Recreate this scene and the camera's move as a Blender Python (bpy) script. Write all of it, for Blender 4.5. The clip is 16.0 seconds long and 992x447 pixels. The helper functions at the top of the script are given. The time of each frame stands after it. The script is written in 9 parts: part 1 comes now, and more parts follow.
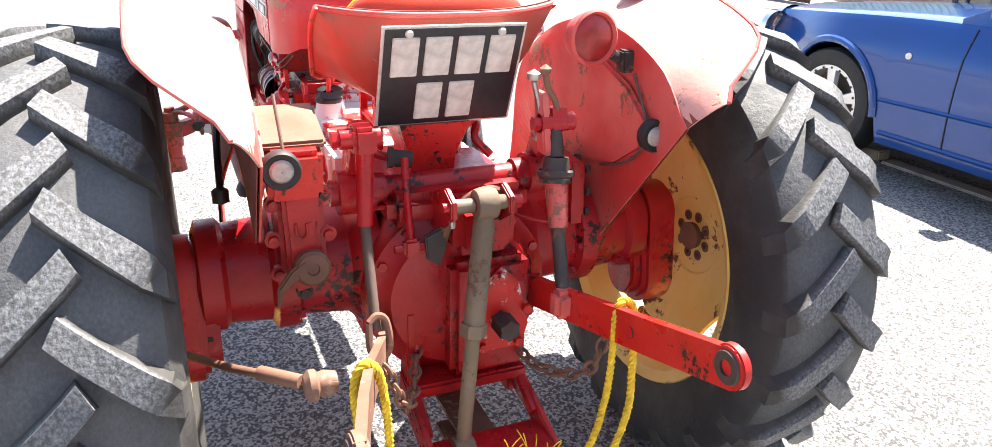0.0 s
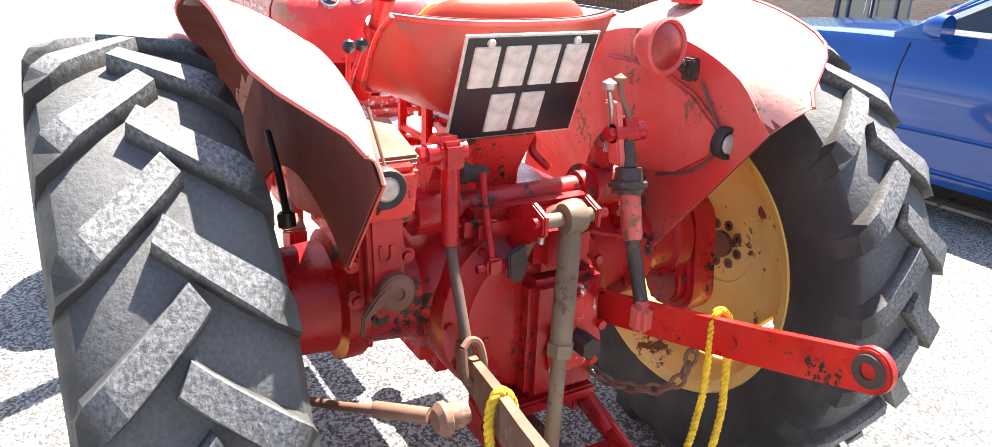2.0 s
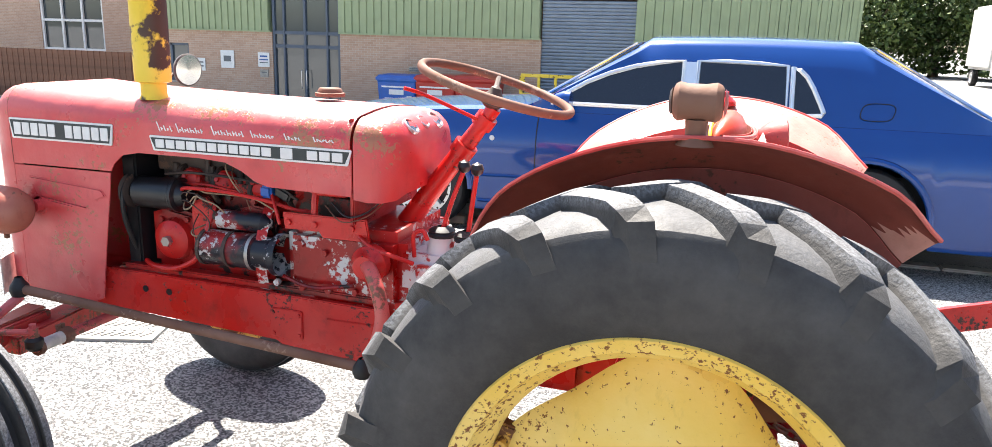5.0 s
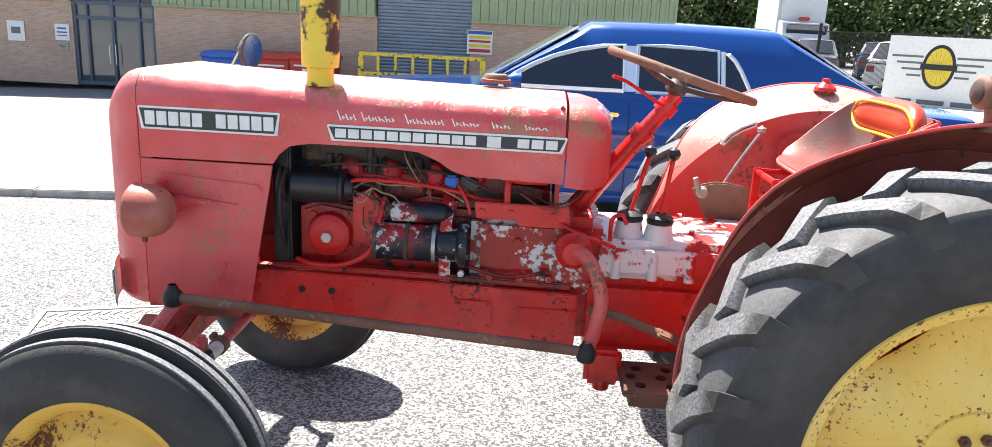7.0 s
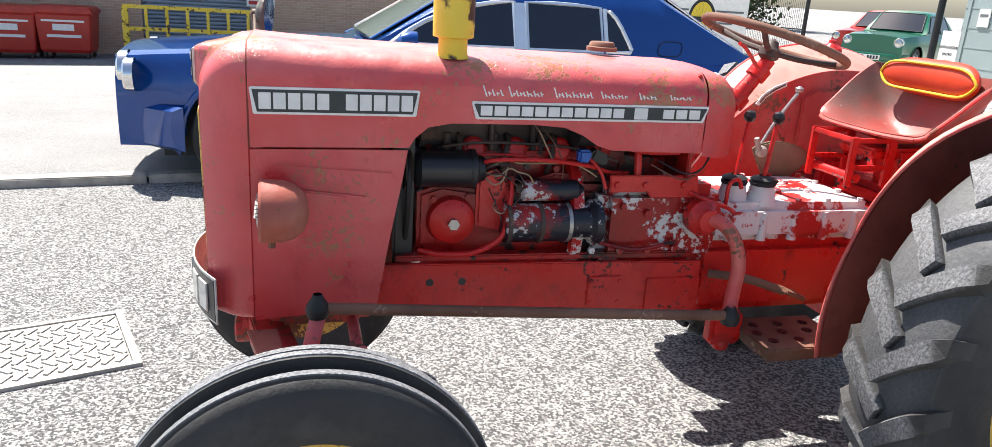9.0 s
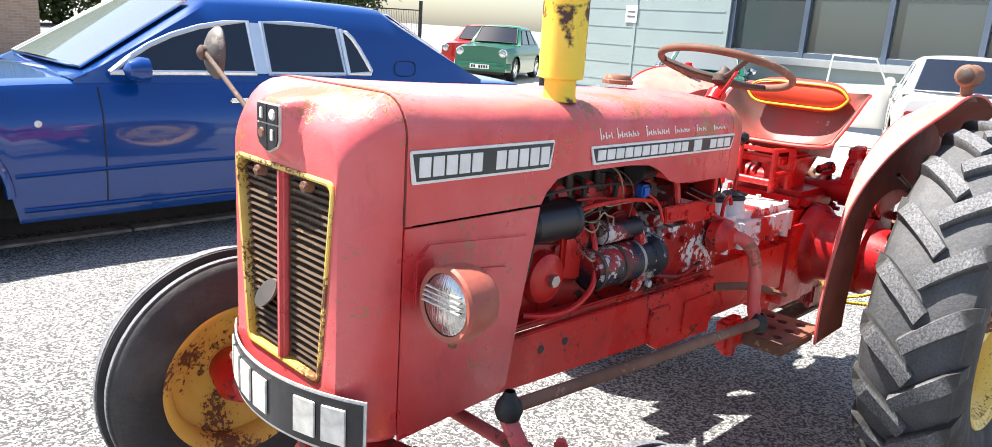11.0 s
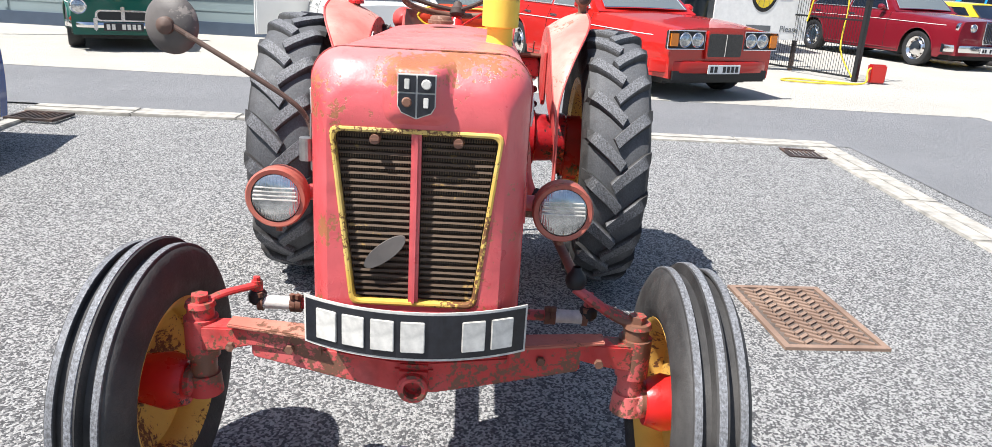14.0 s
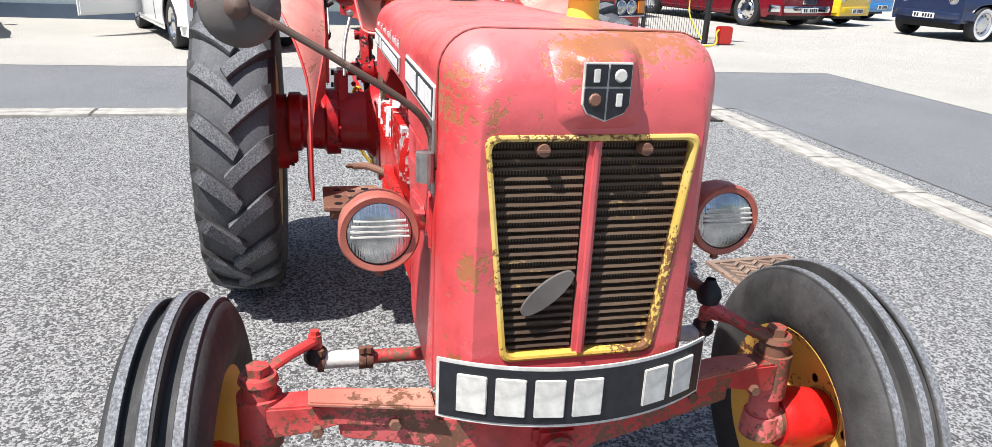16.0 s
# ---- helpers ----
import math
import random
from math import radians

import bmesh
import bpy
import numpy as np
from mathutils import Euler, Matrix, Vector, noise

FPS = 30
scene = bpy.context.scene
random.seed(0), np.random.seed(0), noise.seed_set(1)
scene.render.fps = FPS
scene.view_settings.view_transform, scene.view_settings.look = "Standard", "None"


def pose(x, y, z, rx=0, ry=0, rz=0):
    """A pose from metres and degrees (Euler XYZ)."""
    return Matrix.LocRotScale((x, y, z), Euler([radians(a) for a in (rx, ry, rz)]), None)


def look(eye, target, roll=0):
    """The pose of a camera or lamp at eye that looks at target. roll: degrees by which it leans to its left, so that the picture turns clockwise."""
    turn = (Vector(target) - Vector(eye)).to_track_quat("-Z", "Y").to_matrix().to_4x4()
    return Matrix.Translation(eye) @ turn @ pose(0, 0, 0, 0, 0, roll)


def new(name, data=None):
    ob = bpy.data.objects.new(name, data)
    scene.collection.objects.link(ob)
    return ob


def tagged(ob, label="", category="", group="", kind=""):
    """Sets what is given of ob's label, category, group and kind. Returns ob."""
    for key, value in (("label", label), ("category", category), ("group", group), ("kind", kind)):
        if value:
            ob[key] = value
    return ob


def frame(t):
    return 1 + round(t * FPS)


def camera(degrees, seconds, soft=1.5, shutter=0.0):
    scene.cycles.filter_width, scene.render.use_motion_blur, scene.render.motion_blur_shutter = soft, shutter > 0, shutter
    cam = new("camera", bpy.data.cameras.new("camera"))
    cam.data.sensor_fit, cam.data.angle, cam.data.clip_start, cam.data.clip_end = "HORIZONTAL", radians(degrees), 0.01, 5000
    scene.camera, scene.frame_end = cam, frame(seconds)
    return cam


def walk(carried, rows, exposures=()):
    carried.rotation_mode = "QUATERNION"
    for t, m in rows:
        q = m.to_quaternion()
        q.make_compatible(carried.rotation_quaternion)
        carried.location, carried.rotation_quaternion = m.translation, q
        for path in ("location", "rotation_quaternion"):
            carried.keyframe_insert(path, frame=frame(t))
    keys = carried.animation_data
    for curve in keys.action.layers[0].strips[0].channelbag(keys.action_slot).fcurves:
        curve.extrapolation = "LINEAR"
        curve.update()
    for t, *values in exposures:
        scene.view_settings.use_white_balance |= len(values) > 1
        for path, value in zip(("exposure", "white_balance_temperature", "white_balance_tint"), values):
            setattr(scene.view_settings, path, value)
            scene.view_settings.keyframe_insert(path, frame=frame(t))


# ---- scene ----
cam = camera(65.9, 16.0, 0.6)
PATH = [
    (0, (-0.516, -1.564, 1.397), (0.218, 0.139, 0.648), 1.7),
    (0.5, (-0.628, -1.551, 1.42), (0.194, 0.13, 0.713), 1.5),
    (1, (-0.661, -1.538, 1.407), (0.15, 0.131, 0.661), 3.2),
    (1.5, (-0.657, -1.462, 1.378), (0.192, 0.207, 0.677), 5.3),
    (2, (-0.798, -1.364, 1.358), (0.165, 0.246, 0.663), 2.2),
    (2.5, (-1.08, -1.278, 1.334), (0.111, 0.142, 0.584), 4.3),
    (3, (-1.326, -1.049, 1.284), (0.066, 0.193, 0.563), 0.5),
    (3.5, (-1.552, -0.823, 1.315), (0.035, 0.21, 0.668), 3.3),
    (4, (-1.778, -0.652, 1.381), (-0.082, 0.165, 0.708), 4.7),
    (4.5, (-1.885, -0.352, 1.396), (-0.122, 0.344, 0.758), -1.1),
    (4.7, (-1.923, -0.237, 1.419), (-0.116, 0.429, 0.88), 0.2),
    (6.8, (-2.131, 0.84, 1.412), (-0.203, 0.932, 0.89), 2.5),
    (7, (-2.176, 0.929, 1.405), (-0.242, 1.009, 0.9), 3.0),
    (7.5, (-2.147, 1.087, 1.39), (-0.241, 1.194, 0.796), 2.3),
    (8, (-2.031, 1.308, 1.401), (-0.111, 1.418, 0.851), 2.1),
    (8.5, (-2.001, 1.604, 1.379), (-0.063, 1.505, 0.896), 3.6),
    (9, (-1.983, 1.859, 1.389), (-0.139, 1.352, 0.802), 3.6),
    (9.2, (-1.943, 1.961, 1.369), (-0.115, 1.393, 0.789), 5.1),
    (11.3, (-1.123, 2.855, 1.367), (0.158, 1.407, 0.854), 3.0),
    (11.5, (-1.034, 2.916, 1.366), (0.198, 1.437, 0.825), 2.5),
    (12, (-0.814, 3.146, 1.379), (0.118, 1.471, 0.808), 2.7),
    (12.5, (-0.569, 3.254, 1.368), (0.038, 1.408, 0.895), 4.5),
    (12.7, (-0.46, 3.26, 1.33), (0.068, 1.413, 0.774), 1.2),
    (13, (-0.326, 3.343, 1.364), (0.113, 1.466, 0.831), 4.4),
    (13.5, (-0.214, 3.528, 1.407), (-0.124, 1.632, 0.778), 0.5),
    (14, (-0.133, 3.591, 1.409), (-0.18, 1.691, 0.787), 3.4),
    (14.5, (-0.082, 3.586, 1.413), (-0.179, 1.666, 0.861), 3.9),
    (15, (0.048, 3.49, 1.388), (-0.085, 1.575, 0.827), 5.2),
    (15.5, (0.26, 3.282, 1.343), (0.019, 1.387, 0.751), 2.9),
    (16, (0.431, 3.159, 1.359), (-0.029, 1.331, 0.691), 2.7),
]
walk(cam, [(t, look(eye, target, roll)) for t, eye, target, roll in PATH],
     [(0.0, 2.30, 6750, 10), (2.5, 2.50, 6750, 10), (3.0, 2.45, 6750, 10), (3.5, 2.20, 6750, 10), (4.5, 2.05, 6750, 10), (7.0, 1.79, 6550, 10), (7.5, 1.65, 6530, 10), (9.0, 1.33, 6500, 10), (11.5, 1.75, 6550, 10), (12.0, 1.65, 6520, 10), (12.5, 1.32, 6500, 10), (13.5, 1.03, 6250, 10), (16.0, 0.80, 6150, 10)])


# ---- light ----
SUN_DIR = Vector((0.50, 0.27, 1.0)).normalized()
world = bpy.data.worlds.new("sky")
scene.world = world
world.use_nodes = True
wn, wl = world.node_tree.nodes, world.node_tree.links
sky = wn.new("ShaderNodeTexSky")
sky.sky_type = "NISHITA"
sky.sun_disc = False
sky.dust_density = 1.6
sky.sun_elevation = math.asin(SUN_DIR.z)
sky.sun_rotation = math.atan2(SUN_DIR.x, SUN_DIR.y)
wl.new(sky.outputs["Color"], wn["Background"].inputs["Color"])
wn["Background"].inputs["Strength"].default_value = 0.081
sun_lamp = new("sun", bpy.data.lights.new("sun", "SUN"))
sun_lamp.data.energy, sun_lamp.data.angle, sun_lamp.data.color = 5.0, radians(0.6), (1.0, 0.95, 0.88)
sun_lamp.matrix_world = look(tuple(SUN_DIR * 40), (0, 0, 0))


# ---- materials ----
class Nodes:
    """A small wrapper for building a node material."""

    def __init__(self, name, rough=0.6, metal=0.0, spec=0.5):
        self.mat = bpy.data.materials.new(name)
        self.mat.use_nodes = True
        self.tree = self.mat.node_tree
        self.b = self.tree.nodes["Principled BSDF"]
        self.set(self.b, "Roughness", rough)
        self.set(self.b, "Metallic", metal)
        self.set(self.b, "Specular IOR Level", spec)
        tc = self.tree.nodes.new("ShaderNodeTexCoord")
        self.co = tc.outputs["Object"]

    def set(self, node, key, value):
        if isinstance(value, bpy.types.NodeSocket):
            self.tree.links.new(value, node.inputs[key])
        elif isinstance(value, tuple) and len(value) == 3:
            node.inputs[key].default_value = (*value, 1)
        else:
            node.inputs[key].default_value = value

    def noise(self, scale, detail=4.0, rough=0.55, co=None, stretch=None):
        n = self.tree.nodes.new("ShaderNodeTexNoise")
        src = co or self.co
        if stretch:
            m = self.tree.nodes.new("ShaderNodeMapping")
            m.inputs["Scale"].default_value = stretch
            self.tree.links.new(src, m.inputs["Vector"])
            src = m.outputs["Vector"]
        self.tree.links.new(src, n.inputs["Vector"])
        n.inputs["Scale"].default_value, n.inputs["Detail"].default_value, n.inputs["Roughness"].default_value = scale, detail, rough
        return n.outputs["Fac"]

    def voronoi(self, scale, feature="F1"):
        n = self.tree.nodes.new("ShaderNodeTexVoronoi")
        n.feature = feature
        self.tree.links.new(self.co, n.inputs["Vector"])
        n.inputs["Scale"].default_value = scale
        return n

    def ramp(self, fac, *stops):
        n = self.tree.nodes.new("ShaderNodeValToRGB")
        self.tree.links.new(fac, n.inputs["Fac"])
        els = n.color_ramp.elements
        while len(els) < len(stops):
            els.new(0.5)
        for e, (p, c) in zip(els, stops):
            e.position = p
            e.color = (*c, 1) if isinstance(c, tuple) else (c, c, c, 1)
        return n.outputs["Color"]

    def mix(self, fac, a, b, kind="MIX"):
        n = self.tree.nodes.new("ShaderNodeMix")
        n.data_type, n.blend_type = "RGBA", kind
        self.set(n, 0, fac)
        for i, v in ((6, a), (7, b)):
            if isinstance(v, bpy.types.NodeSocket):
                self.tree.links.new(v, n.inputs[i])
            else:
                n.inputs[i].default_value = (*v, 1)
        return n.outputs[2]

    def math(self, op, a, b=0.0):
        n = self.tree.nodes.new("ShaderNodeMath")
        n.operation = op
        self.set(n, 0, a)
        self.set(n, 1, b)
        return n.outputs[0]

    def bump(self, height, strength=0.3, dist=0.01):
        n = self.tree.nodes.new("ShaderNodeBump")
        n.inputs["Strength"].default_value, n.inputs["Distance"].default_value = strength, dist
        self.tree.links.new(height, n.inputs["Height"])
        self.tree.links.new(n.outputs["Normal"], self.b.inputs["Normal"])

    def color(self, c):
        self.set(self.b, "Base Color", c)

    def rough(self, v):
        self.set(self.b, "Roughness", v)


def plain(name, col, rough=0.5, metal=0.0, vary=0.25, scale=14.0, bump=0.15):
    """One colour with a soft mottling and a fine grain."""
    m = Nodes(name, rough, metal)
    dark = tuple(c * (1 - vary) for c in col)
    light = tuple(min(1, c * (1 + vary * 0.6)) for c in col)
    n = m.noise(scale, 5)
    m.color(m.ramp(n, (0.3, dark), (0.7, light)))
    if bump:
        m.bump(m.noise(scale * 12, 3), bump, 0.002)
    return m.mat


def worn_paint(name, col, faded, chip, amount=0.5, rough=0.42, fine=60.0, grime=0.35, fade=(0.42, 0.62), spec=0.4, dent=2.5, patches=(), rings=(), spread=0.0, fade_and_sheen=()):
    """Old paint: bright and faded areas, chips to primer or rust, dirt in soft stains."""
    m = Nodes(name, rough, 0.0, spec)
    base = m.mix(m.ramp(m.noise(3.2, 5), (fade[0], 0.0), (fade[1], 1.0)), col, faded)
    # Pales the paint along an axis: fading, plus sheen put into the colour.
    for axis, start, end, tint in fade_and_sheen:
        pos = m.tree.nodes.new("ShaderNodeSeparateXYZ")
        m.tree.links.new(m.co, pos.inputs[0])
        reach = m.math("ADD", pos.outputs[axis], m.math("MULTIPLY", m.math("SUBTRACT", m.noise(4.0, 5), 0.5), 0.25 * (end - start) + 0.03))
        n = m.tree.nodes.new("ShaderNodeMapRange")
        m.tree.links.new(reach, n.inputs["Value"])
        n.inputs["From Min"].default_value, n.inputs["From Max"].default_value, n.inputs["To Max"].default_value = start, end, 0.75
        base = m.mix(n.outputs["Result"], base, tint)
    base = m.mix(m.ramp(m.noise(9.0, 6, 0.6), (0.56, 0.0), (0.75, grime)), base, tuple(c * 0.35 for c in col))
    area = m.noise(6.0, 3)
    speck = m.noise(fine, 5, 0.65)
    both = m.math("ADD", m.math("MULTIPLY", area, 0.55 - 0.40 * spread), m.math("MULTIPLY", speck, 0.5 + 0.40 * spread))
    if rings:
        sep = m.tree.nodes.new("ShaderNodeSeparateXYZ")
        m.tree.links.new(m.co, sep.inputs[0])
        rad = m.math("SQRT", m.math("ADD", m.math("MULTIPLY", sep.outputs["Y"], sep.outputs["Y"]), m.math("MULTIPLY", sep.outputs["Z"], sep.outputs["Z"])))
    for radius, width, gain in rings:
        off = m.math("DIVIDE", m.math("ABSOLUTE", m.math("SUBTRACT", rad, radius)), width)
        both = m.math("ADD", both, m.math("MULTIPLY", m.math("SUBTRACT", 1.0, m.math("MINIMUM", off, 1.0)), gain))
    for centre, radius, gain in patches:
        d = m.tree.nodes.new("ShaderNodeVectorMath")
        d.operation = "DISTANCE"
        m.tree.links.new(m.co, d.inputs[0])
        d.inputs[1].default_value = centre
        near = m.math("SUBTRACT", 1.0, m.math("MINIMUM", m.math("DIVIDE", d.outputs["Value"], radius), 1.0))
        both = m.math("ADD", both, m.math("MULTIPLY", near, gain))
    mask = m.ramp(both, (0.69 - 0.16 * amount, 0.0), (0.72 - 0.16 * amount, 1.0))
    m.rough(m.ramp(m.noise(11, 4), (0.3, rough - 0.08), (0.7, min(1.0, rough + 0.25))))
    streak = m.ramp(m.noise(26, 6, 0.7, None, (1, 1, 0.35)), (0.58, 0.0), (0.78, 0.45))
    m.color(m.mix(mask, m.mix(streak, base, tuple(c * 0.5 + 0.006 for c in col)), chip))
    relief = m.math("ADD", m.math("SUBTRACT", m.noise(90, 4), m.math("MULTIPLY", mask, 0.7)), m.math("MULTIPLY", m.noise(7, 2), dent))
    m.bump(relief, 0.4, 0.0016)
    return m.mat


RED = worn_paint("red_machine_paint", (0.54, 0.012, 0.010), (0.57, 0.028, 0.024), (0.045, 0.015, 0.012), 0.52, 0.26, 70.0, 0.9)
# Pale top tint also stands for sun and sky glare on the bonnet.
HOOD = worn_paint("faded_red_bonnet_sheen_on_top", (0.57, 0.027, 0.030), (0.62, 0.078, 0.081), (0.36, 0.13, 0.055), 0.40, 0.31, 75.0, 0.30, (0.38, 0.66), 0.8, 15.0,
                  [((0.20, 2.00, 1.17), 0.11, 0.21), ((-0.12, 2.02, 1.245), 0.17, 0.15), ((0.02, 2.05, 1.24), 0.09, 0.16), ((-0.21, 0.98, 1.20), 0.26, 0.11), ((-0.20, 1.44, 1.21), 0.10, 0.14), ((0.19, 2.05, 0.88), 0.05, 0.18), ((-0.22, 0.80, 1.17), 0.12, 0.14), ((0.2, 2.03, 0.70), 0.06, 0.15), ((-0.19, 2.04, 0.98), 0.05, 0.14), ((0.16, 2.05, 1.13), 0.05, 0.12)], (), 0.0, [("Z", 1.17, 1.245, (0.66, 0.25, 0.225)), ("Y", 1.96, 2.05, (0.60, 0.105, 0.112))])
# Grimy rear castings; the red is also darkened to stand for shade.
REAR_RED = worn_paint("grimy_red_darkened_for_shade", (0.33, 0.006, 0.009), (0.43, 0.015, 0.019), (0.026, 0.011, 0.010), 0.62, 0.27, 55.0, 1.0, (0.45, 0.62))
FENDER = worn_paint("faded_red_fender_paint", (0.54, 0.042, 0.038), (0.59, 0.125, 0.105), (0.20, 0.085, 0.05), 0.55, 0.40, 60.0, 0.4, (0.40, 0.60), 0.45, 4.0)
BLEACHED = worn_paint("sun_bleached_fender_top", (0.54, 0.17, 0.135), (0.62, 0.33, 0.27), (0.28, 0.13, 0.08), 0.58, 0.42, 60.0, 0.35, (0.36, 0.62), 0.55, 4.0)
AXLE = worn_paint("chipped_axle_paint", (0.50, 0.045, 0.042), (0.58, 0.13, 0.125), (0.17, 0.08, 0.05), 0.97, 0.42, 70.0, 0.6)
LEDGE = worn_paint("rust_stained_ledge_paint", (0.40, 0.13, 0.09), (0.46, 0.24, 0.17), (0.15, 0.07, 0.04), 0.8, 0.55, 60.0, 0.5)
PAN_IN = worn_paint("scuffed_seat_pan_inside", (0.15, 0.085, 0.07), (0.34, 0.055, 0.045), (0.36, 0.30, 0.26), 0.4, 0.42, 40.0, 0.4)
PAN = worn_paint("scuffed_seat_pan_paint", (0.30, 0.10, 0.07), (0.52, 0.045, 0.035), (0.30, 0.23, 0.19), 0.45, 0.40, 40.0, 0.3)
DUSTY_STEEL = worn_paint("dusty_bare_steel", (0.22, 0.19, 0.165), (0.34, 0.30, 0.26), (0.12, 0.07, 0.05), 0.5, 0.5)
LAMPSHELL = worn_paint("worn_lamp_shell_paint", (0.34, 0.085, 0.06), (0.42, 0.16, 0.11), (0.16, 0.07, 0.04), 0.5, 0.45)
RUSTY = worn_paint("rust_stained_fender_back", (0.17, 0.035, 0.025), (0.24, 0.055, 0.04), (0.10, 0.035, 0.02), 0.5, 0.7)
ENGINE = worn_paint("engine_paint_worn_to_primer", (0.50, 0.011, 0.009), (0.30, 0.009, 0.008), (0.58, 0.55, 0.53), 0.80, 0.26, 44.0, 0.95, (0.45, 0.58))
GREASE = worn_paint("greasy_red_engine_paint", (0.42, 0.011, 0.009), (0.14, 0.010, 0.009), (0.02, 0.011, 0.010), 0.72, 0.26, 30.0, 0.9, (0.44, 0.62))
FLAKED = worn_paint("flaked_navy_enamel_over_red", (0.014, 0.015, 0.022), (0.36, 0.016, 0.014), (0.50, 0.48, 0.47), 0.78, 0.3, 52.0, 0.6, (0.54, 0.60))
DUSTBROWN = worn_paint("dusty_olive_brown_steel", (0.135, 0.095, 0.062), (0.20, 0.15, 0.10), (0.11, 0.065, 0.04), 0.5, 0.6)
GEARBOX = worn_paint("gearbox_paint_flaked_silver", (0.42, 0.015, 0.013), (0.46, 0.04, 0.034), (0.62, 0.61, 0.60), 1.30, 0.36, 20.0)
YELLOW = worn_paint("yellow_wheel_paint", (0.80, 0.53, 0.10), (0.84, 0.62, 0.19), (0.20, 0.075, 0.022), 0.30, 0.42, 90.0, 0.12, (0.42, 0.62), 0.45, 2.5, (), [(0.113, 0.014, 0.10), (0.262, 0.03, 0.05), (0.334, 0.028, 0.07), (0.360, 0.012, 0.07)], 1.0)
YRUST = worn_paint("yellow_paint_eaten_by_rust", (0.70, 0.44, 0.08), (0.60, 0.34, 0.07), (0.15, 0.06, 0.024), 0.78, 0.6, 75.0)
YDULL = worn_paint("dull_yellow_wheel_back", (0.66, 0.43, 0.10), (0.74, 0.54, 0.19), (0.13, 0.05, 0.02), 0.52, 0.5, 26.0, 0.3)
TRIM_Y = worn_paint("yellow_grille_surround_rusted", (0.62, 0.40, 0.07), (0.72, 0.54, 0.18), (0.17, 0.075, 0.03), 0.84, 0.5, 120.0, 0.6)
PIPE_Y = worn_paint("yellow_exhaust_paint", (0.74, 0.52, 0.04), (0.80, 0.58, 0.08), (0.06, 0.03, 0.02), 0.70, 0.45, 9.0, 0.1)
BROWN = worn_paint("brown_rusted_steel", (0.14, 0.062, 0.038), (0.21, 0.105, 0.07), (0.28, 0.17, 0.12), 0.5, 0.65)
IRON = worn_paint("greasy_dark_iron", (0.035, 0.026, 0.024), (0.075, 0.05, 0.04), (0.14, 0.075, 0.05), 0.5, 0.55)
MIRRORBACK = worn_paint("weathered_grey_mirror_back", (0.055, 0.050, 0.048), (0.13, 0.115, 0.105), (0.20, 0.175, 0.155), 0.6, 0.5, 35.0, 0.3, (0.40, 0.60), 0.4, 6.0)
BLACK = plain("black_enamel", (0.012, 0.012, 0.014), 0.35, 0.0, 0.3, 30)
DARKRUST = worn_paint("dark_rusty_rod", (0.085, 0.05, 0.038), (0.13, 0.085, 0.065), (0.20, 0.14, 0.11), 0.5, 0.6)
STEEL = plain("bare_steel", (0.42, 0.40, 0.38), 0.4, 0.8, 0.3, 40)
CHROME = plain("chrome", (0.72, 0.72, 0.72), 0.12, 1.0, 0.05, 8, 0.0)
BRIGHTWORK = plain("bright_window_trim", (0.86, 0.87, 0.88), 0.38, 0.85, 0.05, 8, 0.0)
ALLOY = plain("silver_alloy", (0.62, 0.62, 0.63), 0.28, 0.75, 0.06, 8, 0.0)
WHITE = plain("white_sign_paint", (0.74, 0.74, 0.72), 0.5, 0.0, 0.08, 12)
PLATE_BLACK = plain("black_plate_paint", (0.014, 0.015, 0.02), 0.35, 0.0, 0.4, 60)
CHARS = plain("off_white_raised_figures", (0.62, 0.60, 0.55), 0.45, 0.0, 0.25, 45)
LETTER = plain("pale_letter_paint", (0.76, 0.74, 0.71), 0.45, 0.0, 0.1, 30)
DECAL = plain("dark_grey_decal", (0.022, 0.030, 0.032), 0.42, 0.0, 0.2, 40)
MESH = Nodes("grille_mesh_dust", 0.8)
WEAVE = MESH.tree.nodes.new("ShaderNodeTexWave")
WEAVE.inputs["Scale"].default_value, WEAVE.inputs["Distortion"].default_value = 60.0, 0.6
MESH.tree.links.new(MESH.co, WEAVE.inputs["Vector"])
MESH.color(MESH.ramp(WEAVE.outputs["Fac"], (0.35, (0.03, 0.02, 0.013)), (0.75, (0.17, 0.115, 0.07))))
MESH = MESH.mat
SLAT = worn_paint("grille_slat_dusty_bronze", (0.060, 0.036, 0.021), (0.10, 0.064, 0.038), (0.26, 0.16, 0.05), 0.50, 0.6, 50)
ROPE = plain("yellow_rope", (0.72, 0.46, 0.02), 0.75, 0.0, 0.35, 60)
TANWIRE = plain("tan_wire_sheath", (0.34, 0.24, 0.15), 0.6, 0.0, 0.2, 60)
RUBBERP = plain("black_rubber_part", (0.014, 0.014, 0.014), 0.6, 0.0, 0.4, 50)
SEATRED = plain("orange_red_seat_vinyl", (0.55, 0.045, 0.012), 0.38, 0.0, 0.15, 12)
PIPING = plain("yellow_piping", (0.75, 0.50, 0.03), 0.5, 0.0, 0.1, 20)
GRILLEGREY = plain("dark_grey_woven_grille", (0.07, 0.068, 0.066), 0.4, 0.6, 0.3, 60)
REFLECT = plain("dusty_reflector", (0.35, 0.33, 0.31), 0.3, 0.2, 0.3, 80)
REDLENS = plain("dull_red_lens", (0.30, 0.018, 0.016), 0.3, 0.0, 0.3, 50)


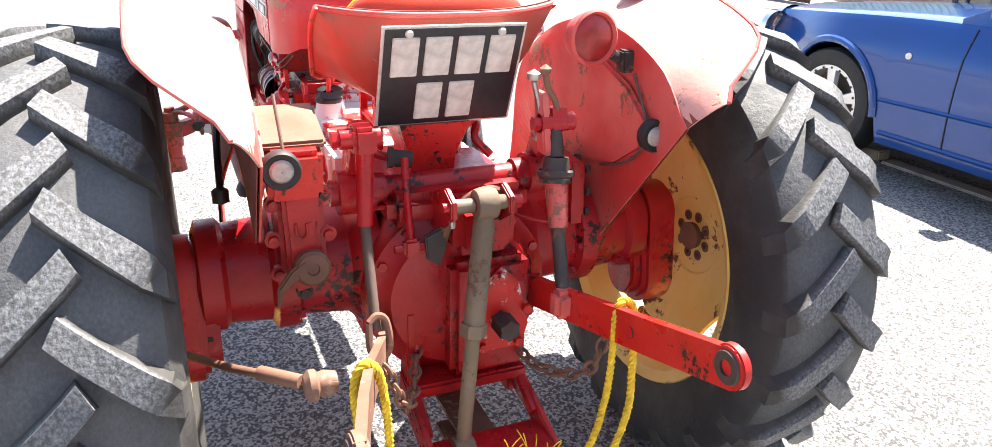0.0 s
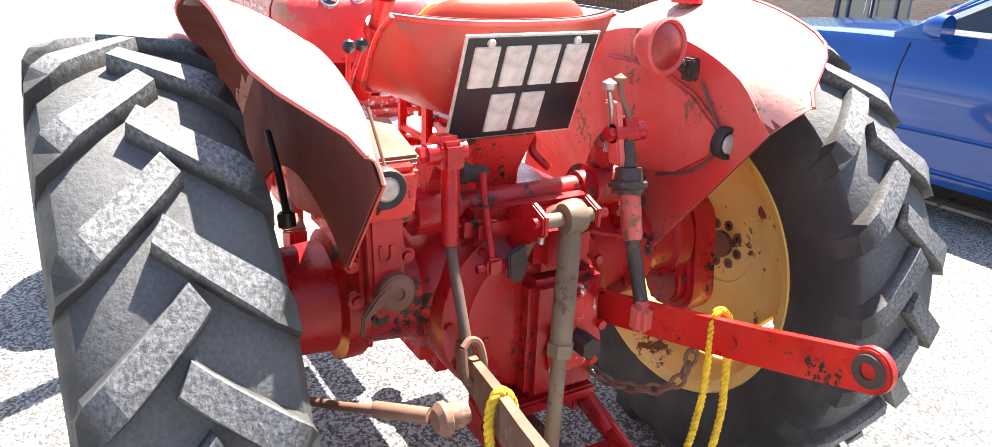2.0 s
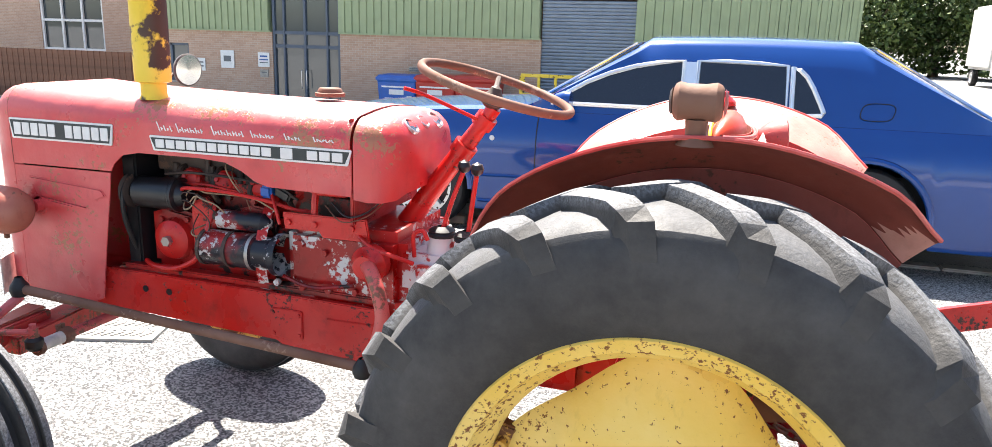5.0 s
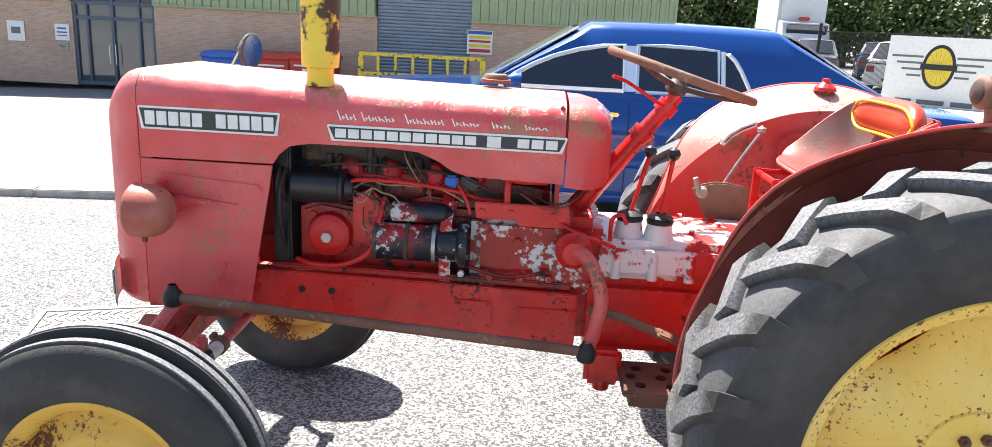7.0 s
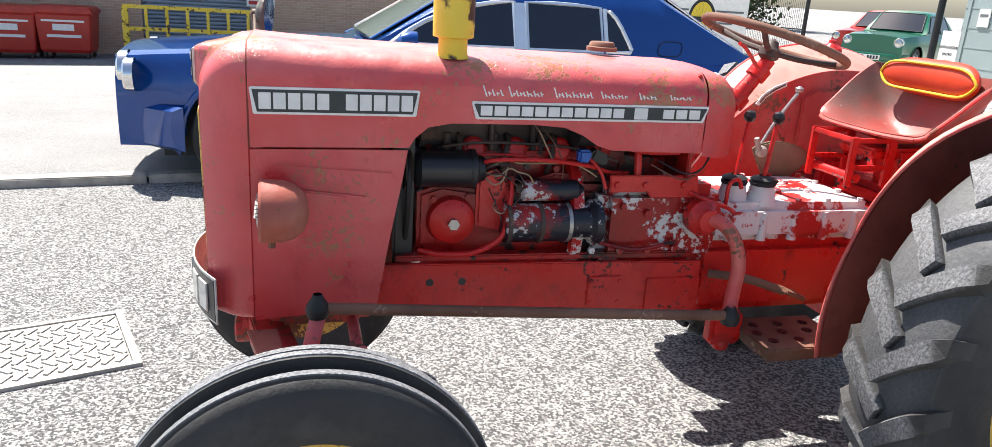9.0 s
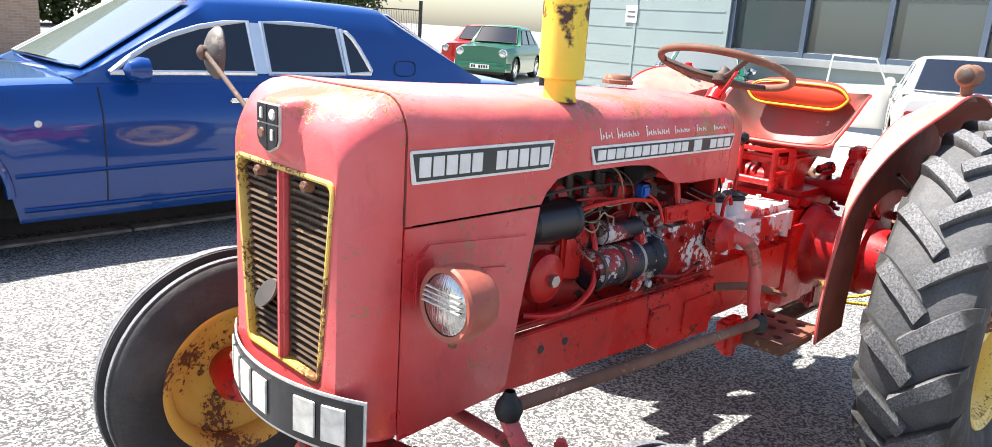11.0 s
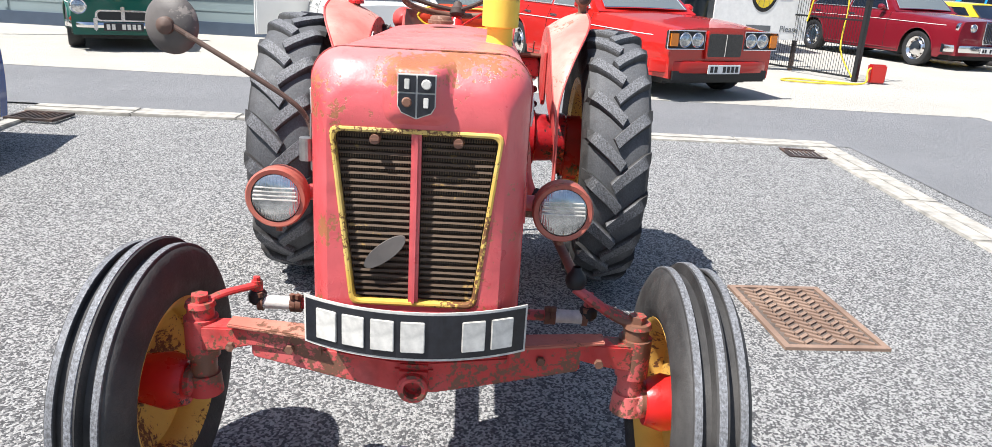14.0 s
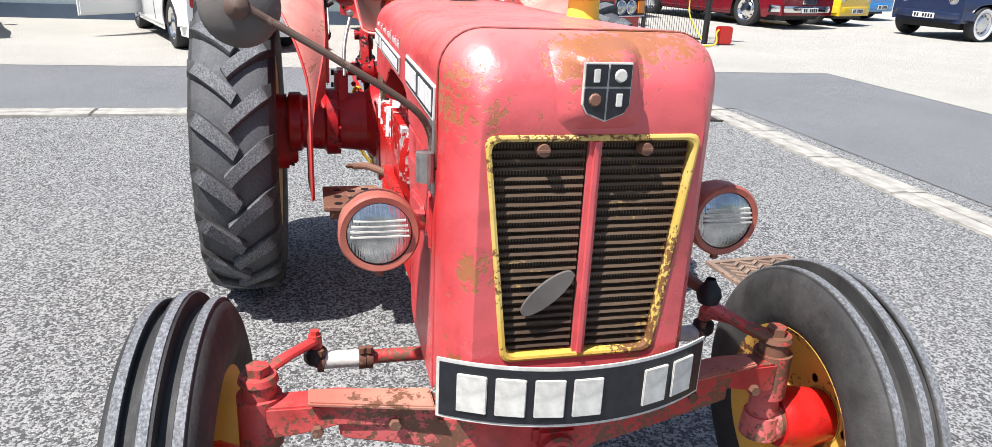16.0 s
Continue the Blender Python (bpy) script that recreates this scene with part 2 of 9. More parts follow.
def tyre_material(name, worn, pale=0.27, low=0.03):
    """Grey-brown old rubber; worn: radii from the axle between which the tread tops are scuffed pale."""
    m = Nodes(name, 0.75)
    base = m.ramp(m.noise(7, 6), (0.3, (0.014, 0.0135, 0.0135)), (0.72, (0.040, 0.038, 0.037)))
    base = m.mix(m.ramp(m.noise(4.2, 7, 0.68), (0.45, 0.0), (0.72, 0.5)), base, (0.115, 0.108, 0.10))
    scuff = m.ramp(m.noise(190, 6, 0.72, None, (1, 0.7, 0.7)), (0.40, low), (0.68, 1.0))
    if worn:
        sep = m.tree.nodes.new("ShaderNodeSeparateXYZ")
        m.tree.links.new(m.co, sep.inputs[0])
        y2 = m.math("MULTIPLY", sep.outputs["Y"], sep.outputs["Y"])
        z2 = m.math("MULTIPLY", sep.outputs["Z"], sep.outputs["Z"])
        rad = m.math("SQRT", m.math("ADD", y2, z2))
        n = m.tree.nodes.new("ShaderNodeMapRange")
        m.tree.links.new(rad, n.inputs["Value"])
        n.inputs["From Min"].default_value, n.inputs["From Max"].default_value = worn
        fac = m.math("MULTIPLY", n.outputs["Result"], scuff)
    else:
        fac = m.math("MULTIPLY", scuff, 0.12)
    m.color(m.mix(fac, base, (pale * 0.97, pale, pale * 1.07)))
    m.rough(m.ramp(m.noise(14, 5), (0.3, 0.55), (0.7, 0.9)))
    m.bump(m.noise(70, 7, 0.65), 0.6, 0.004)
    return m.mat


TYRE = tyre_material("weathered_black_tyre", (0.535, 0.562), 0.105, 0.45)
LUG = tyre_material("scuffed_grey_tread_rubber", (0.572, 0.586), 0.22, 0.12)
RIB = tyre_material("scuffed_grey_tread_rib", (0.351, 0.356), 0.30, 0.2)
CARTYRE = plain("black_car_tyre", (0.018, 0.018, 0.019), 0.7, 0.0, 0.3, 20)


def asphalt(name, low, high, stone, scale=160.0, contrast=0.6):
    m = Nodes(name, 0.85)
    base = m.ramp(m.noise(0.8, 6, 0.6), (0.3, low), (0.7, high))
    v = m.voronoi(scale)
    chip = m.ramp(v.outputs["Color"], (0.36, 0.0), (0.69, contrast))
    base = m.mix(chip, base, stone)
    stain = m.ramp(m.noise(2.3, 6, 0.7), (0.62, 0.0), (0.75, 0.4))
    m.color(m.mix(stain, base, tuple(c * 0.55 for c in low)))
    d = m.ramp(v.outputs["Distance"], (0.1, 1.0), (0.55, 0.0))
    m.bump(m.math("ADD", m.math("MULTIPLY", d, 0.7), m.noise(420, 2)), 0.9, 0.006)
    return m.mat


ASPHALT = asphalt("grey_chipping_asphalt", (0.062, 0.062, 0.064), (0.105, 0.104, 0.105), (0.42, 0.415, 0.40), 125, 0.93)
DARKPATCH = asphalt("darker_smooth_asphalt", (0.155, 0.157, 0.165), (0.20, 0.202, 0.21), (0.27, 0.27, 0.27), 200, 0.5)
CONCRETE = asphalt("pale_concrete_yard", (0.36, 0.34, 0.30), (0.43, 0.41, 0.365), (0.50, 0.475, 0.43), 90, 0.3)
ROADC = asphalt("pale_worn_road", (0.20, 0.20, 0.197), (0.28, 0.276, 0.27), (0.38, 0.37, 0.36), 110, 0.4)
KERB = plain("pale_kerb_stone", (0.36, 0.34, 0.30), 0.85, 0.0, 0.35, 9, 0.6)
CASTIRON = worn_paint("rusty_cast_cover", (0.20, 0.13, 0.095), (0.28, 0.19, 0.14), (0.12, 0.06, 0.04), 0.4, 0.7)
CASTGREY = worn_paint("grey_cast_cover", (0.34, 0.33, 0.30), (0.42, 0.40, 0.37), (0.25, 0.22, 0.19), 0.3, 0.7)


def car_paint(name, col, coat=0.8, rough=0.35, flake=0.0):
    m = Nodes(name, rough, flake, 0.2)
    m.color(m.ramp(m.noise(1.2, 3), (0.3, tuple(c * 0.9 for c in col)), (0.7, col)))
    m.set(m.b, "Coat Weight", coat)
    m.set(m.b, "Coat Roughness", 0.05)
    return m.mat


BLUE_PAINT = car_paint("royal_blue_car_paint", (0.0015, 0.052, 0.25), 1.0, 0.24, 0.16)
RED_PAINT = car_paint("bright_red_car_paint", (0.45, 0.012, 0.008))
MAROON_PAINT = car_paint("maroon_car_paint", (0.16, 0.006, 0.014))
GREEN_PAINT = car_paint("dark_green_car_paint", (0.004, 0.085, 0.06))
LGREEN_PAINT = car_paint("green_car_paint", (0.01, 0.12, 0.07))
WHITE_PAINT = car_paint("white_car_paint", (0.70, 0.70, 0.68))
NAVY_PAINT = car_paint("dark_blue_car_paint", (0.02, 0.03, 0.07))
YELLOW_PAINT = car_paint("yellow_car_paint", (0.72, 0.50, 0.02))
SKY_PAINT = car_paint("bright_blue_car_paint", (0.02, 0.25, 0.60))
GREY_PAINT = car_paint("grey_car_paint", (0.16, 0.17, 0.19))


def glass(name, tint=(0.02, 0.025, 0.03), coat=0.35):
    m = Nodes(name, 0.03, 0.0, 0.6)
    m.color(tint)
    m.set(m.b, "Coat Weight", coat)
    m.set(m.b, "Coat Roughness", 0.02)
    return m.mat


CARGLASS = glass("dark_car_glass", (0.008, 0.012, 0.022))
SCREEN = glass("pale_windscreen_glass", (0.13, 0.15, 0.155))
WINDOW = glass("dark_window_glass", (0.045, 0.06, 0.065), 1.0)
LENS = Nodes("lamp_glass", 0.08, 0.0, 0.6)
LENS.color(LENS.ramp(LENS.noise(22, 3, 0.5, None, (1, 1, 1.6)), (0.35, (0.30, 0.31, 0.31)), (0.7, (0.70, 0.71, 0.70))))
LENS.set(LENS.b, "Metallic", 0.9)
LENS.bump(LENS.noise(60, 2, 0.4, None, (6, 1, 0.4)), 0.35, 0.004)
LENS = LENS.mat


# ---- geometry helpers ----
BLOCK = [None]
# the drawn rear of the tractor is brought to its true size about the gearbox
REAR = Matrix.Translation((0, 0.68, 0.5)) @ Matrix.Scale(1.027, 4) @ Matrix.Translation((0, -0.68, -0.5))


def at_rear(build, *args):
    """Builds a part of the tractor's rear at its true size."""
    BLOCK.append(REAR)
    build(*args)
    BLOCK.pop()


def rear(points):
    return [REAR @ Vector(p) for p in points]


def part(name, bm, material, parent, label="", smooth=False, kind=""):
    """One mesh object from a bmesh, under a thing or a part."""
    if BLOCK[-1]:
        bm.transform(BLOCK[-1])
    bmesh.ops.recalc_face_normals(bm, faces=bm.faces[:])
    me = bpy.data.meshes.new(name)
    bm.to_mesh(me)
    bm.free()
    me.materials.append(material)
    if smooth:
        me.polygons.foreach_set("use_smooth", [True] * len(me.polygons))
        if smooth != "all":
            me.set_sharp_from_angle(angle=radians(35))
    ob = new(name, me)
    ob.parent = parent
    return tagged(ob, label, "", "", kind)


def thing(name, at=(0, 0, 0), label="", category="", group="", rz=0.0):
    ob = new(name)
    ob.matrix_world = pose(*at, 0, 0, rz)
    return tagged(ob, label, category, group)


def single(name, bm, material, label, category, smooth=False, kind="", group=""):
    """A thing made of one mesh."""
    return tagged(part(name, bm, material, None, "", smooth), label, category, group, kind)


def box(bm, c, s, rot=None, bevel=0.0):
    m = Matrix.Translation(c) @ (rot or Matrix()) @ Matrix.Diagonal((*s, 1))
    vs = bmesh.ops.create_cube(bm, size=1, matrix=m)["verts"]
    if bevel:
        es = {e for v in vs for e in v.link_edges}
        bmesh.ops.bevel(bm, geom=list(es), offset=bevel, segments=2, affect="EDGES", clamp_overlap=True)


def frame_of(d):
    """Two directions square to d."""
    d = Vector(d).normalized()
    a = d.orthogonal().normalized() if abs(d.z) > 0.95 else d.cross(Vector((0, 0, 1))).normalized()
    return a, d.cross(a).normalized()


def cyl(bm, p0, p1, r0, r1=None, seg=20, cap=True):
    p0, p1 = Vector(p0), Vector(p1)
    r1 = r0 if r1 is None else r1
    a, b = frame_of(p1 - p0)
    rings = []
    for p, r in ((p0, r0), (p1, r1)):
        rings.append([bm.verts.new(p + a * (r * math.cos(t)) + b * (r * math.sin(t))) for t in (2 * math.pi * i / seg for i in range(seg))])
    for i in range(seg):
        j = (i + 1) % seg
        bm.faces.new((rings[0][i], rings[0][j], rings[1][j], rings[1][i]))
    if cap:
        bm.faces.new(rings[0][::-1])
        bm.faces.new(rings[1])


def lathe(bm, axis0, axis_dir, profile, seg=48, closed=False, wob=None):
    """Turns (along, radius) pairs round an axis."""
    o, d = Vector(axis0), Vector(axis_dir).normalized()
    a, b = frame_of(d)
    rings = []
    for k, (h, r) in enumerate(profile):
        ring = []
        for i in range(seg):
            t = 2 * math.pi * i / seg
            rr = r * (wob(k, t) if wob else 1)
            ring.append(bm.verts.new(o + d * h + a * (rr * math.cos(t)) + b * (rr * math.sin(t))))
        rings.append(ring)
    pairs = list(zip(rings, rings[1:])) + ([(rings[-1], rings[0])] if closed else [])
    for p, q in pairs:
        for i in range(seg):
            j = (i + 1) % seg
            bm.faces.new((p[i], p[j], q[j], q[i]))
    return rings


def smooth_path(points, n=6):
    """A Catmull-Rom line through the points."""
    P = [Vector(p) for p in points]
    P = [P[0] * 2 - P[1]] + P + [P[-1] * 2 - P[-2]]
    out = []
    for i in range(1, len(P) - 2):
        for k in range(n):
            t = k / n
            a, b, c, d = P[i - 1:i + 3]
            out.append(0.5 * (2 * b + (c - a) * t + (2 * a - 5 * b + 4 * c - d) * t * t + (3 * b - a - 3 * c + d) * t ** 3))
    return out + [P[-2]]


def tube(bm, points, r, seg=10, n=6, curve=True, flat=1.0):
    """A round bar along a line; r may be a list, one radius a point given."""
    line = smooth_path(points, n) if curve and len(points) > 2 else [Vector(p) for p in points]
    rings, a = [], None
    for i, p in enumerate(line):
        d = (line[min(i + 1, len(line) - 1)] - line[max(i - 1, 0)]).normalized()
        if a is None:
            a = frame_of(d)[0]
        a = (a - d * a.dot(d)).normalized()
        b = d.cross(a)
        if isinstance(r, (list, tuple)):
            u = i / (len(line) - 1) * (len(r) - 1)
            k = min(int(u), len(r) - 2)
            rr = r[k] + (r[k + 1] - r[k]) * (u - k)
        else:
            rr = r
        rings.append([bm.verts.new(p + a * (rr * math.cos(t)) + b * (rr * flat * math.sin(t))) for t in (2 * math.pi * j / seg for j in range(seg))])
    for p, q in zip(rings, rings[1:]):
        for i in range(seg):
            j = (i + 1) % seg
            bm.faces.new((p[i], p[j], q[j], q[i]))
    bm.faces.new(rings[0][::-1])
    bm.faces.new(rings[-1])


def loft(bm, rings, closed=True, caps=(False, False)):
    """A skin over rings of the same number of points."""
    V = [[bm.verts.new(p) for p in ring] for ring in rings]
    for p, q in zip(V, V[1:]):
        n = len(p)
        for i in range(n if closed else n - 1):
            j = (i + 1) % n
            bm.faces.new((p[i], p[j], q[j], q[i]))
    if caps[0]:
        bm.faces.new(V[0][::-1])
    if caps[1]:
        bm.faces.new(V[-1])
    return V


def slab(bm, outline, axis, at, thick, bevel=0.0):
    """A flat plate from a 2D outline, square to an axis ('x': outline in y, z)."""
    def place(u, v, w):
        return {"x": (w, u, v), "y": (u, w, v), "z": (u, v, w)}[axis]
    lo = [bm.verts.new(place(u, v, at - thick / 2)) for u, v in outline]
    hi = [bm.verts.new(place(u, v, at + thick / 2)) for u, v in outline]
    n = len(outline)
    fs = [bm.faces.new(lo[::-1]), bm.faces.new(hi)]
    for i in range(n):
        j = (i + 1) % n
        fs.append(bm.faces.new((lo[i], lo[j], hi[j], hi[i])))
    if bevel:
        bmesh.ops.recalc_face_normals(bm, faces=fs)
        es = list(fs[0].edges) + list(fs[1].edges)
        bmesh.ops.bevel(bm, geom=es, offset=bevel, segments=2, affect="EDGES", clamp_overlap=True)


def rounded(w, h, r, n=5, cx=0.0, cy=0.0):
    """A rectangle with round corners, as an outline."""
    out = []
    for sx, sy, a0 in ((1, 1, 0), (-1, 1, 90), (-1, -1, 180), (1, -1, 270)):
        for k in range(n):
            t = radians(a0 + 90 * k / (n - 1))
            out.append((cx + sx * (w / 2 - r) + r * math.cos(t), cy + sy * (h / 2 - r) + r * math.sin(t)))
    return out


def nut(bm, p, d, r=0.012, h=0.01):
    p, d = Vector(p), Vector(d).normalized()
    cyl(bm, p, p + d * h, r, r, 6)


def solid(bm, t):
    """Gives a sheet its thickness."""
    bmesh.ops.recalc_face_normals(bm, faces=bm.faces[:])
    bmesh.ops.solidify(bm, geom=bm.faces[:], thickness=t)


def BM():
    return bmesh.new()


# ---- ground ----
def smoothstep(a, b, x):
    t = min(1.0, max(0.0, (x - a) / (b - a)))
    return t * t * (3 - 2 * t)


def gz(x, y):
    """Height of the ground: level yard, falling gently towards the brick unit."""
    return -(0.79 + 0.031 * max(0.0, min(20.0, y))) * smoothstep(3.9, 21.5, x) * smoothstep(-9.0, 2.0, y) - 0.05 * smoothstep(2.4, 3.5, x) * smoothstep(-3.4, -2.0, y)


def sheet(name, x0, x1, y0, y1, lift, step, material, label, category="ground"):
    bm = BM()
    nx, ny = max(1, round((x1 - x0) / step)), max(1, round((y1 - y0) / step))
    V = [[bm.verts.new((x0 + (x1 - x0) * i / nx, y0 + (y1 - y0) * j / ny, gz(x0 + (x1 - x0) * i / nx, y0 + (y1 - y0) * j / ny) + lift)) for j in range(ny + 1)] for i in range(nx + 1)]
    for i in range(nx):
        for j in range(ny):
            bm.faces.new((V[i][j], V[i + 1][j], V[i + 1][j + 1], V[i][j + 1]))
    ob = single(name, bm, material, label, category, "all", "structure")
    return ob


def ground_sheet():
    bm = BM()
    xs = [-900, -300, -120, -60] + sorted([-40 + k * 2 for k in range(52)] + [2.4, 2.7, 3.0, 3.3, 3.6]) + [80, 150, 400, 900]
    ys = [-900, -300, -120, -60] + [-40 + k * 2 for k in range(41)] + [60, 120, 300, 900]
    V = [[bm.verts.new((x, y, gz(x, y))) for y in ys] for x in xs]
    for i in range(len(xs) - 1):
        for j in range(len(ys) - 1):
            bm.faces.new((V[i][j], V[i + 1][j], V[i + 1][j + 1], V[i][j + 1]))
    return single("ground", bm, ASPHALT, "grey asphalt yard with pale stone chippings", "ground", "all", "structure")


ground_sheet()
sheet("pavement", -6.4, 10.5, -6.0, -3.62, 0.005, 2.0, DARKPATCH, "darker smooth asphalt strip behind the parking bay", "pavement")
sheet("pavement", -6.4, -3.66, -3.62, 9.0, 0.005, 2.0, DARKPATCH, "darker smooth asphalt strip beside the parking bay", "pavement")
sheet("road", 3.95, 18.6, -2.95, 40.0, 0.012, 1.0, ROADC, "pale sunlit concrete road beyond the kerb", "road")
# Strip in front of the brick unit, darker than the road beside it.
sheet("road", 18.6, 22.0, -2.95, 34.0, 0.016, 1.0, DARKPATCH, "dark ground strip along the brick unit", "road")
sheet("pavement", -40.0, 18.0, -30.0, -6.0, 0.008, 2.0, CONCRETE, "pale sunlit concrete yard in front of the grey unit", "pavement")
sheet("pavement", -40.0, -6.4, -6.0, 9.0, 0.009, 2.0, CONCRETE, "pale sunlit concrete yard", "pavement")


def road_edge():
    """The wedge of road between its straight edge and the slanting kerb."""
    bm = BM()
    V = []
    for k in range(21):
        y = 1.95 + 10.05 * k / 20
        x = 3.87 - 0.159 * (y - 1.95)
        V.append([bm.verts.new((a, y, gz(a, y) + 0.012)) for a in (x - 0.02, (x + 3.95) / 2, 3.951)])
    for a, b in zip(V, V[1:]):
        for i in range(2):
            bm.faces.new((a[i], a[i + 1], b[i + 1], b[i]))
    return single("road", bm, ROADC, "pale sunlit road surface against the raised kerb", "road", "all", "structure")


road_edge()


def kerb_run(name, a, b, width, height, label, rows=1):
    """A line of kerb stones, each its own piece."""
    a, b = Vector((*a, 0)), Vector((*b, 0))
    d = (b - a)
    n = max(1, round(d.length / 0.915))
    L = d.length / n
    d.normalize()
    side = Vector((-d.y, d.x, 0))
    owner = tagged(new(name), label, "kerb", "", "structure")
    bm = BM()
    box(bm, (0, 0, 0), (L - 0.012, width - 0.008, 0.2), None, 0.008)
    first = None
    for k in range(n):
        for r in range(rows):
            c = a + d * (L * (k + 0.5)) + side * (width * (r + 0.5))
            h = height + 0.004 * math.sin(7.3 * k + 2.1 * r)
            m = Matrix.Translation((c.x, c.y, gz(c.x, c.y) + h - 0.1)) @ Matrix.Rotation(math.atan2(d.y, d.x) + 0.004 * math.sin(5.1 * k + r), 4, "Z")
            if first is None:
                first = part("kerb_stone", bm, KERB, owner)
                ob = first
            else:
                ob = new("kerb_stone", first.data)
                ob.parent = owner
            ob.matrix_world = m
    return owner


kerb_run("kerb_back", (4.0, -3.28), (-3.52, -3.52), 0.15, 0.014, "flush pale kerb stones along the back of the bay", 2)
kerb_run("kerb_west", (-3.36, 9.0), (-3.5, -3.5), 0.15, 0.014, "flush pale kerb stones along the side of the bay", 2)
kerb_run("kerb_east", (3.92, -3.25), (3.84, 1.9), 0.13, 0.018, "dropped kerb stones under the parked blue saloon", 1)
kerb_run("kerb_east", (3.87, 1.95), (2.27, 12.0), 0.14, 0.06, "raised pale kerb stones along the road", 1)


# Darker lid colour paints in the shade between the raised ribs.
LIDSHADE = plain("shaded_lid_between_ribs", (0.11, 0.085, 0.07), 0.9, 0.0, 0.4, 30, 0.4)


def cover(x, y, rz, w, l, mat, label):
    """A cast access cover: frame, lid and raised herringbone ribs."""
    top = thing("manhole_cover", (x, y, 0), label, "manhole cover", "", rz)
    bm = BM()
    for sx in (-1, 1):
        box(bm, (sx * (w / 2 - 0.014), 0, 0.004), (0.028, l, 0.02))
        box(bm, (0, sx * (l / 2 - 0.014), 0.004), (w - 0.058, 0.028, 0.02))
    part("frame", bm, mat, top)
    bm = BM()
    box(bm, (0, 0, 0.0), (w - 0.064, l - 0.064, 0.016))
    lid = part("lid", bm, LIDSHADE if mat is CASTIRON else mat, top)
    bm = BM()
    nx, ny = 7, int(l / 0.05)
    for i in range(nx):
        for j in range(ny):
            cx = -w / 2 + 0.075 + (w - 0.15) * i / (nx - 1)
            cy = -l / 2 + 0.06 + (l - 0.12) * j / (ny - 1)
            box(bm, (cx, cy, 0.011), (0.060, 0.017, 0.012 if mat is CASTIRON else 0.005), Matrix.Rotation(radians(38 if i % 2 else -38), 4, "Z"))
    part("ribs", bm, mat, lid, kind="stuff")
    return top


cover(-1.63, 0.42, 4, 0.46, 0.66, CASTIRON, "rusty brown cast iron access cover with herringbone ribs")
cover(0.90, 2.78, 18, 0.52, 0.62, CASTGREY, "sun-bleached grey cast access cover with herringbone ribs")


def drain(x, y, rz, label):
    top = thing("drain_grate", (x, y, 0), label, "drain grate", "drain grates at the kerb corners", rz)
    bm = BM()
    for sx in (-1, 1):
        box(bm, (sx * 0.2, 0, 0.004), (0.03, 0.34, 0.02))
        box(bm, (0, sx * 0.155, 0.004), (0.37, 0.03, 0.02))
    part("frame", bm, IRON, top)
    for k in range(9):
        bm = BM()
        box(bm, (-0.16 + 0.04 * k, 0, 0.002), (0.016, 0.28, 0.014))
        part("bar", bm, IRON, top)
    return top


drain(-3.1, -3.2, -4, "small square iron drain grate in the bay corner")
drain(3.72, -3.05, -4, "small square iron drain grate in the bay corner")


# ---- brick unit across the road ----
def brick_material():
    m = Nodes("buff_brick_wall", 0.85)
    tex = m.tree.nodes.new("ShaderNodeTexBrick")
    mp = m.tree.nodes.new("ShaderNodeMapping")
    mp.inputs["Rotation"].default_value = (0, radians(90), radians(90))
    m.tree.links.new(m.co, mp.inputs["Vector"])
    sep = m.tree.nodes.new("ShaderNodeSeparateXYZ")
    m.tree.links.new(m.co, sep.inputs[0])
    cmb = m.tree.nodes.new("ShaderNodeCombineXYZ")
    m.tree.links.new(sep.outputs["Y"], cmb.inputs["X"])
    m.tree.links.new(sep.outputs["Z"], cmb.inputs["Y"])
    m.tree.links.new(cmb.outputs[0], tex.inputs["Vector"])
    tex.inputs["Scale"].default_value = 1.0
    tex.inputs["Brick Width"].default_value, tex.inputs["Row Height"].default_value = 0.225, 0.075
    tex.inputs["Mortar Size"].default_value = 0.006
    tex.inputs["Color1"].default_value = (0.42, 0.265, 0.185, 1)
    tex.inputs["Color2"].default_value = (0.50, 0.335, 0.24, 1)
    tex.inputs["Mortar"].default_value = (0.50, 0.43, 0.35, 1)
    m.color(m.mix(m.ramp(m.noise(0.5, 5), (0.4, 0.0), (0.75, 0.35)), tex.outputs["Color"], (0.36, 0.22, 0.16)))
    m.bump(tex.outputs["Fac"], -0.4, 0.006)
    return m.mat


BRICK = brick_material()
GREENCLAD = plain("pale_green_steel_cladding", (0.30, 0.36, 0.20), 0.5, 0.0, 0.1, 2, 0.0)
GREYCLAD = plain("grey_steel_cladding", (0.255, 0.315, 0.32), 0.45, 0.0, 0.06, 1.5, 0.0)
SHUTTER = plain("blue_grey_steel_shutter", (0.24, 0.28, 0.33), 0.45, 0.2, 0.1, 3, 0.0)
FRAMEGREY = plain("dark_grey_window_frame", (0.065, 0.09, 0.13), 0.45, 0.0, 0.1, 5, 0.0)
WOODFENCE = plain("brown_fence_boards", (0.16, 0.075, 0.045), 0.8, 0.0, 0.35, 4)
BX, BZ, LIFT = 22.0, -1.45, 0.28


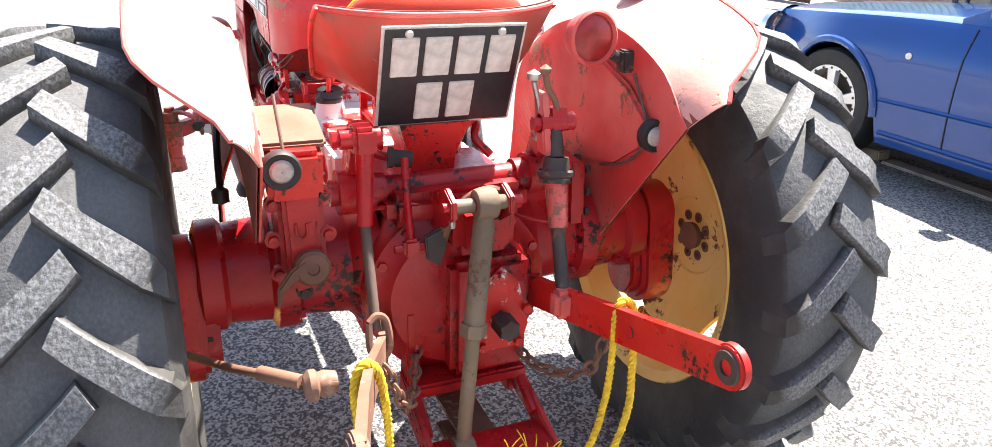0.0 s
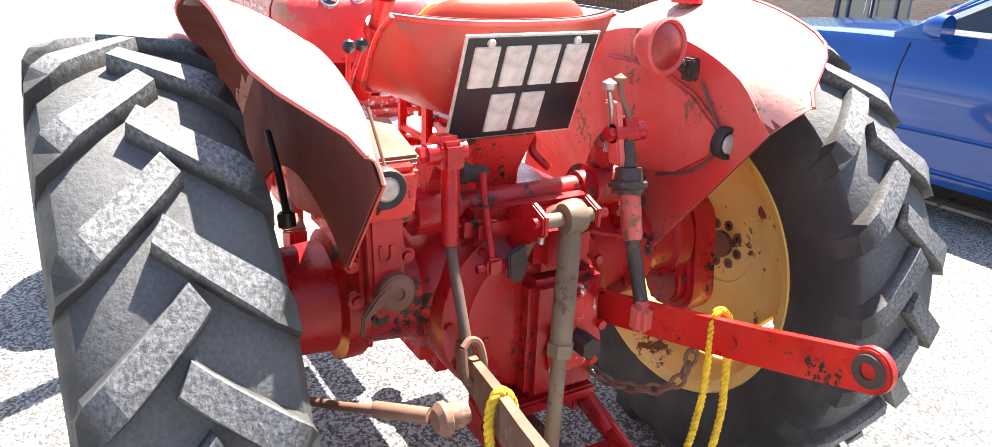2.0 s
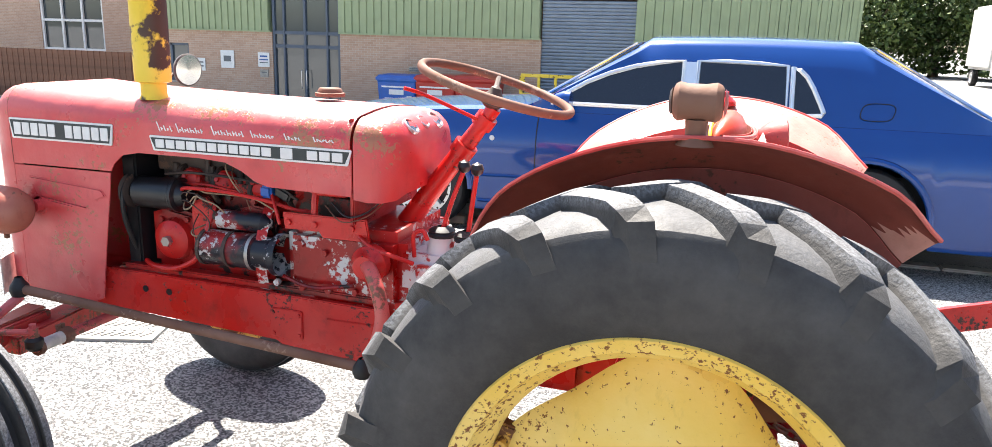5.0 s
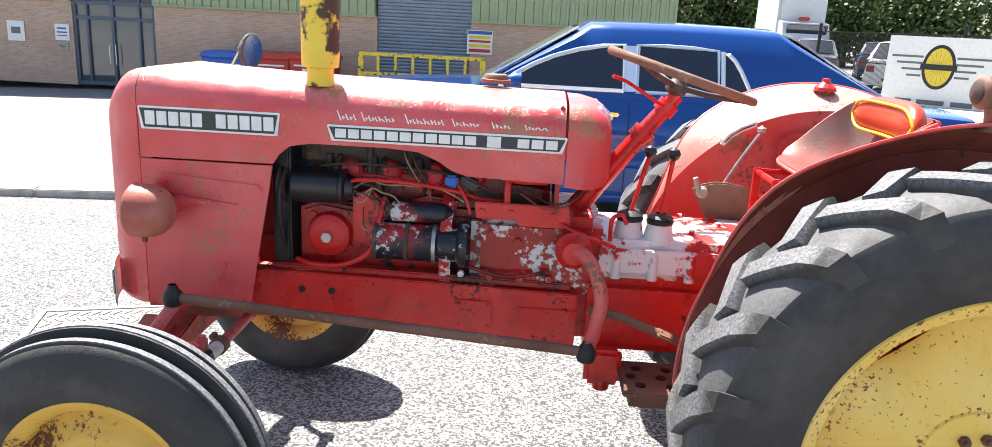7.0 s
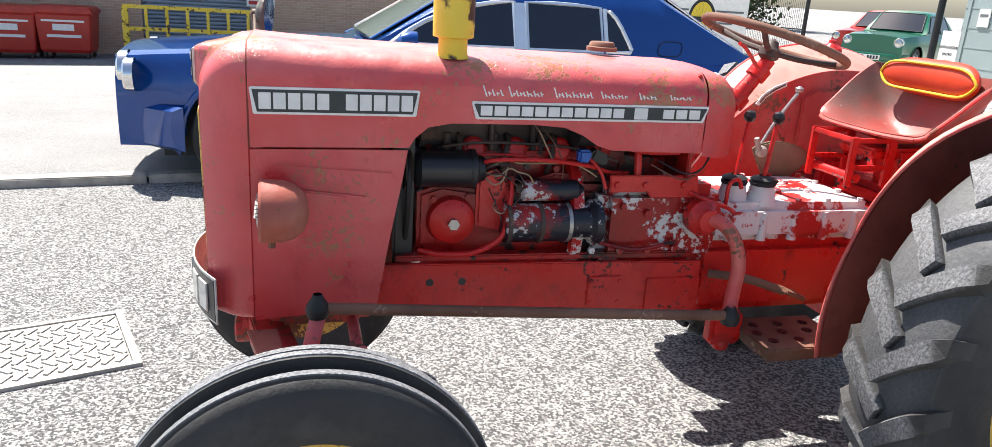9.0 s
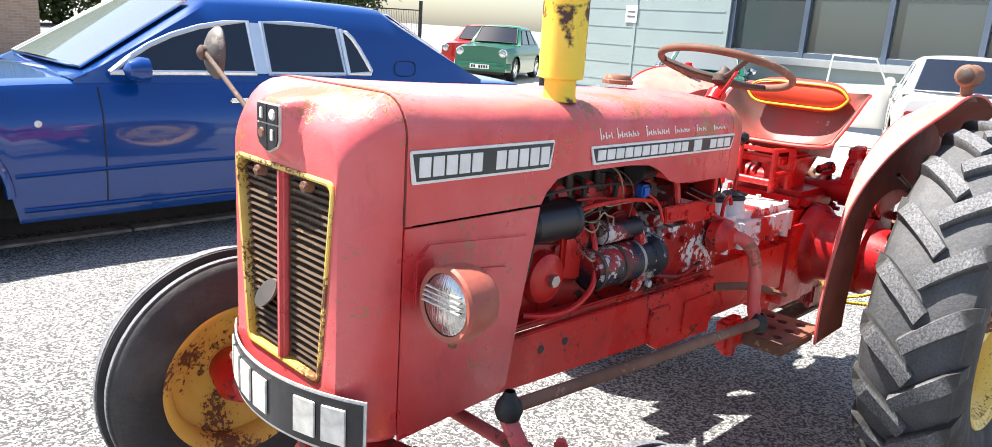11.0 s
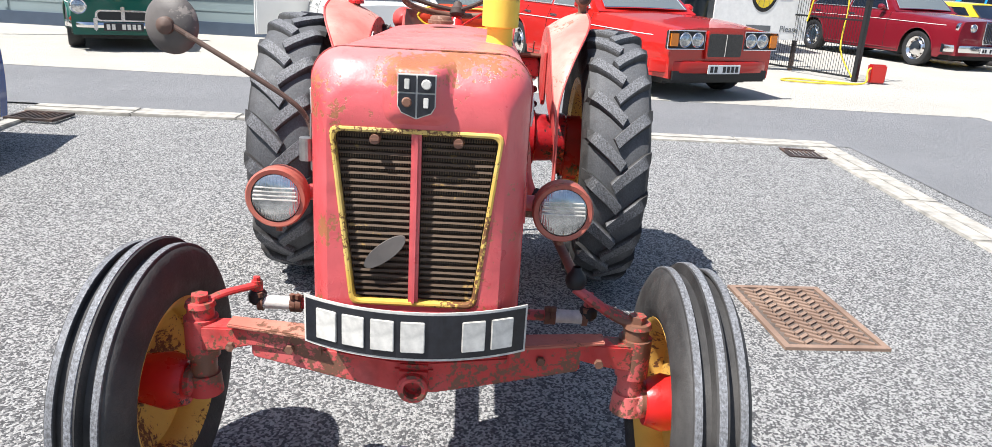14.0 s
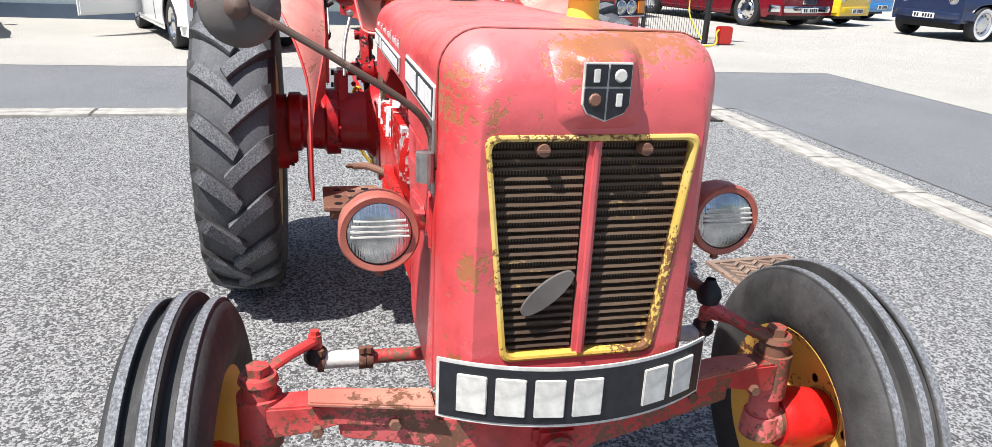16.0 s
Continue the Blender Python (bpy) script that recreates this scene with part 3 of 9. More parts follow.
def wall_with_holes(bm, x, y0, y1, z0, z1, holes, t=0.3):
    """A wall square to x, from blocks round its openings (ya, yb, za, zb)."""
    cuts = sorted({y0, y1, *[h[0] for h in holes], *[h[1] for h in holes]})
    for a, b in zip(cuts, cuts[1:]):
        mid, z = (a + b) / 2, z0
        for h in sorted(h for h in holes if h[0] < mid < h[1]):
            if h[2] > z + 0.001:
                box(bm, (x + t / 2, mid, (z + h[2]) / 2), (t, b - a, h[2] - z))
            z = h[3]
        if z < z1 - 0.001:
            box(bm, (x + t / 2, mid, (z + z1) / 2), (t, b - a, z1 - z))


def brick_unit():
    top = tagged(new("brick_unit"), "buff brick industrial unit with pale green cladding above", "building", "", "structure")
    eave = 1.15
    door, shut, win = (12.95, 15.6, BZ, 2.7), (3.02, 5.92, BZ, 2.3), (19.1, 20.7, -0.7, 0.65)
    bm = BM()
    wall_with_holes(bm, BX, -3.2, 21.4, BZ, eave, [(door[0], door[1], BZ, eave), (shut[0], shut[1], BZ, eave), win])
    part("wall", bm, BRICK, top, "buff brick lower wall")
    bm = BM()
    y = -3.2
    while y < 21.3:
        if not (door[0] - 0.1 < y < door[1] - 0.05 or shut[0] - 0.1 < y < shut[1] - 0.05):
            box(bm, (BX + 0.1, y + 0.13, 3.4), (0.26, 0.26, 4.5))
            box(bm, (BX - 0.045, y + 0.05, 3.4), (0.04, 0.07, 4.5))
        y += 0.27
    part("cladding", bm, GREENCLAD, top, "pale green ribbed steel cladding", kind="stuff")
    for a, b in ((-3.2, shut[0]), (shut[1], door[0]), (door[1], 21.4)):
        bm = BM()
        box(bm, (BX - 0.07, (a + b) / 2, eave), (0.1, b - a, 0.05))
        part("drip_trim", bm, GREENCLAD, top)
    bm = BM()
    box(bm, (BX + 6, 9.1, 5.8), (12.6, 25.2, 0.3))
    part("roof", bm, GREENCLAD, top)
    bm = BM()
    box(bm, (BX + 6, 21.25, 2.2), (11.4, 0.3, 7.3))
    box(bm, (BX + 6, -3.05, 2.2), (11.4, 0.3, 7.3))
    box(bm, (BX + 11.9, 9.1, 2.2), (0.3, 24, 7.3))
    part("end_wall", bm, BRICK, top)
    # shutter of curved slats
    sh = tagged(new("roller_shutter"), "closed blue-grey steel roller shutter", "shutter", "", "structure")
    for k in range(36):
        z = BZ + 0.05 + 0.105 * k
        bm = BM()
        cyl(bm, (BX + 0.16, shut[0], z), (BX + 0.16, shut[1], z), 0.055, None, 8)
        part("slat", bm, SHUTTER, sh)
    # entrance glazing
    ent = tagged(new("door_1"), "dark grey framed glazed entrance doors", "door", "", "structure")
    for yy, w in ((13.0, 0.1), (13.47, 0.08), (14.33, 0.1), (15.15, 0.08), (15.55, 0.1)):
        bm = BM()
        box(bm, (BX + 0.1, yy, BZ + 2.1), (0.12, w, 4.2), None, 0.01)
        part("mullion", bm, FRAMEGREY, ent)
    for zz in (BZ + 0.08, 0.66, 1.12, 2.65):
        bm = BM()
        box(bm, (BX + 0.1, 14.28, zz), (0.10, 2.55, 0.12), None, 0.01)
        part("rail", bm, FRAMEGREY, ent)
    for a, b in ((13.05, 13.43), (13.51, 14.28), (14.38, 15.11), (15.19, 15.50)):
        for z0, z1 in ((BZ + 0.14, 0.6), (0.72, 1.06), (1.18, 2.59)):
            bm = BM()
            box(bm, (BX + 0.12, (a + b) / 2, (z0 + z1) / 2), (0.02, b - a, z1 - z0))
            part("pane", bm, WINDOW, ent)
    for yy in (14.23, 14.43):
        bm = BM()
        tube(bm, [(BX - 0.02, yy, -0.75), (BX - 0.06, yy, -0.7), (BX - 0.06, yy, -0.2), (BX - 0.02, yy, -0.15)], 0.015, 8)
        part("handle", bm, ALLOY, ent)
    # window
    w1 = tagged(new("window_1"), "dark framed two-pane window in the brick wall", "window", "", "structure")
    bm = BM()
    for yy in (19.14, 19.9, 20.66):
        box(bm, (BX + 0.1, yy, 0), (0.1, 0.08, 1.3))
    for zz in (-0.66, 0.61):
        box(bm, (BX + 0.1, 19.9, zz), (0.1, 1.6, 0.08))
    part("window_frame", bm, FRAMEGREY, w1)
    for yy in (19.52, 20.28):
        bm = BM()
        box(bm, (BX + 0.12, yy, -0.02), (0.02, 0.7, 1.2))
        part("pane", bm, WINDOW, w1)
    bm = BM()
    box(bm, (BX - 0.03, 19.9, -0.74), (0.16, 1.7, 0.06))
    part("window_sill", bm, KERB, w1)
    for ob in (top, sh, ent, w1):
        ob.location.z = LIFT
    return top


brick_unit()


def notice(name, x, y, z, w, h, base, bars, label, axis="x", group=""):
    """A flat sign with bars of colour; axis: the way it faces is minus x, or plus y."""
    top = thing(name, (0, 0, 0), label, "sign", group)
    bm = BM()
    box(bm, (x, y, z), (0.02, w, h) if axis == "x" else (w, 0.02, h), None, 0.003)
    part("board", bm, base, top)
    for u, v, bw, bh, mat in bars:
        bm = BM()
        if axis == "x":
            box(bm, (x - 0.013, y - u, z + v), (0.006, bw, bh))
        else:
            box(bm, (x - u, y + 0.013, z + v), (bw, 0.006, bh))
        part("bar", bm, mat, top)
    return top


BLUEP = plain("blue_print", (0.02, 0.09, 0.32), 0.5, 0.0, 0.1, 5, 0.0)
REDP = plain("red_print", (0.45, 0.02, 0.02), 0.5, 0.0, 0.1, 5, 0.0)
YELP = plain("yellow_print", (0.70, 0.52, 0.03), 0.5, 0.0, 0.1, 5, 0.0)
GREYP = plain("grey_print", (0.12, 0.13, 0.14), 0.5, 0.0, 0.1, 5, 0.0)
notice("safety_sign", BX - 0.03, 2.72, 0.82, 0.78, 0.72, WHITE, [(0, 0.29, 0.74, 0.10, BLUEP), (0, 0.15, 0.66, 0.09, YELP), (0, 0.03, 0.66, 0.07, REDP), (0, -0.11, 0.66, 0.09, YELP), (0, -0.25, 0.66, 0.10, REDP)],
       "site safety sign with blue, yellow and red bands")
notice("wall_notice", BX - 0.03, 17.45, 0.42, 0.56, 0.62, WHITE, [(0, 0.02, 0.3, 0.2, GREYP)], "white square wall notice with a grey emblem")
notice("wall_notice", BX - 0.03, 15.95, 0.45, 0.46, 0.5, WHITE, [(0, 0.12, 0.3, 0.05, BLUEP), (0, 0.0, 0.34, 0.04, BLUEP), (0, -0.1, 0.34, 0.03, GREYP)], "white wall notice with blue lines")
notice("wall_notice", BX - 0.03, 15.95, -0.02, 0.34, 0.26, KERB, [(0, 0.03, 0.2, 0.03, GREYP)], "small beige wall notice")
notice("wall_notice", BX - 0.03, 18.6, 0.2, 0.4, 0.45, WHITE, [(0, 0.08, 0.25, 0.05, GREYP), (0, -0.06, 0.25, 0.05, GREYP)], "pair of small white notices beside the window")
notice("wall_vent", BX - 0.03, 10.2, 0.33, 0.4, 0.14, KERB, [(0, 0.03, 0.34, 0.015, GREYP), (0, -0.03, 0.34, 0.015, GREYP)], "small pale wall vent with two slots")


def wheelie_bin(y, mat, lidmat, label):
    top = thing("wheeled_bin", (20.9, y, gz(20.9, y) + 0.01), label, "bin", "wheeled bins along the brick wall")
    bm = BM()
    rings = []
    for z, sx, sy in ((0.17, 0.40, 0.56), (0.25, 0.44, 0.60), (0.7, 0.47, 0.635), (1.12, 0.50, 0.66), (1.18, 0.52, 0.68)):
        rings.append([(u, v, z) for u, v in rounded(2 * sx, 2 * sy, 0.06, 4)])
    loft(bm, rings, True, (True, True))
    part("body", bm, mat, top)
    bm = BM()
    loft(bm, [[(u, v, z) for u, v in rounded(sx, sy, 0.06, 4)] for z, sx, sy in ((1.18, 1.08, 1.42), (1.25, 1.08, 1.42), (1.33, 0.9, 1.3), (1.36, 0.6, 1.1))], True, (True, True))
    part("lid", bm, lidmat, top)
    for sx in (-1, 1):
        for sy in (-1, 1):
            bm = BM()
            cyl(bm, (sx * 0.34, sy * 0.5 - 0.025, 0.09), (sx * 0.34, sy * 0.5 + 0.025, 0.09), 0.09, None, 14)
            box(bm, (sx * 0.34, sy * 0.5, 0.14), (0.06, 0.08, 0.08))
            part("castor", bm, IRON, top)
    for z, h, w in ((0.82, 0.16, 0.5), (0.98, 0.05, 1.0), (0.6, 0.07, 0.8)):
        bm = BM()
        box(bm, (-0.47 - 0.03 * (z - 0.6), 0, z), (0.03, w, h))
        part("label_bar", bm, WHITE, top)
    return top


BINBLUE = plain("blue_bin_plastic", (0.01, 0.10, 0.42), 0.4, 0.0, 0.12, 4)
BINRED = plain("red_bin_plastic", (0.42, 0.02, 0.012), 0.4, 0.0, 0.12, 4)
wheelie_bin(10.15, BINBLUE, BINBLUE, "blue four-wheeled waste bin with white labels")
wheelie_bin(8.85, BINRED, BINRED, "red four-wheeled waste bin with white figures")
wheelie_bin(7.55, BINRED, BINRED, "red four-wheeled waste bin with white label panel")


def yellow_gate():
    top = thing("barrier_gate", (20.6, 4.3, gz(20.6, 4.3) + 0.01), "yellow steel barrier gate before the shutter", "gate")
    for k in range(8):
        bm = BM()
        box(bm, (0, -1.8 + 3.6 * k / 7, 0.65), (0.07, 0.16 if k in (0, 7) else 0.08, 1.3), None, 0.008)
        part("post", bm, PIPE_Y, top)
    for z in (0.15, 0.75, 1.32):
        bm = BM()
        box(bm, (0.005, 0, z), (0.05, 3.7, 0.1), None, 0.008)
        part("rail", bm, PIPE_Y, top)


yellow_gate()


def board_fence():
    top = thing("board_fence", (22.3, 21.7, -1.45), "brown close-boarded timber fence beside the unit", "fence")
    bm = BM()
    box(bm, (0, 0, 0), (0.025, 0.14, 1.95))
    first = None
    for k in range(90):
        ob = part("board", bm, WOODFENCE, top) if first is None else new("board", first.data)
        first = first or ob
        ob.parent = top
        ob.matrix_local = pose(0.02 * (k % 2), 0.08 + 0.145 * k, 0.98)
    return top


board_fence()


def far_brick_house():
    top = tagged(new("brick_house"), "older red-brown brick house with white window behind the fence", "building", "", "structure")
    bm = BM()
    wall_with_holes(bm, 30, 22.0, 45.0, -1.45, 7.0, [(30.5, 34.5, 0.2, 3.2), (39.5, 43.0, 0.2, 3.2)], 6.0)
    part("wall", bm, BRICK, top)
    for a, b in ((30.5, 34.5), (39.5, 43.0)):
        win = part("window", (lambda m: (box(m, (30.2, (a + b) / 2, 1.7), (0.05, b - a, 3.0)), m)[1])(BM()), WINDOW, top)
        for k in range(4):
            bm = BM()
            box(bm, (30.1, a + 0.06 + (b - a - 0.12) * k / 3, 1.7), (0.1, 0.12, 3.0))
            part("window_bar", bm, WHITE, win)
        for z in (0.26, 1.7, 3.14):
            bm = BM()
            box(bm, (30.1, (a + b) / 2, z), (0.08, b - a, 0.12))
            part("window_bar", bm, WHITE, win)


far_brick_house()


# ---- grey unit behind the tractor ----
GY = -11.2


def grey_unit():
    top = tagged(new("grey_unit"), "grey steel-clad unit with a wide dark window", "building", "", "structure")
    win = (0.7, 6.6, 1.2, 3.3)
    cuts = [(-3.4, win[0], 0.0, 6.0), (win[1], 11.1, 0.0, 6.0), (win[0], win[1], 0.0, win[2]), (win[0], win[1], win[3], 6.0)]
    walls = [(((a + b) / 2, GY - 0.15, (z0 + z1) / 2), (b - a, 0.3, z1 - z0)) for a, b, z0, z1 in cuts]
    walls += [((10.95, GY - 6.2, 3.0), (0.3, 11.8, 6.0)), ((-3.25, GY - 6.2, 3.0), (0.3, 11.8, 6.0))]
    for c, size in walls:
        bm = BM()
        box(bm, c, size)
        part("wall", bm, GREYCLAD, top)
    # ribs of the horizontal cladding sheets
    for k in range(15):
        z = 0.45 + 0.38 * k
        bm = BM()
        for a, b in ((-3.4, win[0] - 0.1), (win[1] + 0.1, 11.1)) if win[2] - 0.1 < z < win[3] + 0.1 else ((-3.4, 11.1),):
            box(bm, ((a + b) / 2, GY + 0.003, z), (b - a, 0.010, 0.035))
        part("sheet_rib", bm, GREYCLAD, top)
    for x in (11.0, 8.8, -0.2, -3.3):
        bm = BM()
        box(bm, (x, GY + 0.008, 3.1), (0.07, 0.02, 5.6))
        part("cover_strip", bm, GREYCLAD, top)
    # glazed lobby set back at the end of the unit
    for x in (-3.5, -4.4, -5.3, -6.2):
        bm = BM()
        box(bm, (x, GY - 2.9, 1.75), (0.12, 0.14, 3.5), None, 0.01)
        part("mullion", bm, FRAMEGREY, top)
    for x in (-3.95, -4.85, -5.75):
        bm = BM()
        box(bm, (x, GY - 2.95, 1.7), (0.80, 0.03, 3.3))
        part("pane", bm, WINDOW, top)
    for z in (0.06, 2.25, 3.5):
        bm = BM()
        box(bm, (-4.85, GY - 2.9, z), (2.8, 0.10, 0.12), None, 0.01)
        part("rail", bm, FRAMEGREY, top)
    bm = BM()
    box(bm, (-4.85, GY - 4.4, 3.65), (2.9, 3.2, 0.18))
    box(bm, (-6.2, GY - 4.5, 1.75), (0.2, 3.0, 3.5))
    box(bm, (-4.85, GY - 5.9, 1.75), (2.8, 0.2, 3.5))
    part("lobby_shell", bm, GREYCLAD, top)
    bm = BM()
    box(bm, (3.85, GY + 0.02, 0.12), (14.5, 0.05, 0.24))
    part("plinth", bm, FRAMEGREY, top)
    bm = BM()
    box(bm, (3.85, GY - 6, 6.1), (15.0, 12.6, 0.2))
    part("roof", bm, GREYCLAD, top)
    w = tagged(new("window_2"), "wide dark office window in a grey frame with blinds", "window", "", "structure")
    bm = BM()
    for x in (0.75, 2.2, 3.65, 5.1, 6.55):
        box(bm, (x, GY - 0.1, 2.25), (0.09, 0.12, 2.1))
    for z in (1.25, 2.55, 3.25):
        box(bm, (3.65, GY - 0.1, z), (5.8, 0.1, 0.09))
    part("window_frame", bm, FRAMEGREY, w)
    for k in range(4):
        for z0, z1 in ((1.3, 2.5), (2.6, 3.2)):
            bm = BM()
            box(bm, (1.475 + 1.45 * k, GY - 0.14, (z0 + z1) / 2), (1.36, 0.02, z1 - z0))
            part("pane", bm, WINDOW, w)
    bm = BM()
    box(bm, (3.65, GY + 0.05, 1.13), (6.1, 0.16, 0.12))
    part("window_sill", bm, ALLOY, w)
    return top


grey_unit()


# ---- the tractor: rear axle at y = 0, nose towards +y ----
tractor = thing("tractor", (0, 0, 0), "old red farm tractor with yellow wheels, parked in the yard", "tractor")
RW_X, RW_Y, RW_Z, FW_X, FW_Y, FW_Z = 0.692, 0.002, 0.598, 0.682, 1.835, 0.366


def group_part(name, parent, at=(0, 0, 0), rz=0.0, label=""):
    ob = new(name)
    ob.parent = parent
    ob.matrix_local = pose(*at, 0, 0, rz)
    return tagged(ob, label)


def rear_wheel(side):
    """side -1: left. Built about its own centre, with the outer face towards side."""
    w = group_part("rear_wheel", tractor, (side * RW_X, RW_Y, RW_Z), 0, "large rear wheel, yellow rim with rust specks")
    bm = BM()
    half = [(0.098, 0.339), (0.112, 0.353), (0.130, 0.382), (0.142, 0.435), (0.145, 0.475), (0.138, 0.518), (0.122, 0.546), (0.090, 0.560), (0.05, 0.566), (0.0, 0.568)]
    prof = half + [(-x, r) for x, r in half[-2::-1]]
    lathe(bm, (0, 0, 0), (1, 0, 0), prof, 88)
    part("tyre", bm, TYRE, w, "black weathered tyre with cracked sidewalls", True)

    def crown(x):
        x = abs(x)
        return 0.568 - 0.75 * x * x if x < 0.09 else 0.5619 - 1.1 * (x - 0.09) ** 1.2

    # one lug for each half of the tread, shared by all its repeats
    count = 20
    for hand in (-1, 1):
        bm = BM()
        rings = []
        for k in range(8):
            s = k / 7
            x = hand * (-0.016 + 0.150 * s)
            a = -0.235 * s ** 0.92
            wt = 0.0185 + 0.004 * s
            wb = wt + 0.008
            if k < 7:
                lo, hi = crown(x) - 0.012, min(crown(x), 0.560) + 0.036 - 0.008 * s
            else:
                lo, hi = 0.495, 0.562
            ring = []
            for off, rad in ((-wb, lo), (-wt, hi), (wt, hi - 0.002), (wb, lo)):
                da = off / 0.6
                xx = x + hand * 0.5 * off * (1 if s < 1 else 0)
                ring.append((xx, rad * math.sin(a + da), rad * math.cos(a + da)))
            rings.append(ring)
        x = hand * 0.141
        a = -0.245
        rings.append([(x, rad * math.sin(a + o / 0.6), rad * math.cos(a + o / 0.6)) for o, rad in ((-0.028, 0.480), (-0.022, 0.515), (0.022, 0.515), (0.028, 0.480))])
        loft(bm, rings, True, (True, True))
        bmesh.ops.recalc_face_normals(bm, faces=bm.faces[:])
        first = None
        for k in range(count):
            ob = part("tread_lug", bm, LUG, w) if first is None else new("tread_lug", first.data)
            first = first or ob
            ob.parent = w
            ob.matrix_local = Matrix.Rotation(-2 * math.pi * (k + (0.5 if hand > 0 else 0)) / count, 4, "X")
    bm = BM()
    o = side
    rim = [(0.122, 0.360), (0.127, 0.368), (0.120, 0.374), (0.112, 0.366), (0.104, 0.348), (0.075, 0.339), (0.062, 0.326), (0.045, 0.318), (-0.045, 0.318), (-0.062, 0.326),
           (-0.075, 0.339), (-0.104, 0.348), (-0.112, 0.366), (-0.120, 0.374), (-0.127, 0.368), (-0.122, 0.360), (-0.112, 0.341), (-0.085, 0.331), (-0.070, 0.316), (-0.05, 0.308), (0.05, 0.308), (0.070, 0.316), (0.085, 0.331), (0.112, 0.341)]
    lathe(bm, (0, 0, 0), (o, 0, 0), rim, 72, True)
    part("rim", bm, YELLOW if side < 0 else YDULL, w, "yellow steel rim with rust specks", True)
    bm = BM()
    wob = lambda k, t: 1.0 if k < 5 else 1.0 + (0.05 if k == 5 else 0.095) * math.cos(4 * t + 0.5) * (1 if k >= 5 else 0)
    disc = [(0.056, 0.03), (0.056, 0.105), (0.051, 0.109), (0.050, 0.118), (0.030, 0.194), (0.004, 0.254), (-0.012, 0.277)]
    lathe(bm, (0, 0, 0), (o, 0, 0), disc, 72, False, wob)
    solid(bm, -0.008)
    dsk = part("disc", bm, YELLOW if side < 0 else YDULL, w, "dished yellow wheel centre with rust-flecked paint", True)
    for k in range(4):
        t = radians(90 * k + 45 - 30)
        bm = BM()
        c = Vector((-o * 0.008, 0.295 * math.cos(t), 0.295 * math.sin(t)))
        box(bm, c, (0.03, 0.035, 0.075), Matrix.Rotation(t, 4, "X"), 0.004)
        cyl(bm, c + Vector((-o * 0.03, 0, 0)), c + Vector((o * 0.035, 0, 0)), 0.013, None, 8)
        part("rim_bracket", bm, YRUST, w)
    bm = BM()
    cyl(bm, (o * 0.04, 0, 0), (o * 0.070, 0, 0), 0.038, 0.033, 28)
    cyl(bm, (o * 0.070, 0, 0), (o * 0.076, 0, 0), 0.016, 0.012, 16)
    part("hub", bm, BROWN, w, "rust-brown hub centre", True)
    for k in range(8):
        t = 2 * math.pi * (k + 0.3) / 8
        p = Vector((o * 0.054, 0.057 * math.cos(t), 0.057 * math.sin(t)))
        bm = BM()
        cyl(bm, p, p + Vector((o * 0.008, 0, 0)), 0.0145, None, 14)
        nut(bm, p + Vector((o * 0.006, 0, 0)), (o, 0, 0), 0.012, 0.014)
        cyl(bm, p, p + Vector((o * 0.028, 0, 0)), 0.006, None, 8)
        part("wheel_nut", bm, BROWN, w)
    bm = BM()
    t = radians(135)
    p = Vector((o * 0.024, 0.20 * math.cos(t), 0.20 * math.sin(t)))
    cyl(bm, p, p + Vector((o * 0.012, 0, 0)), 0.016, None, 14)
    part("hole", bm, RUSTY, w)
    return w


rear_wheel(-1)
rear_wheel(1)


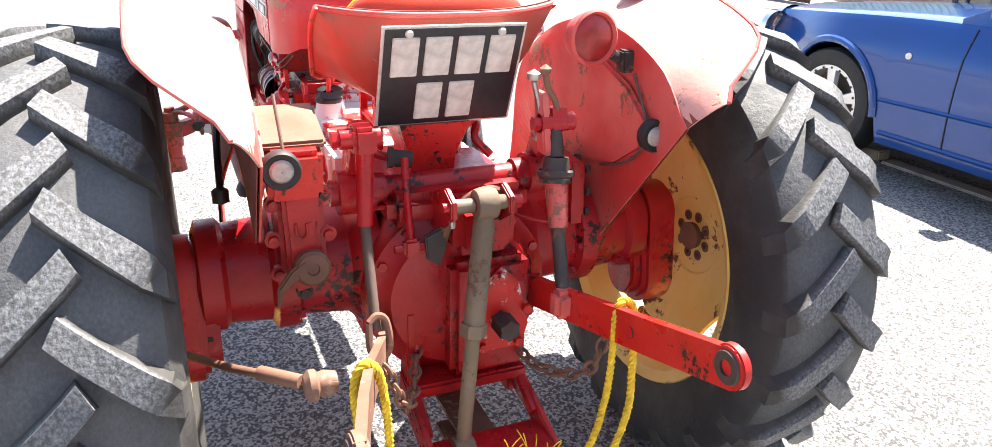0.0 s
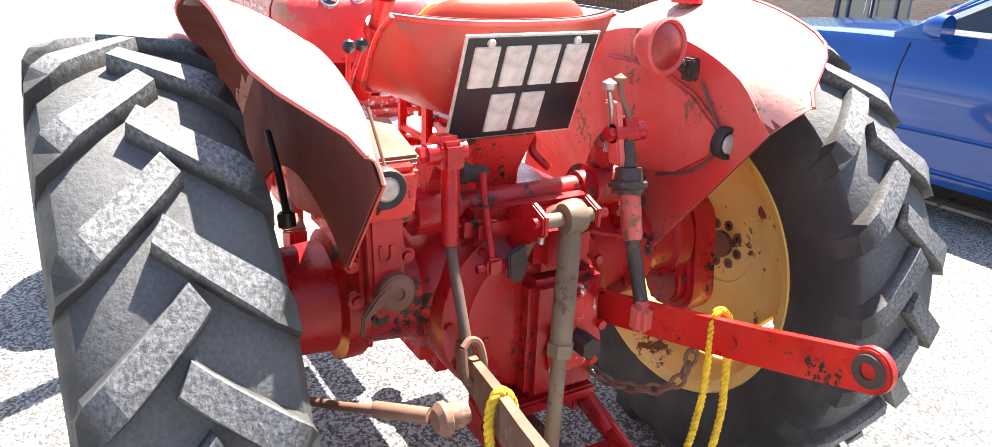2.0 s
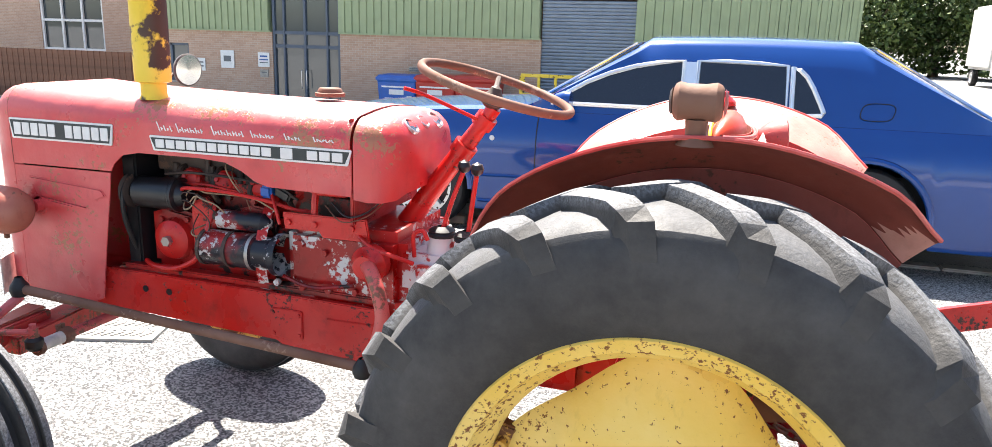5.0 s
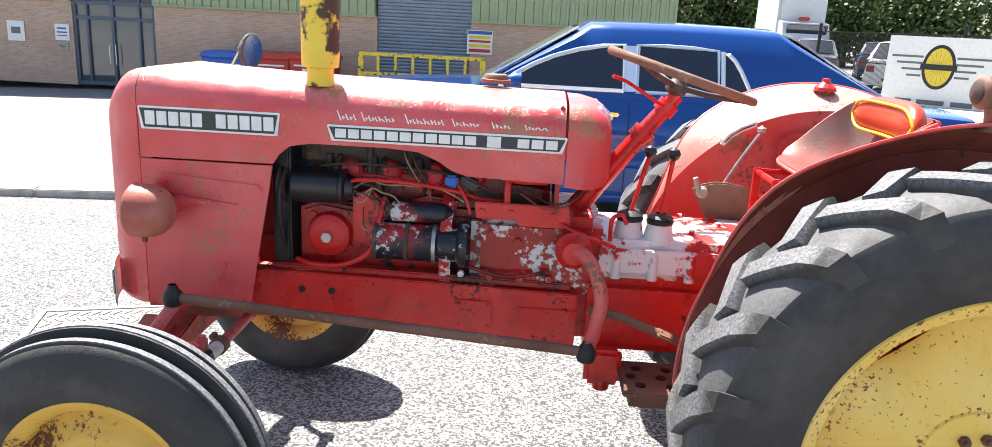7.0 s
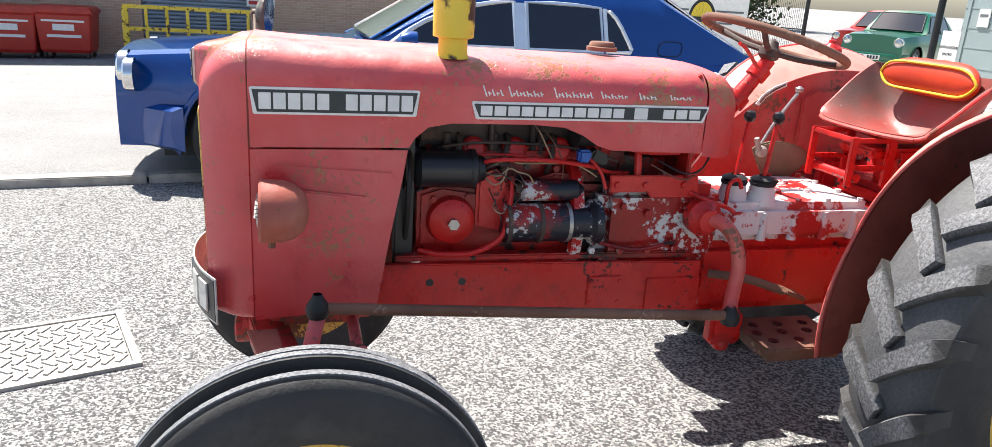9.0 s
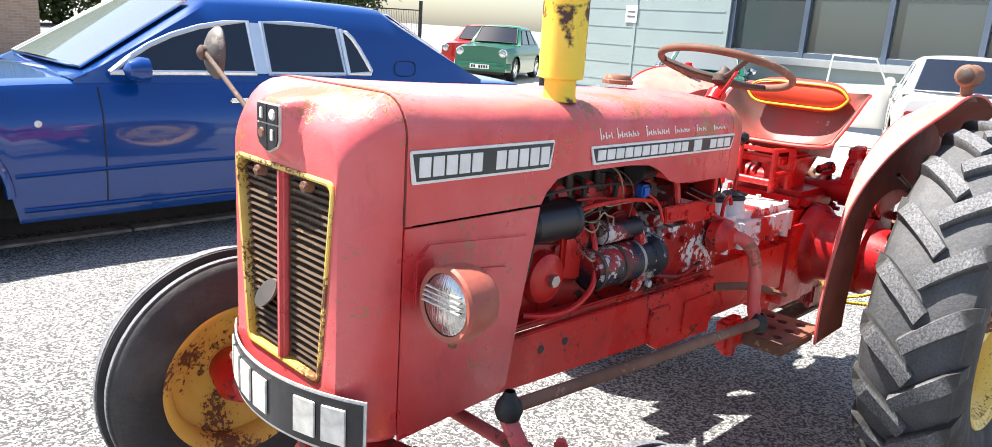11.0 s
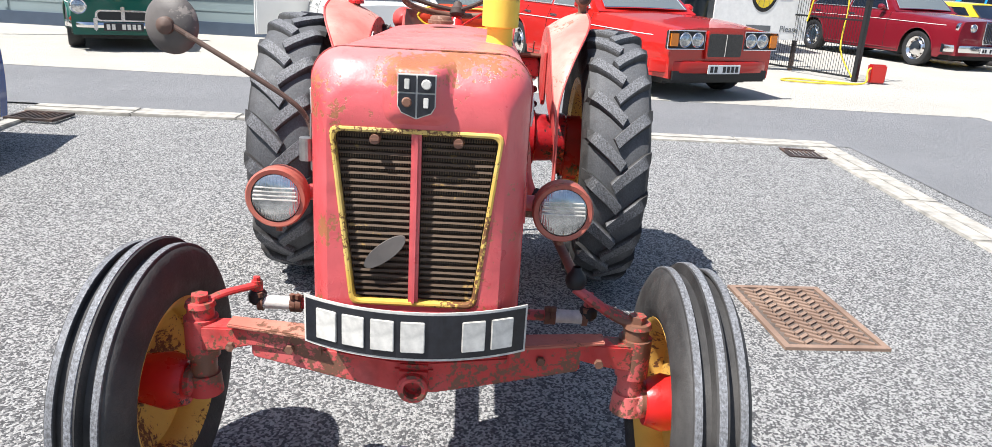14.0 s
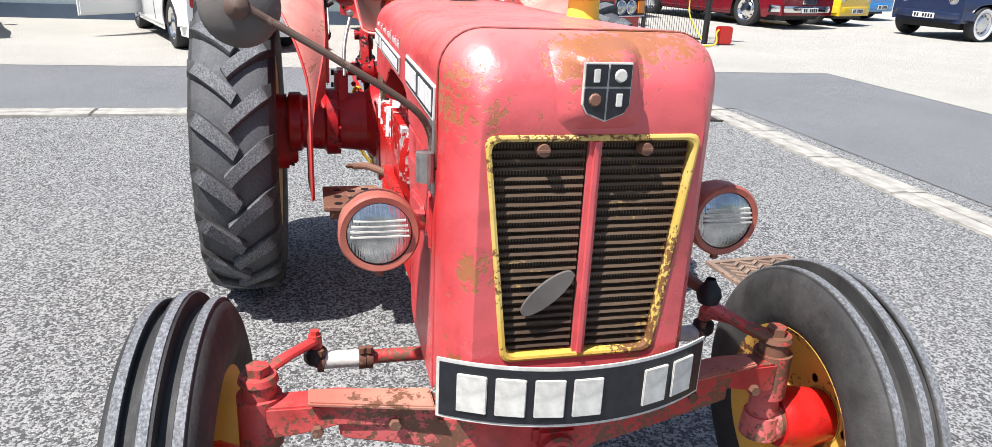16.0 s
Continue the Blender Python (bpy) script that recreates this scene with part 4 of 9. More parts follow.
def front_wheel(side, steer):
    w = group_part("front_wheel", tractor, (side * FW_X, FW_Y, FW_Z), steer, "narrow ribbed front wheel with yellow rim")
    bm = BM()
    half = [(0.060, 0.205), (0.072, 0.218), (0.082, 0.245), (0.086, 0.275), (0.083, 0.305), (0.074, 0.332), (0.066, 0.345), (0.058, 0.349), (0.046, 0.351), (0.042, 0.340), (0.030, 0.338), (0.018, 0.340), (0.014, 0.366), (0.0, 0.368)]
    prof = half + [(-x, r) for x, r in half[-2::-1]]
    lathe(bm, (0, 0, 0), (1, 0, 0), prof, 80)
    part("tyre", bm, TYRE, w, "black ribbed tyre", True)
    for x, r, h in ((0.050, 0.352, 0.011), (0.0, 0.366, 0.011), (-0.050, 0.352, 0.011)):
        bm = BM()
        lathe(bm, (x, 0, 0), (1, 0, 0), [(-h, r - 0.004), (-h + 0.003, r + 0.0035), (h - 0.003, r + 0.0035), (h, r - 0.004)], 80)
        part("tread_rib", bm, RIB, w, "", True)
    bm = BM()
    o = side
    lathe(bm, (0, 0, 0), (o, 0, 0), [(0.070, 0.214), (0.074, 0.221), (0.068, 0.224), (0.060, 0.205), (0.035, 0.195), (-0.035, 0.195), (-0.060, 0.205), (-0.068, 0.224), (-0.074, 0.221), (-0.070, 0.212), (-0.055, 0.193), (-0.03, 0.184), (0.03, 0.184), (0.055, 0.193)], 56, True)
    part("rim", bm, YRUST, w, "yellow rim with rust", True)
    bm = BM()
    lathe(bm, (0, 0, 0), (o, 0, 0), [(0.030, 0.055), (0.030, 0.11), (0.022, 0.125), (0.005, 0.150), (-0.004, 0.186)], 48)
    solid(bm, -0.006)
    part("disc", bm, YRUST, w, "yellow wheel centre worn with rust", True)
    for k in range(6):
        t = 2 * math.pi * k / 6
        bm = BM()
        nut(bm, (o * 0.030, 0.085 * math.cos(t), 0.085 * math.sin(t)), (o, 0, 0), 0.012, 0.014)
        part("wheel_nut", bm, BROWN, w)
    bm = BM()
    lathe(bm, (0, 0, 0), (o, 0, 0), [(-0.095, 0.02), (-0.095, 0.060), (-0.05, 0.075), (0.03, 0.062), (0.052, 0.050), (0.062, 0.03), (0.064, 0.001)], 28)
    part("hub", bm, RED, w, "chipped red hub", True)
    bm = BM()
    lathe(bm, (0, 0, 0), (o, 0, 0), [(0.028, 0.068), (0.040, 0.066), (0.046, 0.054), (0.056, 0.052), (0.066, 0.034), (0.068, 0.001)], 28)
    part("hub_cap", bm, BROWN, w, "greasy rust-brown hub cap", True)
    return w


front_wheel(-1, 0)
front_wheel(1, -4)


# fenders: an inner plate and a curved top sheet round the wheel
def fender(side):
    f = group_part("fender", tractor, (0, 0, 0), 0, "faded red shell fender with dusty rust-brown back")
    cy, cz, R = -0.025, 0.60, 0.640
    xi = 0.365 if side > 0 else -0.398
    n = 44

    def plate_x(u):
        return side * (0.42 - (0.055 if side > 0 else 0.022) * smoothstep(0.15, 0.45, u))

    def point(u, v, off=0.0):
        """u: along the arc from the foot plate over the top to the rear; v: from the inner plate out to the lip."""
        a = radians(-9 + 139 * u)
        x0 = plate_x(u)
        x1 = side * (0.424 + 0.136 * smoothstep(0.25, 0.60, u))
        x1 = x0 + (x1 - x0) * (1 - 0.75 * smoothstep(0.86, 1.0, u) ** 2)
        r0, r1 = 0.568, 0.574 + 0.066 * smoothstep(0.22, 0.46, u)
        rad = r1 - (r1 - r0) * (1 - v) ** 1.7 - off - 0.025 * smoothstep(0.9, 1.0, u)
        return (x0 + (x1 - x0) * v, cy + rad * math.cos(a), cz + rad * math.sin(a))

    bm = BM()
    rings = [[point(k / n, j / 9) for j in range(10)] for k in range(n + 1)]
    loft(bm, rings, False)
    solid(bm, 0.003)
    part("top_sheet", bm, BLEACHED, f, "faded red curved sheet bleached by the sun", True)
    bm = BM()
    loft(bm, [[point(k / n, j / 9, 0.0045) for j in range(10)] for k in range(n + 1)], False)
    solid(bm, -0.002)
    part("under_skin", bm, RUSTY, f, "rust-brown underside", True)
    bm = BM()
    tube(bm, [point(k / n, 1.0) for k in range(n + 1)], 0.0045, 6, 1, False)
    part("lip", bm, FENDER, f, "", True)
    arc = [point(k / n, 0.0) for k in range(n + 1)]
    base = []
    for k in range(n + 1):
        q = radians(-9 + 139 * k / n)
        rad = R - 0.10 - (0.30 if side > 0 else 0.12) * smoothstep(0.0, 0.9, k / n) - 0.12
        base.append((plate_x(k / n) + side * 0.012 * smoothstep(0.4, 0.1, k / n), cy + rad * math.cos(q), cz + rad * math.sin(q)))
    bm = BM()
    loft(bm, [[p, q] for p, q in zip(arc, base)], False)
    solid(bm, 0.004)
    part("inner_plate", bm, FENDER, f, "red inner fender plate")
    bm = BM()
    loft(bm, [[(p[0] + side * 0.006, p[1], p[2]), (q[0] + side * 0.006, q[1], q[2])] for p, q in zip([point(k / n, 0.0, 0.005) for k in range(n + 1)], base)], False)
    solid(bm, 0.002)
    part("plate_back", bm, RUSTY, f, "rust-brown wheel side of the plate")
    bm = BM()
    o = [(-0.27, 1.00), (-0.18, 1.06), (-0.05, 1.10), (0.1, 1.10), (0.14, 1.07), (0.14, 0.86), (0.10, 0.83), (-0.16, 0.88), (-0.25, 0.94)]
    slab(bm, o, "x", xi - side * 0.010, 0.016, 0.007)
    part("pressed_panel", bm, FENDER, f, "", True)
    return f


at_rear(fender, -1)
at_rear(fender, 1)


def reflectors_and_lamps():
    for s in (-1, 1):
        bm = BM()
        lathe(bm, (s * 0.358, -0.268, 0.978), (0, -1, 0), [(0.0, 0.001), (0.0, 0.032), (0.018, 0.033), (0.024, 0.030), (0.020, 0.022), (0.019, 0.001)], 28)
        rf = part("reflector", bm, RUBBERP, tractor, "round rear reflector in a black rubber ring", True)
        bm = BM()
        lathe(bm, (s * 0.358, -0.289, 0.978), (0, -1, 0), [(0.0, 0.020), (0.004, 0.016), (0.005, 0.001)], 20)
        part("lens", bm, REFLECT, rf, "dusty grey lens", True)
    # lamps on the fender tops
    for s, y in ((-1, 0.008), (1, -0.02)):
        bm = BM()
        lx, lz = (-0.54, 1.298) if s < 0 else (0.46, 1.262)
        cyl(bm, (lx, y, lz - 0.072), (lx, y, lz - 0.03), 0.016, 0.020, 14)
        cyl(bm, (lx, y, lz - 0.075), (lx, y, lz - 0.06), 0.034, 0.024, 18)
        st = part("lamp_stem", bm, BROWN, tractor, "", True)
        bm = BM()
        if s > 0:
            lathe(bm, (lx, y, lz - 0.04), (0, 0, 1), [(0.0, 0.036), (0.012, 0.034), (0.022, 0.024), (0.030, 0.014), (0.040, 0.013), (0.042, 0.001)], 22)
            part("lamp_stub", bm, RED, tractor, "", True)
            continue
        lathe(bm, (lx, y - 0.042, lz), (0, 1, 0), [(0.0, 0.001), (0.0, 0.024), (0.004, 0.030), (0.012, 0.034), (0.030, 0.031), (0.060, 0.031), (0.074, 0.034), (0.081, 0.030), (0.084, 0.024), (0.084, 0.001)], 28)
        lb = part("fender_lamp", bm, BROWN if s < 0 else FENDER, tractor, "small drum-shaped lamp on the fender", True)
        for q, d in ((-0.044, -1), (0.044, 1)):
            bm = BM()
            lathe(bm, (lx, y + q, lz), (0, d, 0), [(0, 0.024), (0.004, 0.018), (0.006, 0.001)], 22)
            part("lens", bm, REDLENS if d < 0 else IRON, lb, "", True)
    # large work lamp at the rear of the right fender
    bm = BM()
    lathe(bm, (0.262, -0.175, 1.155), (0.10, -1, 0.05), [(-0.06, 0.001), (-0.055, 0.025), (-0.03, 0.044), (0.0, 0.053), (0.012, 0.055), (0.016, 0.050), (0.008, 0.044)], 32)
    wl2 = part("work_lamp", bm, FENDER, tractor, "round red rear work lamp with a dusty lens", True)
    bm = BM()
    lathe(bm, (0.2636, -0.190, 1.156), (0.10, -1, 0.05), [(-0.006, 0.045), (0.000, 0.034), (0.004, 0.016), (0.005, 0.001)], 32)
    part("lens", bm, REDLENS, wl2, "dull red-brown lens", True)
    bm = BM()
    tube(bm, [(0.32, -0.16, 1.12), (0.35, -0.155, 1.10), (0.375, -0.15, 1.08)], 0.011)
    box(bm, (0.352, -0.165, 1.105), (0.03, 0.03, 0.045), None, 0.004)
    part("bracket", bm, IRON, wl2)


at_rear(reflectors_and_lamps)


# ---- bonnet ----
HW, ZT = 0.233, 1.238


def hood_ring(y, hw, zt, zb, r, n=7, crown=0.012):
    """Open outline over the bonnet, from one side to the other."""
    pts = [(-hw, y, zb), (-hw, y, zt - r)]
    for k in range(1, n + 1):
        t = math.pi / 2 * k / n
        pts.append((-hw + r * (1 - math.cos(t)), y, zt - r + r * math.sin(t)))
    for k in range(1, 6):
        u = k / 6
        pts.append((-hw + r + (2 * hw - 2 * r) * u, y, zt + crown * math.sin(math.pi * u)))
    return pts + [(-p[0], p[1], p[2]) for p in pts[len(pts) - 6::-1]]


def bonnet():
    h = group_part("bonnet", tractor, (0, 0, 0), 0, "sun-faded red bonnet with small rust scabs and dents")
    bm = BM()
    rings = []
    for k in range(14):
        y = 0.845 + (1.955 - 0.845) * k / 13
        rings.append(hood_ring(y, HW, ZT + 0.008 * (k / 13) ** 3 - 0.024 * (1 - k / 13) ** 0.7, 1.13, 0.07, 7, 0.012 * (1 - (k / 13) ** 3)))
    loft(bm, rings, False)
    solid(bm, -0.003)
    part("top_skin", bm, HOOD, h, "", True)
    # dash end closing down to the column
    bm = BM()
    rings = []
    for y, hw, zt, zb, r in ((0.838, HW, ZT - 0.024, 1.005, 0.07), (0.80, HW - 0.002, ZT - 0.026, 1.0, 0.07), (0.765, HW - 0.012, ZT - 0.034, 1.0, 0.075), (0.735, 0.195, 1.188, 1.005, 0.075), (0.72, 0.165, 1.165, 1.02, 0.07)):
        rings.append(hood_ring(y, hw, zt, zb, r))
    V = loft(bm, rings, False)
    bm.faces.new(V[-1])
    part("dash", bm, HOOD, h, "red instrument panel", True)
    for x, z, r in ((-0.10, 1.186, 0.026), (-0.02, 1.190, 0.022), (0.07, 1.188, 0.028)):
        bm = BM()
        lathe(bm, (x, 0.738, z), (0, -0.66, 0.75), [(-0.02, r), (0.006, r), (0.008, r * 0.85), (0.004, r * 0.8)], 24)
        ga = part("gauge", bm, ALLOY, h, "small round gauge in a steel ring", True)
        bm = BM()
        lathe(bm, (x, 0.738, z), (0, -0.66, 0.75), [(0.004, r * 0.82), (0.005, 0.001)], 24)
        part("dial", bm, CARGLASS, ga, "dark dial glass")
    for s in (-1, 1):
        x = s * HW
        bm = BM()
        up = [(0.842, 1.135), (0.842, 1.012), (1.09, 1.018), (1.13, 1.030), (1.17, 1.055), (1.22, 1.074), (1.30, 1.080), (1.50, 1.080), (1.555, 1.070), (1.585, 1.045), (1.60, 1.021), (1.955, 1.020), (1.955, 1.135)]
        slab(bm, up, "x", x, 0.004, 0.0012)
        part("side_upper", bm, HOOD, h)
        bm = BM()
        lo = [(1.602, 1.016), (1.612, 0.95), (1.640, 0.80), (1.668, 0.632), (1.70, 0.618), (1.955, 0.602), (1.955, 1.016)]
        slab(bm, lo, "x", x, 0.004, 0.0012)
        part("side_lower", bm, HOOD, h)
        # raised pressing round the lamp stem
        bm = BM()
        o = [(1.93, 0.955), (1.90, 0.985), (1.64, 0.965), (1.625, 0.945), (1.66, 0.930), (1.86, 0.925), (1.885, 0.90), (1.93, 0.86)]
        slab(bm, o, "x", x + s * 0.003, 0.008, 0.0035)
        part("pressing", bm, HOOD, h, "", True)
        bm = BM()
        slab(bm, [(1.70, 0.906), (1.86, 0.925), (1.88, 0.91), (1.86, 0.895)], "x", x + s * 0.006, 0.014, 0.004)
        part("pressing", bm, HOOD, h, "", True)
        # name plates with bars in place of the lettering
        for y0, y1, z0, z1, tip, bars in ((1.578, 1.952, 1.095, 1.155, 0.010, [(1.6075 + 0.0312 * k, 0.0262, 0.036) for k in range(11) if k != 5]),
                                          (0.838, 1.456, 1.092, 1.134, 0.014, [(1.425 - 0.0335 * k, 0.0285, 0.023) for k in range(11)] + [(1.03, 0.036, 0.028)] + [(0.955 - 0.036 * k, 0.030, 0.023) for k in range(3)])):
            bm = BM()
            slab(bm, [(y0 + tip, z0), (y1 - tip, z0), (y1 - tip + 0.003, z0 + 0.002), (y1, z1 - 0.003), (y1 - 0.003, z1), (y0 + 0.003, z1), (y0, z1 - 0.003), (y0 + tip - 0.003, z0 + 0.002)], "x", x + s * 0.0045, 0.004, 0.001)
            pl = part("name_plate", bm, LETTER, h, "dark name plate with pale border and lettering bars")
            bm = BM()
            b = 0.0055
            slab(bm, [(y0 + b + tip, z0 + b), (y1 - b - tip, z0 + b), (y1 - b, z1 - b), (y0 + b, z1 - b)], "x", x + s * 0.0062, 0.003)
            part("field", bm, DECAL, pl)
            for yc, bw, bh in bars:
                bm = BM()
                box(bm, (x + s * 0.0077, yc + (0.0 if y1 > 1.6 else -0.005), (z0 + z1) / 2), (0.003, bw, bh), None, 0.0008)
                part("letter_bar", bm, LETTER, pl)
        # faded script, as short slanted bars
        bm = BM()
        for k, (yc, w, ht) in enumerate(((1.405, 0.050, 0.014), (1.325, 0.085, 0.013), (1.205, 0.10, 0.013), (1.10, 0.07, 0.010), (1.01, 0.05, 0.009), (0.92, 0.06, 0.007))):
            nseg = int(w / 0.0085)
            for q in range(nseg):
                yy = yc + w / 2 - w * (q + 0.5) / nseg
                tall = 1.35 * ht * (1.5 if q == 0 else 0.65 + 0.25 * math.sin(q * 3.7 + k))
                box(bm, (x + s * 0.0030, yy, 1.150 + 0.3 * tall), (0.0014, 0.0030, tall), Matrix.Rotation(radians(-22), 4, "X"))
                box(bm, (x + s * 0.0030, yy - 0.003, 1.150 + 0.004 * (q % 2)), (0.0013, 0.0055, 0.0022), Matrix.Rotation(radians(25), 4, "X"))
        part("painted_script", bm, LETTER, h, "faded hand-painted script line", kind="stuff")
    # nose: rounded shell with the grille opening
    bm = BM()
    N = 40

    def nose_ring(y, inset, top):
        hw, zb, zt, r = HW - inset, 0.602 + inset * 0.3, top - inset, max(0.02, 0.07 - inset * 0.3)
        rb = 0.02
        out = []
        for cx, cz, rr, a0 in ((hw - r, zt - r, r, 0), (-hw + r, zt - r, r, 90), (-hw + rb, zb + rb, rb, 180), (hw - rb, zb + rb, rb, 270)):
            for k in range(N // 4):
                t = radians(a0 + 90 * k / (N // 4 - 1))
                out.append((cx + rr * math.cos(t), y, cz + rr * math.sin(t)))
        return out

    rings = [nose_ring(1.930, 0.008, ZT + 0.008), nose_ring(1.950, 0.007, ZT + 0.008), nose_ring(1.958, 0.0, ZT + 0.008), nose_ring(1.985, 0.004, ZT + 0.009), nose_ring(2.005, 0.011, ZT + 0.008), nose_ring(2.022, 0.020, ZT + 0.005), nose_ring(2.036, 0.029, ZT - 0.002), nose_ring(2.046, 0.037, ZT - 0.006), nose_ring(2.054, 0.043, ZT - 0.012), nose_ring(2.060, 0.048, ZT - 0.02)]

    def grille_ring(y, grow):
        out = []
        pts = [(0.172 + grow, 1.092 + grow), (-0.172 - grow, 1.092 + grow), (-0.130 - grow, 0.716 - grow), (0.130 + grow, 0.716 - grow)]
        for q in range(4):
            a, b = pts[q], pts[q]
            prev, nxt = pts[q - 1], pts[(q + 1) % 4]
            for k in range(N // 4):
                u = k / (N // 4 - 1)
                c = 0.02
                da = (Vector(prev) - Vector(a)).normalized() * c * (1 - u) ** 2
                db = (Vector(nxt) - Vector(a)).normalized() * c * u ** 2
                out.append((a[0] + da.x + db.x, y, a[1] + da.y + db.y))
        return out

    rings += [grille_ring(2.062, 0.012), grille_ring(2.060, 0.0), grille_ring(2.036, -0.001)]
    loft(bm, rings, True)
    bmesh.ops.recalc_face_normals(bm, faces=bm.faces[:])
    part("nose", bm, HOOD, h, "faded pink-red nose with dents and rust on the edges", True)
    bm = BM()
    loft(bm, [grille_ring(2.0615, 0.007), grille_ring(2.0648, 0.006), grille_ring(2.0662, 0.002), grille_ring(2.0650, -0.0025), grille_ring(2.058, -0.004), grille_ring(2.044, -0.0035)], True)
    part("grille_surround", bm, TRIM_Y, h, "yellow painted grille surround")
    gr = group_part("grille", h, (0, 0, 0), 0, "dusty slatted grille")
    bm = BM()
    slab(bm, [(0.172, 1.094), (-0.172, 1.094), (-0.131, 0.714), (0.131, 0.714)], "y", 2.030, 0.006)
    part("mesh_back", bm, MESH, h, "dusty dark radiator mesh")
    for k in range(26):
        z = 0.727 + 0.0142 * k
        hw = 0.130 + (0.172 - 0.130) * (z - 0.716) / 0.376 - 0.006
        for a, b in ((-hw, -0.012), (0.012, hw)):
            bm = BM()
            sag = 0.0016 * math.sin(k * 2.3 + (a > 0))
            loft(bm, [[(x, 2.0520, z + q * sag), (x, 2.0495, z + 0.0044 + q * sag), (x, 2.0395, z + 0.0055 + q * sag), (x, 2.0395, z + 0.0035 + q * sag), (x, 2.0480, z + 0.0012 + q * sag)] for x, q in ((a, 0.0), ((a + b) / 2, 1.0), (b, 0.3))], True, (True, True))
            part("slat", bm, SLAT, gr)
    bm = BM()
    box(bm, (0, 2.058, 0.904), (0.021, 0.022, 0.384), None, 0.007)
    part("centre_bar", bm, HOOD, h, "", True)
    for x in (0.085, -0.085):
        bm = BM()
        cyl(bm, (x, 2.050, 1.075), (x, 2.068, 1.075), 0.012, 0.010, 14)
        box(bm, (x, 2.068, 1.075), (0.017, 0.004, 0.004))
        part("grille_screw", bm, BROWN, h)
    bm = BM()
    rot = Matrix.Translation((0.062, 2.060, 0.832)) @ Matrix.Rotation(radians(40), 4, "Y") @ Matrix.Rotation(radians(90), 4, "X")
    ring = [(0.055 * math.cos(t), 0.019 * math.sin(t), 0) for t in (2 * math.pi * i / 28 for i in range(28))]
    loft(bm, [[rot @ Vector((x, y, -0.004)) for x, y, _ in ring], [rot @ Vector((x, y, 0.002)) for x, y, _ in ring], [rot @ Vector((x * 0.9, y * 0.85, 0.006)) for x, y, _ in ring]], True, (True, True))
    part("oval_badge", bm, MIRRORBACK, h, "tilted tarnished oval badge")
    # shield badge in a raised housing
    bm = BM()
    shell = [(1.10, 2.060), (1.17, 2.060), (1.183, 2.054), (1.195, 2.046), (1.207, 2.036), (1.223, 2.022), (1.235, 2.005), (1.243, 1.985)]

    def shell_y(z):
        for (z0, y0), (z1, y1) in zip(shell, shell[1:]):
            if z <= z1:
                return y0 + (y1 - y0) * (z - z0) / (z1 - z0)
        return shell[-1][1]

    rows = []
    for k in range(17):
        z = 1.10 + 0.143 * k / 16
        swell = smoothstep(1.10, 1.135, z) * (1 - smoothstep(1.214, 1.243, z))
        row = []
        for q in range(17):
            u = -1 + q / 8
            rise = (1 - smoothstep(0.42, 1.0, abs(u))) * swell
            row.append((0.078 * u, shell_y(z) - 0.002 + (0.004 + 2.081 - shell_y(z)) * rise, z))
        rows.append(row)
    loft(bm, rows, False)
    part("badge_housing", bm, HOOD, h, "", "all")
    bm = BM()
    sh = [(-0.038, 1.213), (0.038, 1.213), (0.038, 1.150), (0.030, 1.136), (0.0, 1.124), (-0.030, 1.136), (-0.038, 1.150)]
    slab(bm, sh, "y", 2.084, 0.006, 0.001)
    bd = part("shield_badge", bm, CHARS, h, "black shield badge with pale quarters")
    for cx, cz in ((0.019, 1.194), (-0.019, 1.194), (0.019, 1.158), (-0.019, 1.158)):
        bm = BM()
        sx = 1 if cx > 0 else -1
        if cz > 1.18:
            o = [(sx * 0.002, 1.2105), (sx * 0.0358, 1.2105), (sx * 0.0358, 1.178), (sx * 0.002, 1.178)]
        else:
            o = [(sx * 0.002, 1.1745), (sx * 0.0358, 1.1745), (sx * 0.0358, 1.1505), (sx * 0.0288, 1.1385), (sx * 0.002, 1.1275)]
        slab(bm, o, "y", 2.088, 0.004)
        part("quarter", bm, PLATE_BLACK, bd)
        bm = BM()
        if (cx > 0) == (cz > 1.18):
            box(bm, (cx, 2.091, cz), (0.010, 0.003, 0.020), None, 0.001)
        else:
            cyl(bm, (cx, 2.089, cz), (cx, 2.093, cz), 0.011, 0.008, 12)
        part("mark", bm, CHARS if cz > 1.18 or cx < 0 else BROWN, bd)
    # seam strips, filler cap
    bm = BM()
    rings = [hood_ring(y, HW + 0.0012, ZT + 0.0092, 1.02, 0.07, 7, 0.0) for y in (1.9530, 1.9580)]
    loft(bm, rings, False)
    part("seam", bm, RUSTY, h)
    bm = BM()
    lathe(bm, (0.02, 1.04, 1.243), (0, 0, 1), [(0.0, 0.042), (0.010, 0.042), (0.012, 0.036), (0.020, 0.034), (0.024, 0.030), (0.024, 0.001)], 28)
    part("filler_cap", bm, BROWN, h, "rust-brown filler cap", True)


bonnet()


